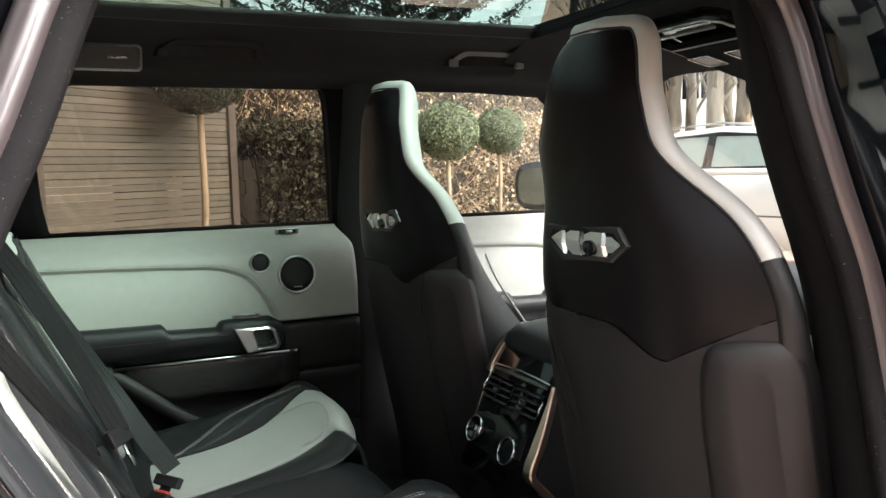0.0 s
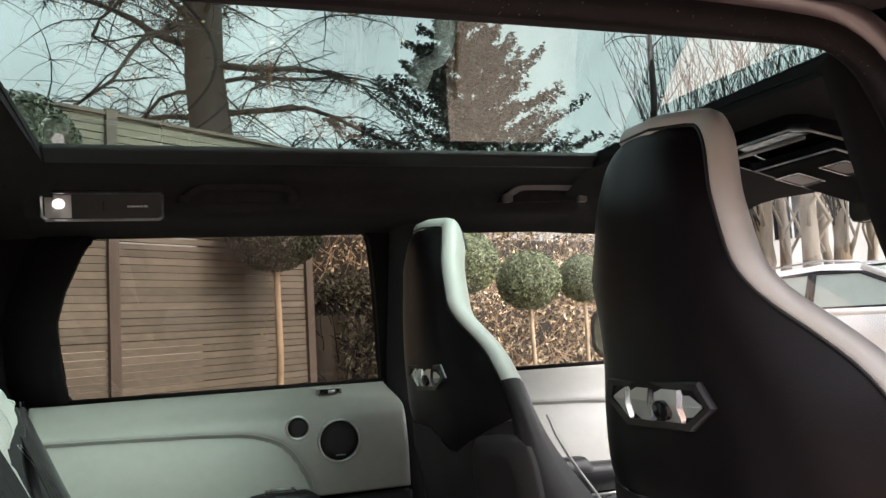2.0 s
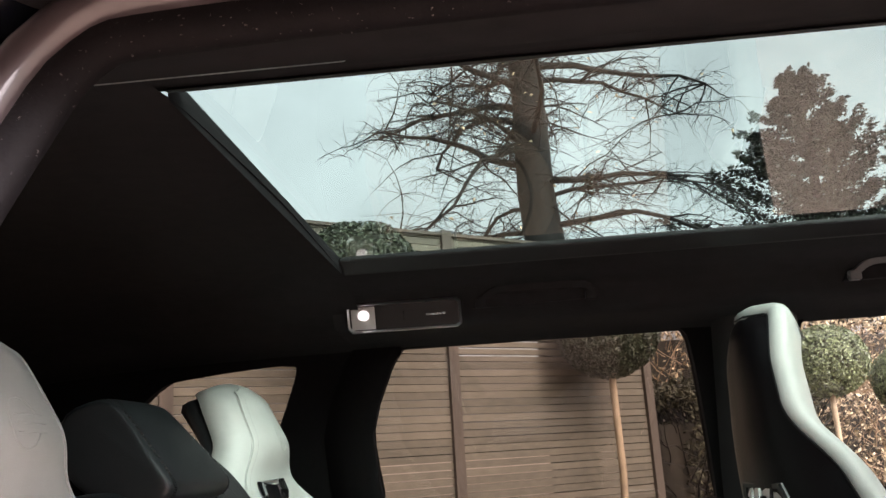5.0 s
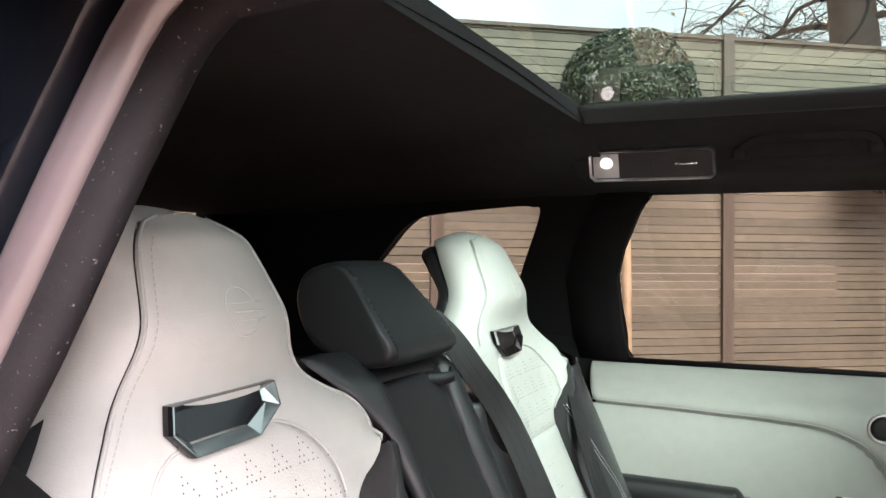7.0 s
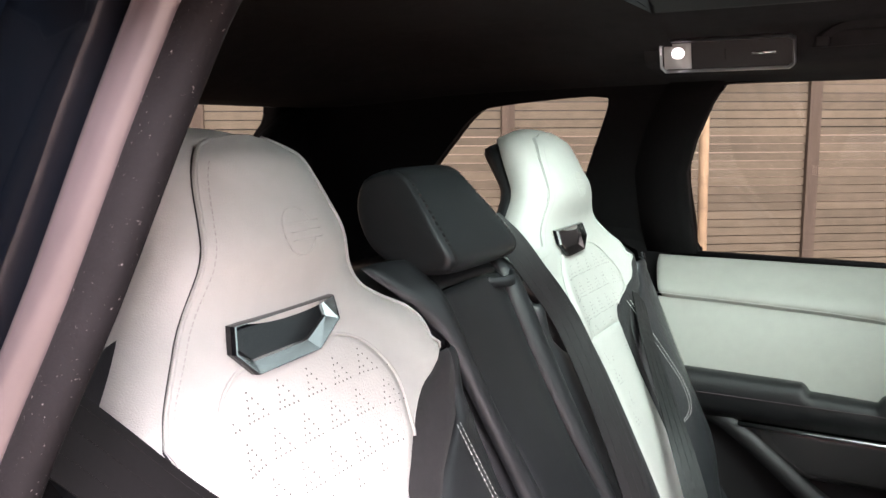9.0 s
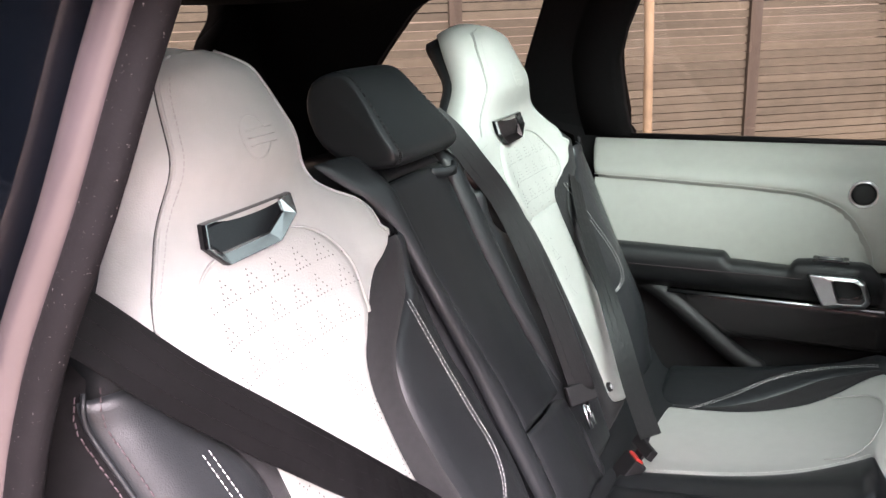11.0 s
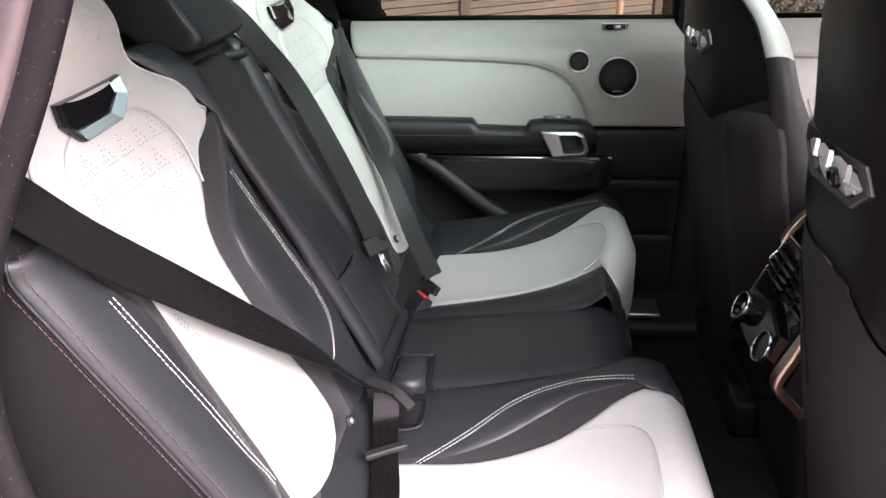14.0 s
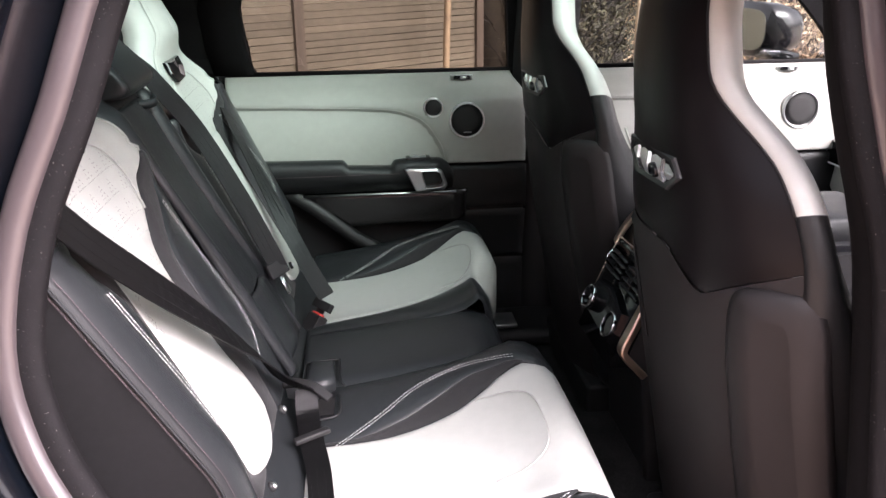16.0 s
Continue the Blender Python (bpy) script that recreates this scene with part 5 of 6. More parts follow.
        part("knob_ring", loft([circ(0.0242, 0.0115), circ(0.0236, 0.0135), circ(0.0222, 0.0135), circ(0.0218, 0.0115)], True, False), CHROME, kn, "thin chrome ring")
        for dy, hh in ((-0.009, 0.004), (-0.005, 0.006), (0.002, 0.003), (0.006, 0.005)):
            q = o + n * 0.0052 + e1 * dy
            part("dial_mark", tube([q + e2 * -hh, q + e2 * hh], 0.0010, 4), THREAD, kn)
    # warm satin metal brackets at the upper inner corner and down the outer side
    pts = [(0.116, 0.106, 0.990), (0.124, 0.104, 1.010), (0.136, 0.098, 1.034), (0.150, 0.088, 1.056), (0.165, 0.082, 1.066)]
    rounded(part("corner_bracket", strip(smooth_path(pts, 4), 0.022, 0.010, [(-0.3, -1, -0.2)] * 17), COPPER, c, "warm satin metal corner bracket"), 0.002)
    pts = smooth_path([(0.116, -0.114, 1.010), (0.098, -0.117, 0.965), (0.078, -0.119, 0.92), (0.060, -0.120, 0.880), (0.064, -0.121, 0.862), (0.082, -0.121, 0.842), (0.100, -0.121, 0.822)], 5)
    wide = [0.010 + 0.014 * step01(i / len(pts), 0.0, 0.35) for i in range(len(pts))]
    rings = []
    for i, q in enumerate(pts):
        t = (pts[min(i + 1, len(pts) - 1)] - pts[max(i - 1, 0)]).normalized()
        nn = Vector((-t.z, 0, t.x)) if t.z < 0 else Vector((t.z, 0, -t.x))
        if nn.x > 0:
            nn = -nn
        rings.append([q + Vector((0, wide[i] / 2, 0)), q + Vector((0, wide[i] / 2 - 0.002, 0)) + nn * 0.003, q + Vector((0, -wide[i] / 2 + 0.002, 0)) + nn * 0.003, q + Vector((0, -wide[i] / 2, 0)), q + Vector((0, -wide[i] / 2, 0)) - nn * 0.010, q + Vector((0, wide[i] / 2, 0)) - nn * 0.010])
    rounded(part("side_bracket", loft(rings, False), COPPER, c, "warm satin metal side bracket"), 0.0015)
    rings = [[Vector((x, y, z)) for x, y in ((xx, -0.118), (xx, 0.105), (0.5, 0.105), (0.5, -0.118))] for xx, z in ((0.125, 0.555), (0.115, 0.70), (0.105, 0.80), (0.090, 0.845))]
    rounded(part("plinth", loft(rings), PLASTIC, c, "black plastic plinth"), 0.01)
    part("side_panel", loft([[Vector((x, -0.118 - d, z)) for x, z in ((0.10, 0.83), (0.075, 0.865), (0.12, 0.99), (0.16, 1.03), (0.5, 1.03), (0.5, 0.83))] for d in (-0.01, 0.004)]), PLASTIC, c, "", False)
    return c


console()

# ---- outside ----
bm = bmesh.new()
n = 60
half = 400.0
g = []
def warp(t):
    return half * t * abs(t) ** 2
for i in range(n + 1):
    g.append([Vector((warp(-1 + 2 * i / n), warp(-1 + 2 * j / n), 0.0)) for j in range(n + 1)])
ground = tagged(part("ground", loft(g, False), SAND), "brown block paved drive and yard", "ground", kind="structure")

FENCE_B = Vector((0.595, 5.115, 0))
FENCE_D = Vector((-0.82, -0.572, 0)).normalized()
FENCE_N = Vector((0.572, -0.82, 0)).normalized()


def fence():
    f = thing("fence", "tall weathered horizontal slat fence with brown posts", "fence", at=FENCE_B)
    def slab(a, b, z0, z1, t0, t1, name, mat):
        p0, p1 = FENCE_B + FENCE_D * a, FENCE_B + FENCE_D * b
        bm = loft([[p + FENCE_N * t + Vector((0, 0, z)) for t, z in ((t0, z0), (t1, z0), (t1, z1), (t0, z1))] for p in (p0, p1)])
        return part(name, bm, mat, f, "", False)
    posts = [0.0, 1.603, 3.33, 4.95, 6.6, 8.25, 9.9, 11.55, 13.2]
    for a in posts:
        slab(a - 0.035, a + 0.035, 0.0, 2.76, -0.02, 0.035, "post", POST)
    pitch = 0.0465
    for a, b in zip(posts, posts[1:]):
        z = 0.06
        while z < 2.72:
            gap = random.uniform(0.010, 0.015) if a == 0.0 and 1.9 < z < 2.25 else random.uniform(0.0035, 0.0065)
            slab(a + 0.035, b - 0.035, z, z + pitch - gap, -0.034, 0.006 + random.uniform(0, 0.005), "slat", SLAT)
            z += pitch
        slab(a + 0.035, b - 0.035, 2.725, 2.745, -0.03, 0.03, "capping", POST)
    return f


fence()


def leaf_ball(c, r, count, size, seed, bm=None, squash=1.0, shell=0.25):
    """Small folded leaves over a rough ball."""
    rnd = random.Random(seed)
    bm = bm or bmesh.new()
    for _ in range(count):
        d = Vector((rnd.gauss(0, 1), rnd.gauss(0, 1), rnd.gauss(0, 1))).normalized()
        k = 1 - shell * rnd.random() ** 2 + 0.05 * noise.noise(d * 3 + Vector((seed, 0, 0)))
        p = Vector(c) + Vector((d.x, d.y, d.z * squash)) * r * k
        leaf(bm, p, (d + Vector((rnd.uniform(-1, 1), rnd.uniform(-1, 1), rnd.uniform(-0.6, 1))) * 0.7).normalized(), size * rnd.uniform(0.6, 1.3), rnd)
    return bm


def leaf(bm, p, n, size, rnd):
    a = n.orthogonal().normalized()
    a = Matrix.Rotation(rnd.uniform(0, math.tau), 3, n) @ a
    b = n.cross(a)
    v = [bm.verts.new(q) for q in (p - a * size, p + b * size * 0.5 + n * size * 0.2, p + a * size, p - b * size * 0.5 + n * size * 0.2)]
    bm.faces.new((v[0], v[1], v[2]))
    bm.faces.new((v[0], v[2], v[3]))


def topiary(x, y, zc, r, label, seed, count=2600, leaf_size=0.018, stem_r=0.022, leaves=None):
    t = thing("topiary_tree", label, "topiary", "topiary trees", at=(x, y, 0))
    rnd = random.Random(seed)
    pts = [(x + rnd.uniform(-0.008, 0.008), y + rnd.uniform(-0.008, 0.008), z) for z in np.linspace(0, zc - r * 0.5, 9)]
    part("trunk", tube(pts, [stem_r * (1 + 0.15 * rnd.random()) for _ in pts], 8), STEM, t)
    # solid dark ball paints in the shade deep inside the crown
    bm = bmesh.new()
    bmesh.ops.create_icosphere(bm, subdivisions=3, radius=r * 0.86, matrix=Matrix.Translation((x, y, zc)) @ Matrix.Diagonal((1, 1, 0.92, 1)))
    part("inner_shade", bm, DARKLEAF, t, "solid ball coloured as the shade within the crown")
    part("crown", leaf_ball((x, y, zc), r, count * 5, leaf_size * 0.75, seed, squash=0.92), leaves or BOXLEAF, t, "clipped green ball of small leaves", False)
    return t


# ---- belts and buckles ----
def belt(name, points, across, label, width=0.046, mat=WEBBING):
    """Flat webbing with raised woven bands along it."""
    b = thing(name, label, "seat belt", "seat belts", at=points[0])
    part("webbing", strip(points, width, 0.0014, across), mat, b, "", False)
    for k in (-1, -0.36, 0.36, 1):
        pts = []
        for i, q in enumerate(points):
            a = Vector(across[i]).normalized()
            t = (Vector(points[min(i + 1, len(points) - 1)]) - Vector(points[max(i - 1, 0)])).normalized()
            a = (a - t * a.dot(t)).normalized()
            pts.append(Vector(q) + a * k * (width / 2 - 0.003))
        part("woven_band", strip(pts, 0.005, 0.0020, across), mat, b, "", False)
    return b


pts = smooth_path([(-0.700, -0.625, 1.36), (-0.672, -0.582, 1.307), (-0.645, -0.533, 1.246), (-0.612, -0.462, 1.173), (-0.570, -0.375, 1.084), (-0.530, -0.275, 0.985), (-0.505, -0.215, 0.915), (-0.480, -0.175, 0.872)], 6)
acr = [Vector((0.12, -0.75, -0.6)).lerp(Vector((0.30, -0.82, 0.50)), step01(i / len(pts), 0.36, 0.88)) for i in range(len(pts))]
belt("seat_belt", pts, acr, "black webbing belt buckled across the rear seat")
pts = smooth_path([(-0.474, -0.174, 0.868), (-0.474, -0.186, 0.850), (-0.472, -0.205, 0.834), (-0.464, -0.262, 0.826), (-0.453, -0.325, 0.820), (-0.447, -0.395, 0.814), (-0.446, -0.46, 0.800), (-0.45, -0.53, 0.77)], 4)
belt("seat_belt", pts, [Vector((1, 0.15, 0.12))] * len(pts), "black lap webbing lying in the seat gap", 0.036)
pts = smooth_path([(-0.752, 0.100, 1.362), (-0.726, 0.110, 1.336), (-0.700, 0.121, 1.298), (-0.656, 0.142, 1.225), (-0.590, 0.130, 1.10), (-0.540, 0.109, 0.995), (-0.532, 0.105, 0.972)], 6)
acr = [Vector((0.55, 0.75, 0.30)).lerp(Vector((0.64, 0.64, 0.32)), step01(i / len(pts), 0.1, 0.9)) for i in range(len(pts))]
belt("seat_belt", pts, acr, "black webbing belt hanging beside the centre seat", 0.037)
pts = smooth_path([(-0.70, 0.560, 1.27), (-0.655, 0.475, 1.200), (-0.618, 0.405, 1.148), (-0.540, 0.315, 1.012), (-0.490, 0.245, 0.928), (-0.450, 0.195, 0.872)], 6)
acr = [Vector((0.2, 1.0, -0.2)).lerp(Vector((0.9, 0.24, 0.38)), step01(i / len(pts), 0.25, 0.85)) for i in range(len(pts))]
belt("seat_belt", pts, acr, "grey-black webbing belt buckled beside the far rear seat", 0.033, BELTGREY)


def buckle(p, d, label, red=True):
    """A buckle at p, its mouth towards d."""
    d = Vector(d).normalized()
    side = d.cross(Vector((0, 0, 1))).normalized()
    up = side.cross(d)
    m = Matrix((side, d, up)).transposed().to_4x4()
    m.translation = Vector(p)
    b = thing("buckle", label, "belt buckle", "belt buckles", at=p)
    def shape(name, bm, mat, lab=""):
        for v in bm.verts:
            v.co = m @ v.co
        return rounded(part(name, bm, mat, b, lab), 0.003, 2)
    shape("housing", box(-0.020, 0.020, -0.055, 0.0, -0.012, 0.012), PLASTIC)
    if red:
        shape("button", box(-0.014, 0.014, -0.004, 0.004, -0.006, 0.009), RED, "red release button")
    shape("tongue", box(-0.028, 0.028, 0.012, 0.030, -0.005, 0.007, box(-0.012, 0.012, 0.0, 0.014, -0.002, 0.002)), PLASTIC, "black belt tongue")
    return b


buckle((-0.468, 0.182, 0.838), (0.35, 0.25, 0.55), "black belt buckle with a red button beside the centre cushion")
hoop = thing("belt_tongue", "black belt tongue slid into the slot beside the near rear seat", "belt tongue", at=(-0.47, -0.17, 0.87))
rounded(part("crossbar", strip(smooth_path([(-0.512, -0.152, 0.868), (-0.490, -0.160, 0.873), (-0.460, -0.178, 0.872), (-0.436, -0.196, 0.860)], 4), 0.016, 0.009, (-0.3, 0.8, 0.5)), PLASTIC, hoop, "black plastic crossbar"), 0.003)
rounded(part("blade", strip([(-0.500, -0.150, 0.866), (-0.498, -0.142, 0.835)], 0.020, 0.004, (1, -0.3, 0)), SATIN, hoop, "metal blade"), 0.001)
tng = thing("belt_tongue", "black and chrome belt tongue at the end of the centre belt", "belt tongue", at=(-0.53, 0.105, 0.965))
rounded(part("grip", strip([(-0.540, 0.108, 0.985), (-0.528, 0.102, 0.958)], 0.048, 0.010, (0.5, 0.6, 0)), PLASTIC, tng), 0.003)
for dy in (-0.006, 0.008):
    part("prong", strip([(-0.528, 0.102 + dy, 0.958), (-0.514, 0.098 + dy, 0.925)], 0.006, 0.003, (0.5, 0.6, 0)), CHROME, tng, "chrome prong")
for p in ((-0.503, -0.286, 0.899), (-0.503, -0.464, 0.894), (-0.518, 0.20, 0.94)):
    c = Vector(p)
    n = Vector((0.9, 0, 0.43))
    st = thing("press_stud", "small metal press stud on the seat edge", "press stud", "press studs", at=p)
    e1, e2 = Vector((0, 1, 0)), Vector((-0.43, 0, 0.9))
    cir = lambda r, d: [c + n * d + (e1 * math.cos(a) + e2 * math.sin(a)) * r for a in np.linspace(0, math.tau, 16, endpoint=False)]
    part("rim", loft([cir(0.0075, 0), cir(0.007, 0.004), cir(0.005, 0.005)]), PLASTIC, st)
    part("cap", loft([cir(0.0048, 0.004), cir(0.004, 0.007), cir(0.0012, 0.0075)]), SATIN, st)
kp = thing("belt_keeper", "black plastic belt keeper clipped on the lap webbing", "belt keeper", at=(-0.46, -0.256, 0.832))
rounded(part("bar", strip([(-0.490, -0.270, 0.832), (-0.438, -0.242, 0.834)], 0.013, 0.009, (-0.4, 0.9, 0)), PLASTIC, kp), 0.003)


# ---- roof fittings ----
def reading_lamp(k):
    l = thing("reading_lamp", "slim lit reading lamp in a satin bezel on the headlining", "reading lamp", "reading lamps", at=(-0.53, 0.478 * k, 1.60))
    n = Vector((0, -k * 0.95, -0.3)).normalized()
    up = Vector((0, -k * 0.3, 0.95)).normalized()
    o = Vector((-0.53, 0.480 * k, 1.596 if k > 0 else 1.617))
    at = lambda a, b, d: o + Vector((a, 0, 0)) + up * b + n * d
    def slab(x0, x1, z0, z1, d0, d1):
        return loft([[at(a, b, d) for a, b in ((x0, z0), (x1, z0), (x1, z1), (x0, z1))] for d in (d0, d1)])
    out = [(-0.103, -0.018), (-0.095, -0.026), (0.090, -0.026), (0.097, -0.020), (0.097, 0.020), (0.090, 0.026), (-0.095, 0.026), (-0.103, 0.018)]
    part("bezel", loft([[at(a * g, b * h, d) for a, b in out] for g, h, d in ((1, 1, -0.012), (1, 1, 0.006), (0.985, 0.93, 0.009), (0.962, 0.84, 0.006), (0.960, 0.83, -0.002))], True, False), SATIN, l, "satin metal bezel", False)
    part("face", loft([[at(a * 0.962, b * 0.84, d) for a, b in out] for d in (-0.004, 0.003)]), PLASTIC, l, "black face", False)
    lens = part("lens", slab(-0.096, -0.054, -0.020, 0.020, 0.002, 0.005), LENS, l, "frosted lamp lens")
    glow = [[at(-0.074 + r * 1.0 * math.cos(a), 0.005 + r * 0.9 * math.sin(a), d) for a in np.linspace(0, math.tau, 20, endpoint=False)] for r, d in ((0.0105, 0.0045), (0.010, 0.0062), (0.004, 0.0070))]
    part("light_source", loft(glow), LAMPGLOW, lens, "lit white diode")
    part("switch_bar", slab(0.036, 0.070, -0.0020, 0.0016, 0.002, 0.005), CHROME, l, "chrome switch bar")
    part("switch_mark", slab(-0.004, -0.002, -0.008, 0.008, 0.002, 0.0036), PLASTIC, l)
    return l


reading_lamp(1)
reading_lamp(-1)


def grab_handle(x0, x1, k, folded=False):
    h = thing("grab_handle", "black roof grab handle with a grey grip" if not folded else "black roof grab handle folded flat", "grab handle", "grab handles", at=((x0 + x1) / 2, 0.52 * k, 1.62))
    y = 0.474 * k
    pad = [(x0 - 0.012, 1.598), (x0 + 0.004, 1.628), (x0 + 0.02, 1.630), (x1 - 0.02, 1.630), (x1 - 0.002, 1.630), (x1 + 0.010, 1.602)]
    part("mount", loft([[Vector((x, y + d * k, z)) for x, z in pad] for d in (0.03, -0.002)]), HEADLINER, h, "dark recess plate", False)
    run = [(x0 - 0.004, y - 0.004 * k, 1.600), (x0 + 0.010, y - 0.010 * k, 1.614), (x0 + 0.030, y - 0.016 * k, 1.625), (x0 + 0.06, y - 0.018 * k, 1.627), (x1 - 0.05, y - 0.018 * k, 1.626), (x1 - 0.018, y - 0.016 * k, 1.623), (x1 - 0.006, y - 0.010 * k, 1.612), (x1 - 0.002, y - 0.004 * k, 1.600)]
    grip = part("grip", strip(smooth_path(run, 3), 0.012, 0.008, (0.15, -0.35 * k, 0.9)), GRIP if not folded else HEADLINER, h, "grey curved grip" if not folded else "")
    rounded(grip, 0.002)
    for x in (x0 + 0.004, x1 - 0.008):
        rounded(part("foot", box(x - 0.010, x + 0.010, min(y - 0.014 * k, y), max(y - 0.014 * k, y), 1.597, 1.614), GRIP if not folded else HEADLINER, h), 0.003)
    return h


grab_handle(0.226, 0.408, 1)
grab_handle(-0.40, -0.20, 1, True)

oc = thing("overhead_console", "gloss black overhead console with bright edges", "overhead console", at=(0.6, 0, 1.60))
slope = lambda x: 1.622 - 0.232 * (x - 0.45)
OC = [(0.45, -0.085), (0.47, -0.105), (0.74, -0.125), (0.76, -0.10), (0.76, 0.10), (0.74, 0.125), (0.47, 0.105), (0.45, 0.085)]
ocr = lambda g, d: [Vector((0.60 + (x - 0.60) * g, y * g, slope(x) - d)) for x, y in OC]
part("housing", loft([ocr(1.0, -0.03), ocr(1.0, 0.004), ocr(0.97, 0.008), ocr(0.86, 0.000), ocr(0.84, -0.004)]), GLOSS, oc, "", False)
part("edge_trim", tube(ocr(1.0, 0.005) + ocr(1.0, 0.005)[:1], 0.0022, 6), SATIN, oc, "thin bright edge")
pod = lambda g, d, x0, x1, w: [Vector((((x0 + x1) / 2) + (x - (x0 + x1) / 2) * g, y * g, slope(x) - d)) for x, y in ((x0, -w), (x1, -w * 1.12), (x1, w * 1.12), (x0, w))]
lower = part("switch_panel", loft([pod(1.0, 0.0, 0.53, 0.75, 0.088), pod(1.0, 0.014, 0.53, 0.75, 0.088), pod(0.93, 0.019, 0.53, 0.75, 0.088)]), SIDEBLACK, oc, "black switch panel", False)
part("panel_trim", tube(pod(1.0, 0.014, 0.53, 0.75, 0.088) + pod(1.0, 0.014, 0.53, 0.75, 0.088)[:1], 0.0018, 6), SATIN, lower, "bright panel edge")
for k in (-1, 1):
    part("map_lamp", loft([[Vector((x, k * 0.05 + y, slope(x) - 0.0205 - d)) for x, y in ((0.565, -0.022), (0.61, -0.022), (0.61, 0.022), (0.565, 0.022))] for d in (0.0, 0.002)]), SLATS, lower, "dark lamp lens", False)
    part("lamp_frame", tube([Vector((x, k * 0.05 + y, slope(x) - 0.0225)) for x, y in ((0.56, -0.027), (0.615, -0.027), (0.615, 0.027), (0.56, 0.027), (0.56, -0.027))], 0.0016, 5), CHROME, lower)
part("bright_bar", strip([(0.485, -0.075, slope(0.485) - 0.004), (0.485, 0.075, slope(0.485) - 0.004)], 0.010, 0.004, (1, 0, -0.2)), GRIP, oc, "grey bar")
rm = thing("rear_view_mirror", "dark framed rear-view mirror below the windscreen top", "mirror", at=(0.74, 0, 1.525))
MR = [(-0.12, -0.012), (-0.112, -0.024), (-0.09, -0.028), (0.09, -0.028), (0.115, -0.022), (0.122, -0.006), (0.118, 0.018), (0.10, 0.026), (-0.10, 0.026), (-0.118, 0.018)]
mir = lambda d, g: [Vector((0.745 + d + 0.10 * y, y * g, 1.525 + z * g)) for y, z in MR]
rounded(part("housing", loft([mir(0.0, 1.0), mir(0.012, 1.02), mir(0.034, 0.8)]), PLASTIC, rm), 0.003)
part("mirror_glass", loft([mir(-0.001, 0.95), mir(-0.003, 0.94)]), MIRROR, rm, "mirror glass", False)
part("stalk", tube([(0.77, 0, 1.535), (0.80, 0, 1.575)], 0.012, 8), PLASTIC, rm)

db = thing("dashboard", "black and pale grey leather dashboard", "dashboard", at=(1.1, 0, 0.9))
rings = [[Vector((x, y, z)) for x, z in ((1.30, 1.075), (1.0, 1.085), (0.90, 1.06), (0.885, 1.03), (0.90, 0.99), (0.93, 0.93), (1.30, 0.90))] for y in np.linspace(-0.74, 0.74, 15)]
part("top_pad", loft(rings), BLACK, db, "black leather dashboard top")
rings = [[Vector((x, y, z)) for x, z in ((0.93, 0.985), (0.895, 0.975), (0.89, 0.92), (0.92, 0.87), (1.30, 0.86), (1.30, 0.985))] for y in np.linspace(-0.73, 0.73, 15)]
part("lower_pad", loft(rings), LIGHT, db, "pale grey leather lower dashboard")
for k in (-1, 1):
    vt = part("vent", loft([[Vector((0.885 + d, k * 0.63 + a * 0.05, 1.015 + b * 0.028)) for a, b in ((-1, -1), (1, -1), (1, 1), (-1, 1))] for d in (0.02, -0.008)]), GLOSS, db, "side air vent", False)
    part("vent_ring", tube([Vector((0.876, k * 0.63 + a * 0.052, 1.015 + b * 0.030)) for a, b in ((-1, -1), (1, -1), (1, 1), (-1, 1), (-1, -1))], 0.003, 6), SATIN, vt)

wm = thing("wing_mirror", "black shelled wing mirror outside the front door", "wing mirror", at=(0.78, 0.98, 1.28))
bm = loft([[Vector((0.75 + d + -0.30 * (y - 0.960), y, z)) for y, z in ((0.960 + 0.095 * g * math.copysign(abs(math.cos(a)) ** 0.6, math.cos(a)), 1.308 + 0.076 * g * math.copysign(abs(math.sin(a)) ** 0.6, math.sin(a))) for a in np.linspace(0, math.tau, 24, endpoint=False))] for d, g in ((0.0, 0.97), (0.01, 1.0), (0.05, 0.98), (0.10, 0.8), (0.13, 0.5))])
part("shell", bm, GLOSS, wm)
part("mirror_glass", loft([[Vector((0.745 + d + -0.30 * (y - 0.960) + 0.02 * (z - 1.308), y, z)) for y, z in ((0.960 + 0.074 * math.copysign(abs(math.cos(a)) ** 0.6, math.cos(a)), 1.308 + 0.057 * math.copysign(abs(math.sin(a)) ** 0.6, math.sin(a))) for a in np.linspace(0, math.tau, 24, endpoint=False))] for d in (0, 0.003)]), DARKMIRROR, wm, "mirror glass", False)
part("arm", strip([(0.80, 0.80, 1.24), (0.79, 0.92, 1.25)], 0.06, 0.03, (1, 0, 0)), GLOSS, wm)
tagged(rounded(part("trim_sill_plate", box(-0.20, 0.02, 0.56, 0.64, 0.600, 0.612), SATIN), 0.004), "satin metal door sill plate", "sill plate", kind="structure")
tagged(rounded(part("trim_sill_left", box(-0.42, 0.16, 0.54, 0.74, 0.55, 0.598), PLASTIC), 0.02, 3), "black plastic door sill trim", "door sill", kind="structure")


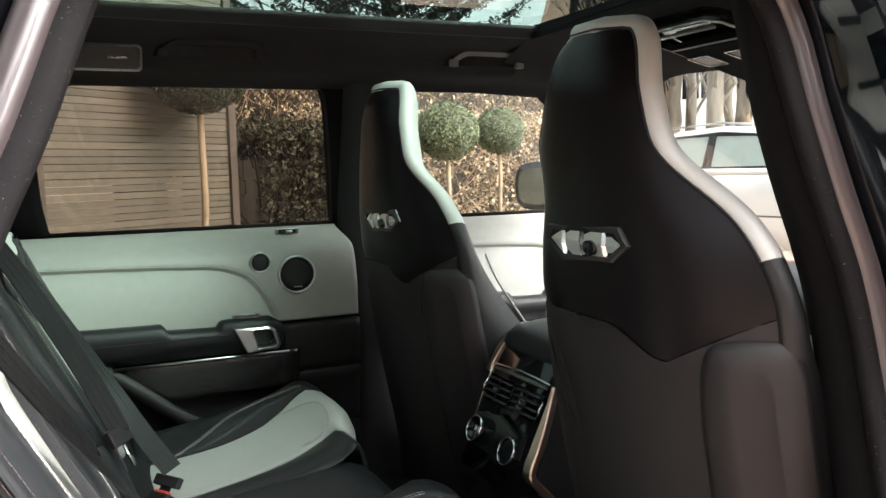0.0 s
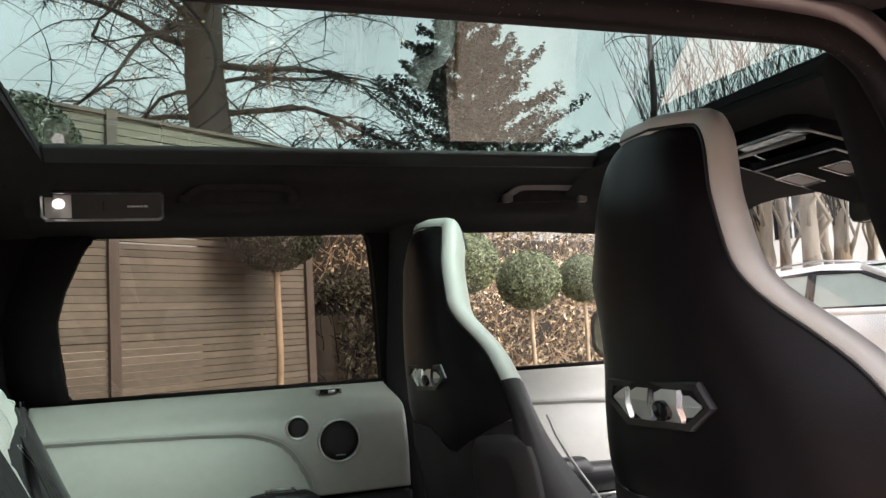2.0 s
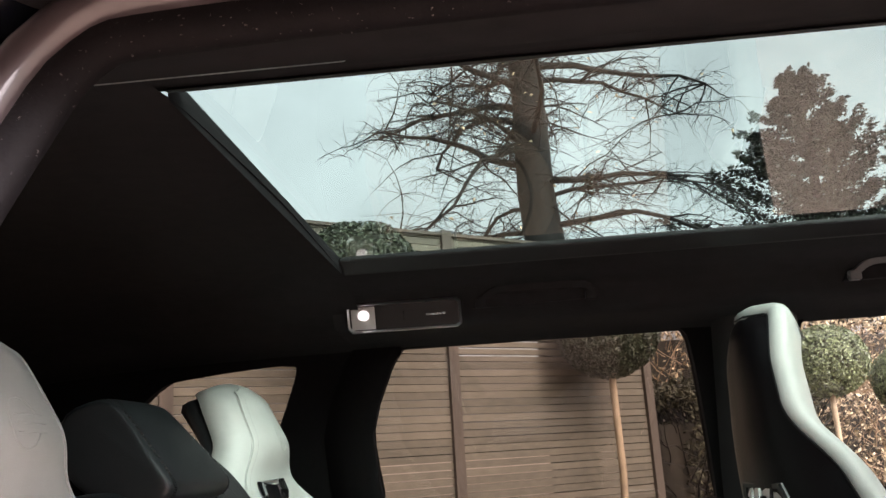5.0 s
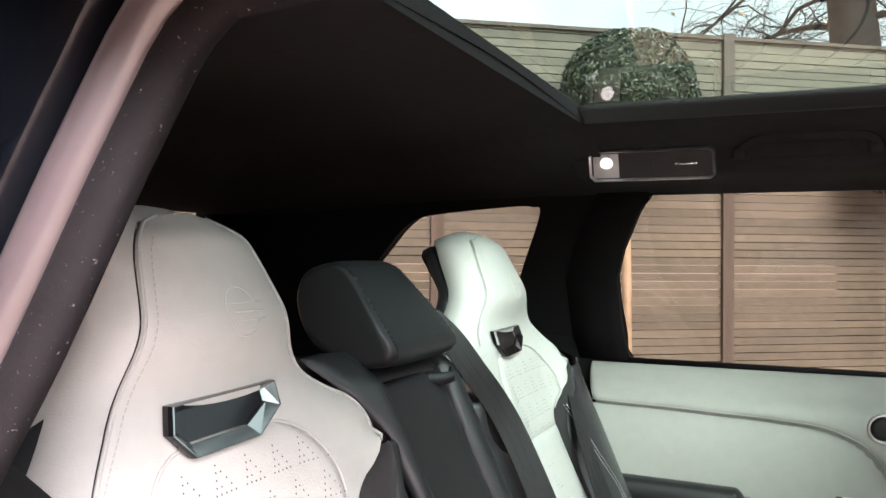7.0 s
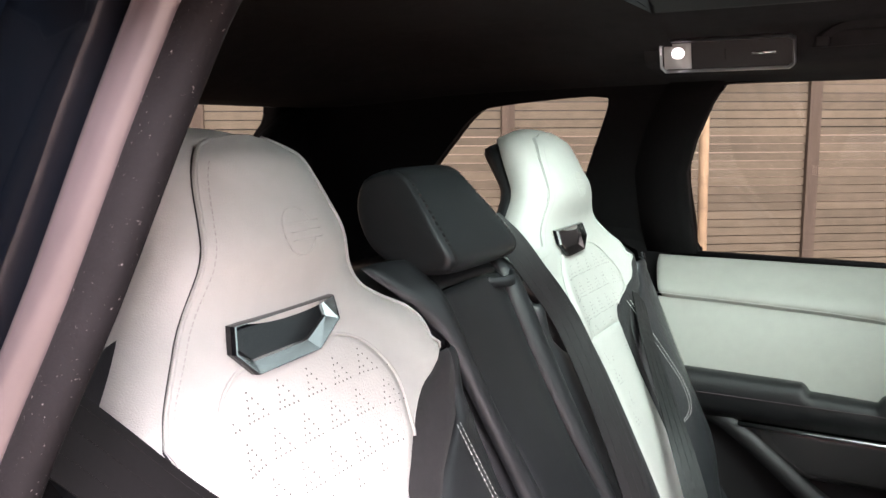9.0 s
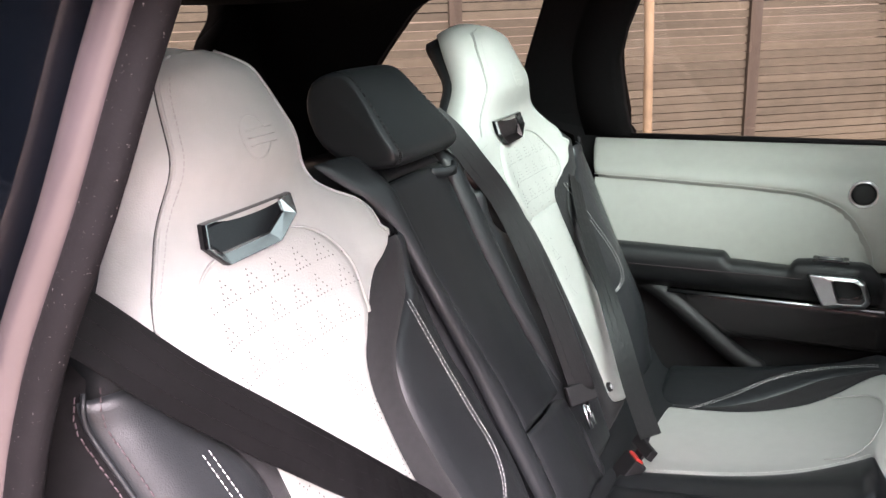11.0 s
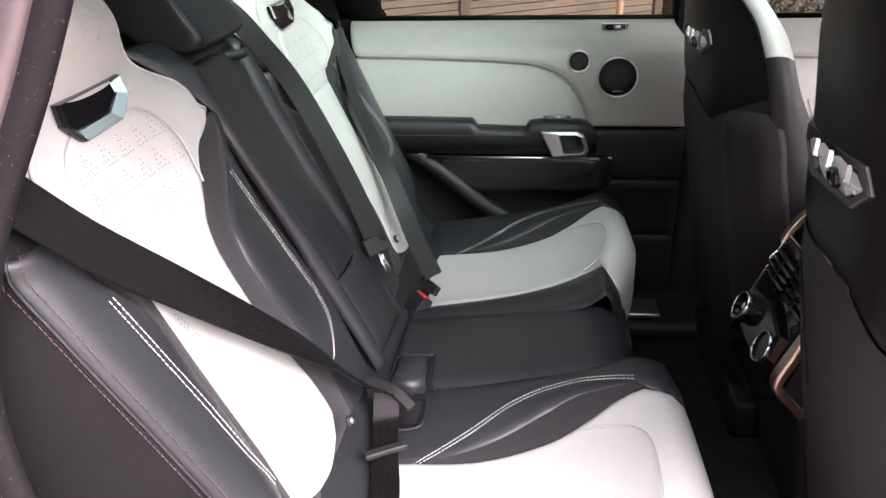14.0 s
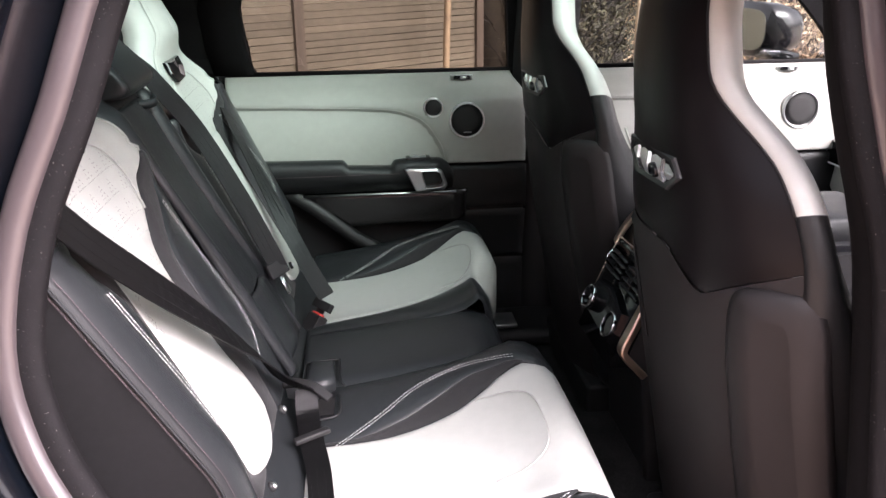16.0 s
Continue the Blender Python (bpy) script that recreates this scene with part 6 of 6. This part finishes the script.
# ---- trees, hedges and neighbours ----
# the first two crowns take the leaf colour that carries their shade
topiary(0.29, 4.50, 2.08, 0.335, "clipped ball tree, its leaves coloured as shade, on a pale stem before the slat fence", 3, 3200, leaves=SHADELEAF)
topiary(-1.14, 3.40, 2.30, 0.355, "clipped ball tree on a bare stem close to the slat fence", 4, 3000, leaves=SHADELEAF)
topiary(2.93, 6.20, 1.74, 0.315, "clipped ball tree on a slim stem before a brown hedge", 5)
topiary(3.96, 7.00, 1.78, 0.285, "smaller clipped ball tree on a slim stem before a brown hedge", 6)
topiary(2.05, 5.60, 1.88, 0.30, "clipped ball tree beside the end of the dark hedge", 7)


def twig(bm, p, d, length, radius, rnd, droop=0.0, steps=3, n=3, wob=0.25):
    """A bent shoot; returns its points."""
    pts = [Vector(p)]
    d = Vector(d).normalized()
    for k in range(steps):
        d = (d + Vector((rnd.uniform(-wob, wob), rnd.uniform(-wob, wob), rnd.uniform(-wob, wob) - droop))).normalized()
        pts.append(pts[-1] + d * length / steps)
    tube(pts, [radius * (1 - 0.75 * k / steps) for k in range(steps + 1)], n, bm, False)
    return pts


def hedge(name, a, b, depth, height, base, count, size, mat, label, seed, twigs=900, category="hedge", twigmat=None):
    """A ragged hedge between two points on the ground: leaves over an uneven block, with twigs."""
    rnd = random.Random(seed)
    a, b = Vector(a), Vector(b)
    along_, out = (b - a), Vector((-(b - a).y, (b - a).x, 0)).normalized()
    h = thing(name, label, category, at=(*((a + b) / 2).xy, 0))
    bm, bt = bmesh.new(), bmesh.new()
    for _ in range(count):
        f, t = rnd.random(), rnd.random()
        top = height + 0.12 * noise.noise(Vector((f * 9, seed, 0))) + 0.15 * rnd.random() ** 3
        z = base + (top - base) * rnd.random() ** 0.8
        side = (rnd.choice((-1, 1)) * (0.5 - 0.25 * rnd.random() ** 2)) * depth * (1 + 0.3 * noise.noise(Vector((f * 12, z * 3, seed))))
        if rnd.random() < 0.25:
            z, side = top - 0.1 * rnd.random(), rnd.uniform(-0.5, 0.5) * depth
        leaf(bm, a + along_ * f + out * side + Vector((0, 0, z)), Vector((rnd.gauss(0, 1), rnd.gauss(0, 1), rnd.gauss(0, 1) + 0.4)).normalized(), size * rnd.uniform(0.5, 1.4), rnd)
    for _ in range(twigs):
        f = rnd.random()
        p = a + along_ * f + out * rnd.uniform(-0.5, 0.5) * depth + Vector((0, 0, base + (height - base) * rnd.random() * 0.9))
        twig(bt, p, (rnd.gauss(0, 0.7), rnd.gauss(0, 0.7), 0.7), rnd.uniform(0.25, 0.7), rnd.uniform(0.003, 0.008), rnd)
    tagged(part("leaf_mass", bm, mat, h, "", False), kind="stuff")
    tagged(part("twig_mass", bt, twigmat or TWIG, h, "", False), kind="stuff")
    # solid dark block, added as the shade between leaves and twigs
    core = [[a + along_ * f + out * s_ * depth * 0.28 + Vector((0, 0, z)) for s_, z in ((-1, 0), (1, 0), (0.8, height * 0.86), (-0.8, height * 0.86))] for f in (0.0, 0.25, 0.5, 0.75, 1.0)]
    part("shade_core", loft(core), HEDGECORE, h)
    return h


# the core's dark colour paints in the hedge's inner shade
HEDGECORE = material("hedge core with shade in its colour", (0.030, 0.023, 0.016), 0.95, grain=0.5, scale=25, bump=1.0, bscale=30)
DRYTWIG = material("straw coloured shoots", (0.36, 0.25, 0.165), 0.85, grain=0.3, scale=10, spread=0.4)
hedge("hedge", (0.72, 5.55, 0), (2.15, 6.75, 0), 0.7, 1.72, 0.0, 15000, 0.026, DARKLEAF, "dark tangled ivy hedge at the end of the slat fence", 11, 1500)
hedge("hedge", (1.9, 7.6, 0), (8.2, 10.2, 0), 1.1, 2.0, 0.0, 26000, 0.026, DRYLEAF, "brown winter beech hedge behind the ball trees", 12, 6000, twigmat=DRYTWIG)
hedge("thicket", (1.2, 10.6, 0), (10.5, 13.5, 0), 2.4, 3.1, 0.0, 16000, 0.036, DRYLEAF, "tall thicket of bare brown shrubs", 13, 7000, "shrubs", DRYTWIG)

bf = thing("board_fence", "low weathered close-board fence behind the hedge", "fence", at=(1.6, 7.6, 0))
p0, d0 = Vector((0.9, 7.3, 0)), Vector((0.82, 0.572, 0))
for i in range(16):
    p = p0 + d0 * 0.16 * i
    rounded(part("board", loft([[p + d0 * u + Vector((0.4 * v, -0.6 * v, z)) for u, v in ((0, 0), (0.145, 0), (0.145, 0.03), (0, 0.03))] for z in (0.0, 1.80 + random.uniform(-0.01, 0.01))]), POST, bf), 0.004)


def bare_tree(x, y, height, radius, label, seed, limbs, reach, low, lean=(0, 0), droop=0.06, leaves=0, upright=0.25, fine=1.0):
    """A winter tree: tapered trunk, limbs, boughs and fine twigs."""
    rnd = random.Random(seed)
    t = thing("tree", label, "tree", "bare trees", at=(x, y, 0))
    pts = [Vector((x + lean[0] * k + rnd.uniform(-0.05, 0.05), y + lean[1] * k + rnd.uniform(-0.05, 0.05), height * k)) for k in np.linspace(0, 1, 12)]
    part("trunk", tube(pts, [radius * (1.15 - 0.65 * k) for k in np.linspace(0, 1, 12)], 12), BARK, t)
    bl, bt, lv = bmesh.new(), bmesh.new(), bmesh.new()
    for i in range(limbs):
        k = low + (1 - low) * (i + rnd.random()) / limbs
        p = pts[min(int(k * 11), 10)].lerp(pts[min(int(k * 11) + 1, 11)], k * 11 % 1)
        az = rnd.uniform(0, math.tau)
        L = reach * (1.15 - 0.6 * k) * rnd.uniform(0.6, 1.1)
        limb = twig(bl, p, (math.cos(az), math.sin(az), rnd.uniform(0.0, 0.8) * upright * 2), L, radius * 0.20 * rnd.uniform(0.5, 1.0), rnd, droop * 0.6, 7, 6, 0.28)
        for j in range(int(12 * fine)):
            q = limb[rnd.randrange(1, len(limb))]
            bough = twig(bl, q, (rnd.gauss(0, 1), rnd.gauss(0, 1), rnd.uniform(-0.4, 0.8)), L * rnd.uniform(0.2, 0.45), radius * 0.05, rnd, droop, 5, 4, 0.3)
            for m in range(int(9 * fine)):
                w = twig(bt, bough[rnd.randrange(1, len(bough))], (rnd.gauss(0, 1), rnd.gauss(0, 1), rnd.uniform(-0.7, 0.6)), L * rnd.uniform(0.07, 0.24), radius * 0.014, rnd, droop * 1.5, 3, 3, 0.35)
                if leaves and rnd.random() < leaves:
                    leaf(lv, w[-1], Vector((rnd.gauss(0, 1), rnd.gauss(0, 1), 1)).normalized(), 0.05, rnd)
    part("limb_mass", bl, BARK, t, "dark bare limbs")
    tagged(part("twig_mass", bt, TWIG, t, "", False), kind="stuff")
    if leaves:
        tagged(part("dry_leaf_mass", lv, DRYLEAF, t, "", False), kind="stuff")
    else:
        lv.free()
    return t


bare_tree(0.55, 12.0, 12.0, 0.36, "big bare tree with a dark trunk and drooping twigs", 21, 46, 4.4, 0.30, (-0.5, 0), 0.09, 0.03, 0.25, 1.6)
bare_tree(8.6, 12.6, 7.5, 0.10, "small bare tree with crooked dark branches", 22, 9, 2.0, 0.45, (0.3, 0), 0.0, 0.0, 0.5, 0.6)

fir = thing("fir_tree", "dark dense conifer standing behind the garden", "tree", at=(7.6, 19.5, 0))
rnd = random.Random(31)
part("trunk", tube([(7.6, 19.5, 0), (7.65, 19.5, 5), (7.6, 19.5, 10.4)], [0.3, 0.2, 0.04], 8), BARK, fir)
bm, bb = bmesh.new(), bmesh.new()
for i in range(230):
    k = (int(rnd.random() ** 0.9 * 15) + rnd.uniform(-0.12, 0.12)) / 15
    z = 2.0 + 8.6 * k
    r = 5.6 * max(0, 1 - k) ** 1.05 * rnd.uniform(0.5, 1.15) + 0.25
    az = rnd.uniform(0, math.tau)
    pts = twig(bb, (7.6, 19.5, z), (math.cos(az), math.sin(az), 0.35), r, 0.03, rnd, -0.06, 4, 3, 0.1)
    for m in range(150):
        f = rnd.random() ** 0.6 * 3.999
        spread = 0.05 + 0.05 * r * (1 - f / 4)
        q = pts[int(f)].lerp(pts[int(f) + 1], f % 1) + Vector((rnd.gauss(0, spread), rnd.gauss(0, spread), rnd.gauss(0, 0.06)))
        leaf(bm, q, Vector((rnd.gauss(0, 0.6), rnd.gauss(0, 0.6), 1)).normalized(), rnd.uniform(0.05, 0.11), rnd)
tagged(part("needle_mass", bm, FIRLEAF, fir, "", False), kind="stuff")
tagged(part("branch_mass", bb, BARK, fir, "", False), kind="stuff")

# upright shoots of a pollarded row
rnd = random.Random(41)
pol = thing("pollard_row", "row of pollarded trees with upright bare shoots", "trees", at=(10.5, 10.5, 0))
bl, bt = bmesh.new(), bmesh.new()
for i in range(6):
    base = Vector((9.3 + 0.75 * i + rnd.uniform(-0.3, 0.3), 12.2 - 1.05 * i, 0))
    tr = part("trunk", tube([base, base + Vector((0.05, 0, 2.0)), base + Vector((0.0, 0.05, 3.4))], [0.16, 0.13, 0.11], 8), STEM, pol)
    for j in range(58):
        p = base + Vector((rnd.uniform(-0.15, 0.15), rnd.uniform(-0.15, 0.15), rnd.uniform(2.6, 3.5)))
        w = twig(bl, p, (rnd.gauss(0, 0.22), rnd.gauss(0, 0.22), 1.0), rnd.uniform(2.2, 4.2), 0.014, rnd, 0, 5, 3, 0.06)
        for m in range(4):
            twig(bt, w[rnd.randrange(2, 6)], (rnd.gauss(0, 0.4), rnd.gauss(0, 0.4), 1.0), rnd.uniform(0.5, 1.2), 0.009, rnd, 0, 3, 3, 0.1)
tagged(part("shoot_mass", bl, TWIG, pol, "", False), kind="stuff")
tagged(part("twig_mass", bt, TWIG, pol, "", False), kind="stuff")

TRUNK = material("lichened pale bark", (0.25, 0.21, 0.165), 0.9, grain=0.5, scale=8, bump=0.8, bscale=25, stretch=(1, 1, 0.3))
# tall pale trunks and the white house behind the parked cars
rnd = random.Random(43)
for az, D, r in ((39.7, 16.5, 0.09), (40.6, 15.5, 0.11), (41.7, 16.5, 0.11), (43.1, 15.2, 0.16), (44.0, 17.0, 0.10), (44.9, 16.0, 0.12), (46.6, 17.5, 0.10)):
    x, y = -0.55 + D * math.sin(radians(az)), -1.2 + D * math.cos(radians(az))
    t = thing("tree", "tall pale barked tree trunk with lopped stubs", "tree", "tall trunks", at=(x, y, 0))
    pts = [(x + rnd.uniform(-0.04, 0.04), y + rnd.uniform(-0.04, 0.04), z) for z in np.linspace(0, 4.6, 14)]
    part("trunk", tube(pts, [r * (1.1 - 0.3 * k / 13) * rnd.uniform(0.93, 1.07) for k in range(14)], 10), TRUNK, t)
    for j in range(3):
        z = rnd.uniform(1.8, 3.2)
        part("branch_stub", tube([(x, y, z), (x + rnd.uniform(-0.5, 0.5), y - 0.2, z + 0.5), (x + rnd.uniform(-0.7, 0.7), y - 0.3, z + 1.4)], [r * 0.35, r * 0.28, r * 0.1], 6), TRUNK, t)

RENDER_WALL = material("white house render", (0.72, 0.72, 0.70), 0.85, grain=0.08, scale=4, bump=0.2, bscale=60)
TILE = material("brown roof tiles", (0.16, 0.09, 0.065), 0.85, grain=0.3, scale=8, bump=0.5, bscale=30)
hs = thing("house", "white rendered house behind the trees", "house", at=(19, 19, 0))
hd, hn = Vector((0.74, -0.67, 0)), Vector((-0.67, -0.74, 0))
ho = Vector((14.5, 22.5, 0))
hp = lambda u, v, z: ho + hd * u + hn * v + Vector((0, 0, z))
part("wall", loft([[hp(u, v, z) for u, v in ((0, 0), (12, 0), (12, -6), (0, -6))] for z in (0, 5.4)]), RENDER_WALL, hs, "", False)
part("roof", loft([[hp(u, 0.5, 5.3), hp(u, -3, 8.2), hp(u, -6.5, 5.3), hp(u, -6.5, 5.1), hp(u, 0.5, 5.1)] for u in (-0.4, 12.4)]), TILE, hs, "", False)
for u in (1.2, 4.2, 7.2, 10.0):
    for z in (1.0, 3.4):
        w = part("window", loft([[hp(u + a, d, z + b) for a, b in ((0, 0), (1.2, 0), (1.2, 1.3), (0, 1.3))] for d in (-0.05, 0.03)]), GLOSS, hs, "dark glazed window", False)
        for a in (0.0, 0.57, 1.14):
            part("window_frame", loft([[hp(u + a + q, d, z + b) for q, b in ((0, 0), (0.06, 0), (0.06, 1.3), (0, 1.3))] for d in (0.03, 0.07)]), WHITEPAINT, w, "", False)


# brick house on the near side of the drive
BRICK = material("red-brown brick", (0.26, 0.135, 0.10), 0.85, grain=0.3, scale=14, bump=0.6, bscale=30)
bh = thing("brick_house", "two storey brown brick house along the drive", "house", at=(0, -14, 0))
part("wall", loft([[Vector((x, y, z)) for x, y in ((-10, -12.6), (9, -12.6), (9, -19), (-10, -19))] for z in (0, 5.4)]), BRICK, bh, "", False)
part("roof", loft([[Vector((x, -12.1, 5.2)), Vector((x, -15.8, 8.2)), Vector((x, -19.5, 5.2)), Vector((x, -19.5, 5.0)), Vector((x, -12.1, 5.0))] for x in (-10.4, 9.4)]), TILE, bh, "brown tiled roof", False)
for x in (-8.5, -5.2, -1.9, 1.4, 4.7, 7.0):
    for z in (1.0, 3.4):
        w = part("window", loft([[Vector((x + a, y, z + b)) for a, b in ((0, 0), (1.3, 0), (1.3, 1.3), (0, 1.3))] for y in (-12.65, -12.57)]), GLOSS, bh, "dark glazed window", False)
        for a in (0.0, 0.61, 1.22):
            part("window_frame", box(x + a, x + a + 0.08, -12.57, -12.53, z, z + 1.3), WHITEPAINT, w, "white frame bar", False)


def parked_car(origin, heading, label, lift=0.0):
    """A white estate-like car: body, glasshouse, windows, wheels, mirrors."""
    o = Vector(origin)
    f = Vector((math.cos(heading), math.sin(heading), 0))
    l = Vector((-f.y, f.x, 0))
    P = lambda a, b, z: o + f * (a if a > 0 else a * 0.70) + l * b + Vector((0, 0, z + lift * step01(z, 0.35, 0.9)))
    c = thing("parked_car", label, "car", "parked cars", at=o)
    prof = [(-2.25, 0.45, 0.78), (-2.30, 0.75, 0.84), (-2.22, 1.05, 0.86), (-1.2, 1.08, 0.90), (0.6, 1.06, 0.90), (1.0, 1.04, 0.90), (1.7, 0.98, 0.86), (2.15, 0.86, 0.78), (2.3, 0.6, 0.70), (2.28, 0.40, 0.70)]
    rings = []
    for a, top, w in prof:
        rings.append([P(a, -w * 0.93, 0.30), P(a, -w, 0.55), P(a, -w, min(0.80, top - 0.05)), P(a, -w * 0.93, top - 0.01), P(a, -w * 0.5, top + 0.02), P(a, w * 0.5, top + 0.02), P(a, w * 0.93, top - 0.01), P(a, w, min(0.80, top - 0.05)), P(a, w, 0.55), P(a, w * 0.93, 0.30)])
    part("body", loft(rings), WHITEPAINT, c, "white painted body")
    cab = [(-2.10, 1.06, 0.78), (-1.85, 1.42, 0.70), (-1.3, 1.56, 0.66), (-0.4, 1.60, 0.66), (0.25, 1.56, 0.67), (0.75, 1.34, 0.72), (1.15, 1.05, 0.80)]
    part("roof", loft([[P(a, -w, z - 0.07), P(a, -w * 0.9, z), P(a, 0, z + 0.025), P(a, w * 0.9, z), P(a, w, z - 0.07)] for a, z, w in cab[1:5]], False), WHITEPAINT, c, "white roof")
    part("cabin", loft([[P(a, -0.76, 1.0), P(a, -w + 0.05, z - 0.06), P(a, w - 0.05, z - 0.06), P(a, 0.76, 1.0)] for a, z, w in cab]), INTERIOR, c, "grey interior behind the windows", False)
    part("windscreen", loft([[P(a, -w + 0.03, z - 0.035), P(a, 0, z - 0.01), P(a, w - 0.03, z - 0.035)] for a, z, w in ((0.27, 1.565, 0.66), (0.75, 1.36, 0.72), (1.14, 1.08, 0.79))], False), CARGLASS, c, "windscreen with a painted pale reflection", False)
    for k in (-1, 1):
        yz = lambda z: k * (0.835 - 0.30 * (z - 1.04))
        for nm, loop in (("front_window", [(-0.50, 1.075), (-0.46, 1.49), (0.20, 1.475), (0.52, 1.34), (0.86, 1.10), (0.80, 1.075)]), ("rear_window", [(-0.62, 1.075), (-0.58, 1.49), (-1.25, 1.475), (-1.62, 1.38), (-1.72, 1.20), (-1.68, 1.075)])):
            win = part(nm, loft([[P(a, yz(z) - k * d, z) for a, z in loop] for d in (0.0, 0.012)]), CARGLASS, c, "side window with a painted pale reflection", False)
            part("window_seal", tube([P(a, yz(z) + k * 0.004, z) for a, z in loop + loop[:1]], 0.018, 6), GLOSS, win, "black window frame")
        part("door_pillar", strip([P(-0.56, yz(1.07) + k * 0.004, 1.07), P(-0.52, yz(1.50) + k * 0.004, 1.50)], 0.10, 0.012, f), GLOSS, c, "black door pillar")
        part("roof_bar", tube([P(-1.5, k * 0.64, 1.60), P(-0.4, k * 0.64, 1.645), P(0.2, k * 0.65, 1.60)], 0.014, 6), SATIN, c, "slim roof bar")
        part("front_pillar", strip([P(1.10, k * 0.80, 1.06), P(0.62, k * 0.745, 1.37), P(0.22, k * 0.69, 1.545)], 0.07, 0.03, (0, 0, 1)), WHITEPAINT, c)
        part("shoulder_panel", strip([P(-2.1, k * 0.825, 1.03), P(-0.5, k * 0.845, 1.03), P(1.15, k * 0.83, 1.02)], 0.08, 0.03, (0, 0, 1)), WHITEPAINT, c)
        part("sill_line", strip([P(-1.5, k * 0.905, 0.62), P(1.2, k * 0.905, 0.60)], 0.02, 0.012, (0, 0, 1)), PLASTIC, c)
        part("wing_mirror", loft([[P(0.62 + dx, k * (0.94 + a), 1.08 + b) for a, b in ((-0.06, -0.05), (0.10, -0.05), (0.12, 0.05), (-0.04, 0.07))] for dx in (0, 0.12)]), WHITEPAINT, c)
        for pa in (-0.35, -1.35):
            part("door_handle", strip([P(pa - 0.09, k * 0.915, 0.90), P(pa + 0.09, k * 0.915, 0.90)], 0.025, 0.02, (0, 0, 1)), GLOSS, c)
        for a in (-1.45, 1.40):
            w = part("wheel", loft([[P(a + 0.34 * g * math.cos(t), k * (0.70 + d), 0.34 + 0.34 * g * math.sin(t)) for t in np.linspace(0, math.tau, 28, endpoint=False)] for g, d in ((0.9, 0), (1.0, 0.03), (1.0, 0.17), (0.9, 0.2))]), RUBBER, c, "black tyre")
            part("rim", loft([[P(a + 0.25 * g * math.cos(t), k * (0.80 + d), 0.34 + 0.25 * g * math.sin(t)) for t in np.linspace(0, math.tau, 24, endpoint=False)] for g, d in ((1.0, 0.1), (0.8, 0.08), (0.2, 0.11))]), SATIN, w, "metal wheel rim")
        part("headlight", loft([[P(2.05 + dx, k * (0.55 + a), 0.72 + b) for a, b in ((0, 0), (0.20, 0.02), (0.20, 0.11), (0.02, 0.09))] for dx in (0, 0.14)]), CHROME, c, "bright headlight", False)
    return c


# opaque pale base colour paints in the reflection on the car windows
CARGLASS = material("car glazing with painted reflection", (0.42, 0.50, 0.46), 0.06, grain=0.12, scale=3, coat=0.8)
INTERIOR = material("dim car interior", (0.05, 0.055, 0.055), 0.8, grain=0.2, scale=6)
parked_car((7.78, 6.76, 0), radians(-71), "white estate car parked across the yard", 0.22)
parked_car((11.2, 6.9, 0), radians(-68), "white car parked further along the yard", 0.15)

# irregular flagstones on the drive, beside and in front of the open doors
FLAG = material("pinkish flagstone", (0.50, 0.36, 0.28), 0.8, grain=0.18, scale=5, bump=0.4, bscale=40, rnd=0.16)
rnd = random.Random(77)
nx, ny, cell = 20, 14, 0.62
corner = {}
for i in range(nx + 1):
    for j in range(ny + 1):
        corner[i, j] = Vector((-6.0 + cell * (i + 0.5 * (j % 2)) + rnd.uniform(-0.13, 0.13), -9.3 + cell * j + rnd.uniform(-0.12, 0.12), 0))
for i in range(nx):
    for j in range(ny):
        q = [corner[i, j], corner[i + 1, j], corner[i + 1, j + 1], corner[i, j + 1]]
        mid = sum(q, Vector()) / 4
        h = 0.012 + rnd.uniform(-0.003, 0.003)
        part("flagstone", loft([[mid + (v - mid) * g + Vector((0, 0, z)) for v in q] for g, z in ((0.955, 0.001), (0.95, h), (0.93, h + 0.004))]), FLAG, ground, "", False)

# the wheels that carry the car
chassis = thing("undercarriage", "dark undercarriage with four wheels beneath the car", "undercarriage", at=(-0.1, 0, 0))
for wx in (-1.22, 1.02):
    part("axle", tube([Vector((wx, -0.62, 0.385)), Vector((wx, 0.62, 0.385))], 0.03, 10), PLASTIC, chassis, "dark steel axle")
    for wy in (-0.66, 0.66):
        k = 1 if wy > 0 else -1
        turn = lambda r, d: [Vector((wx + r * math.cos(a), wy + k * d, 0.385 + r * math.sin(a))) for a in np.linspace(0, math.tau, 36, endpoint=False)]
        wh = part("wheel", loft([turn(0.27, -0.10), turn(0.35, -0.12), turn(0.384, -0.10), turn(0.385, 0.06), turn(0.35, 0.085), turn(0.27, 0.075)]), RUBBER, chassis, "black tyre")
        part("rim", loft([turn(0.27, 0.070), turn(0.25, 0.050), turn(0.06, 0.072)]), SATIN, wh, "metal wheel rim")
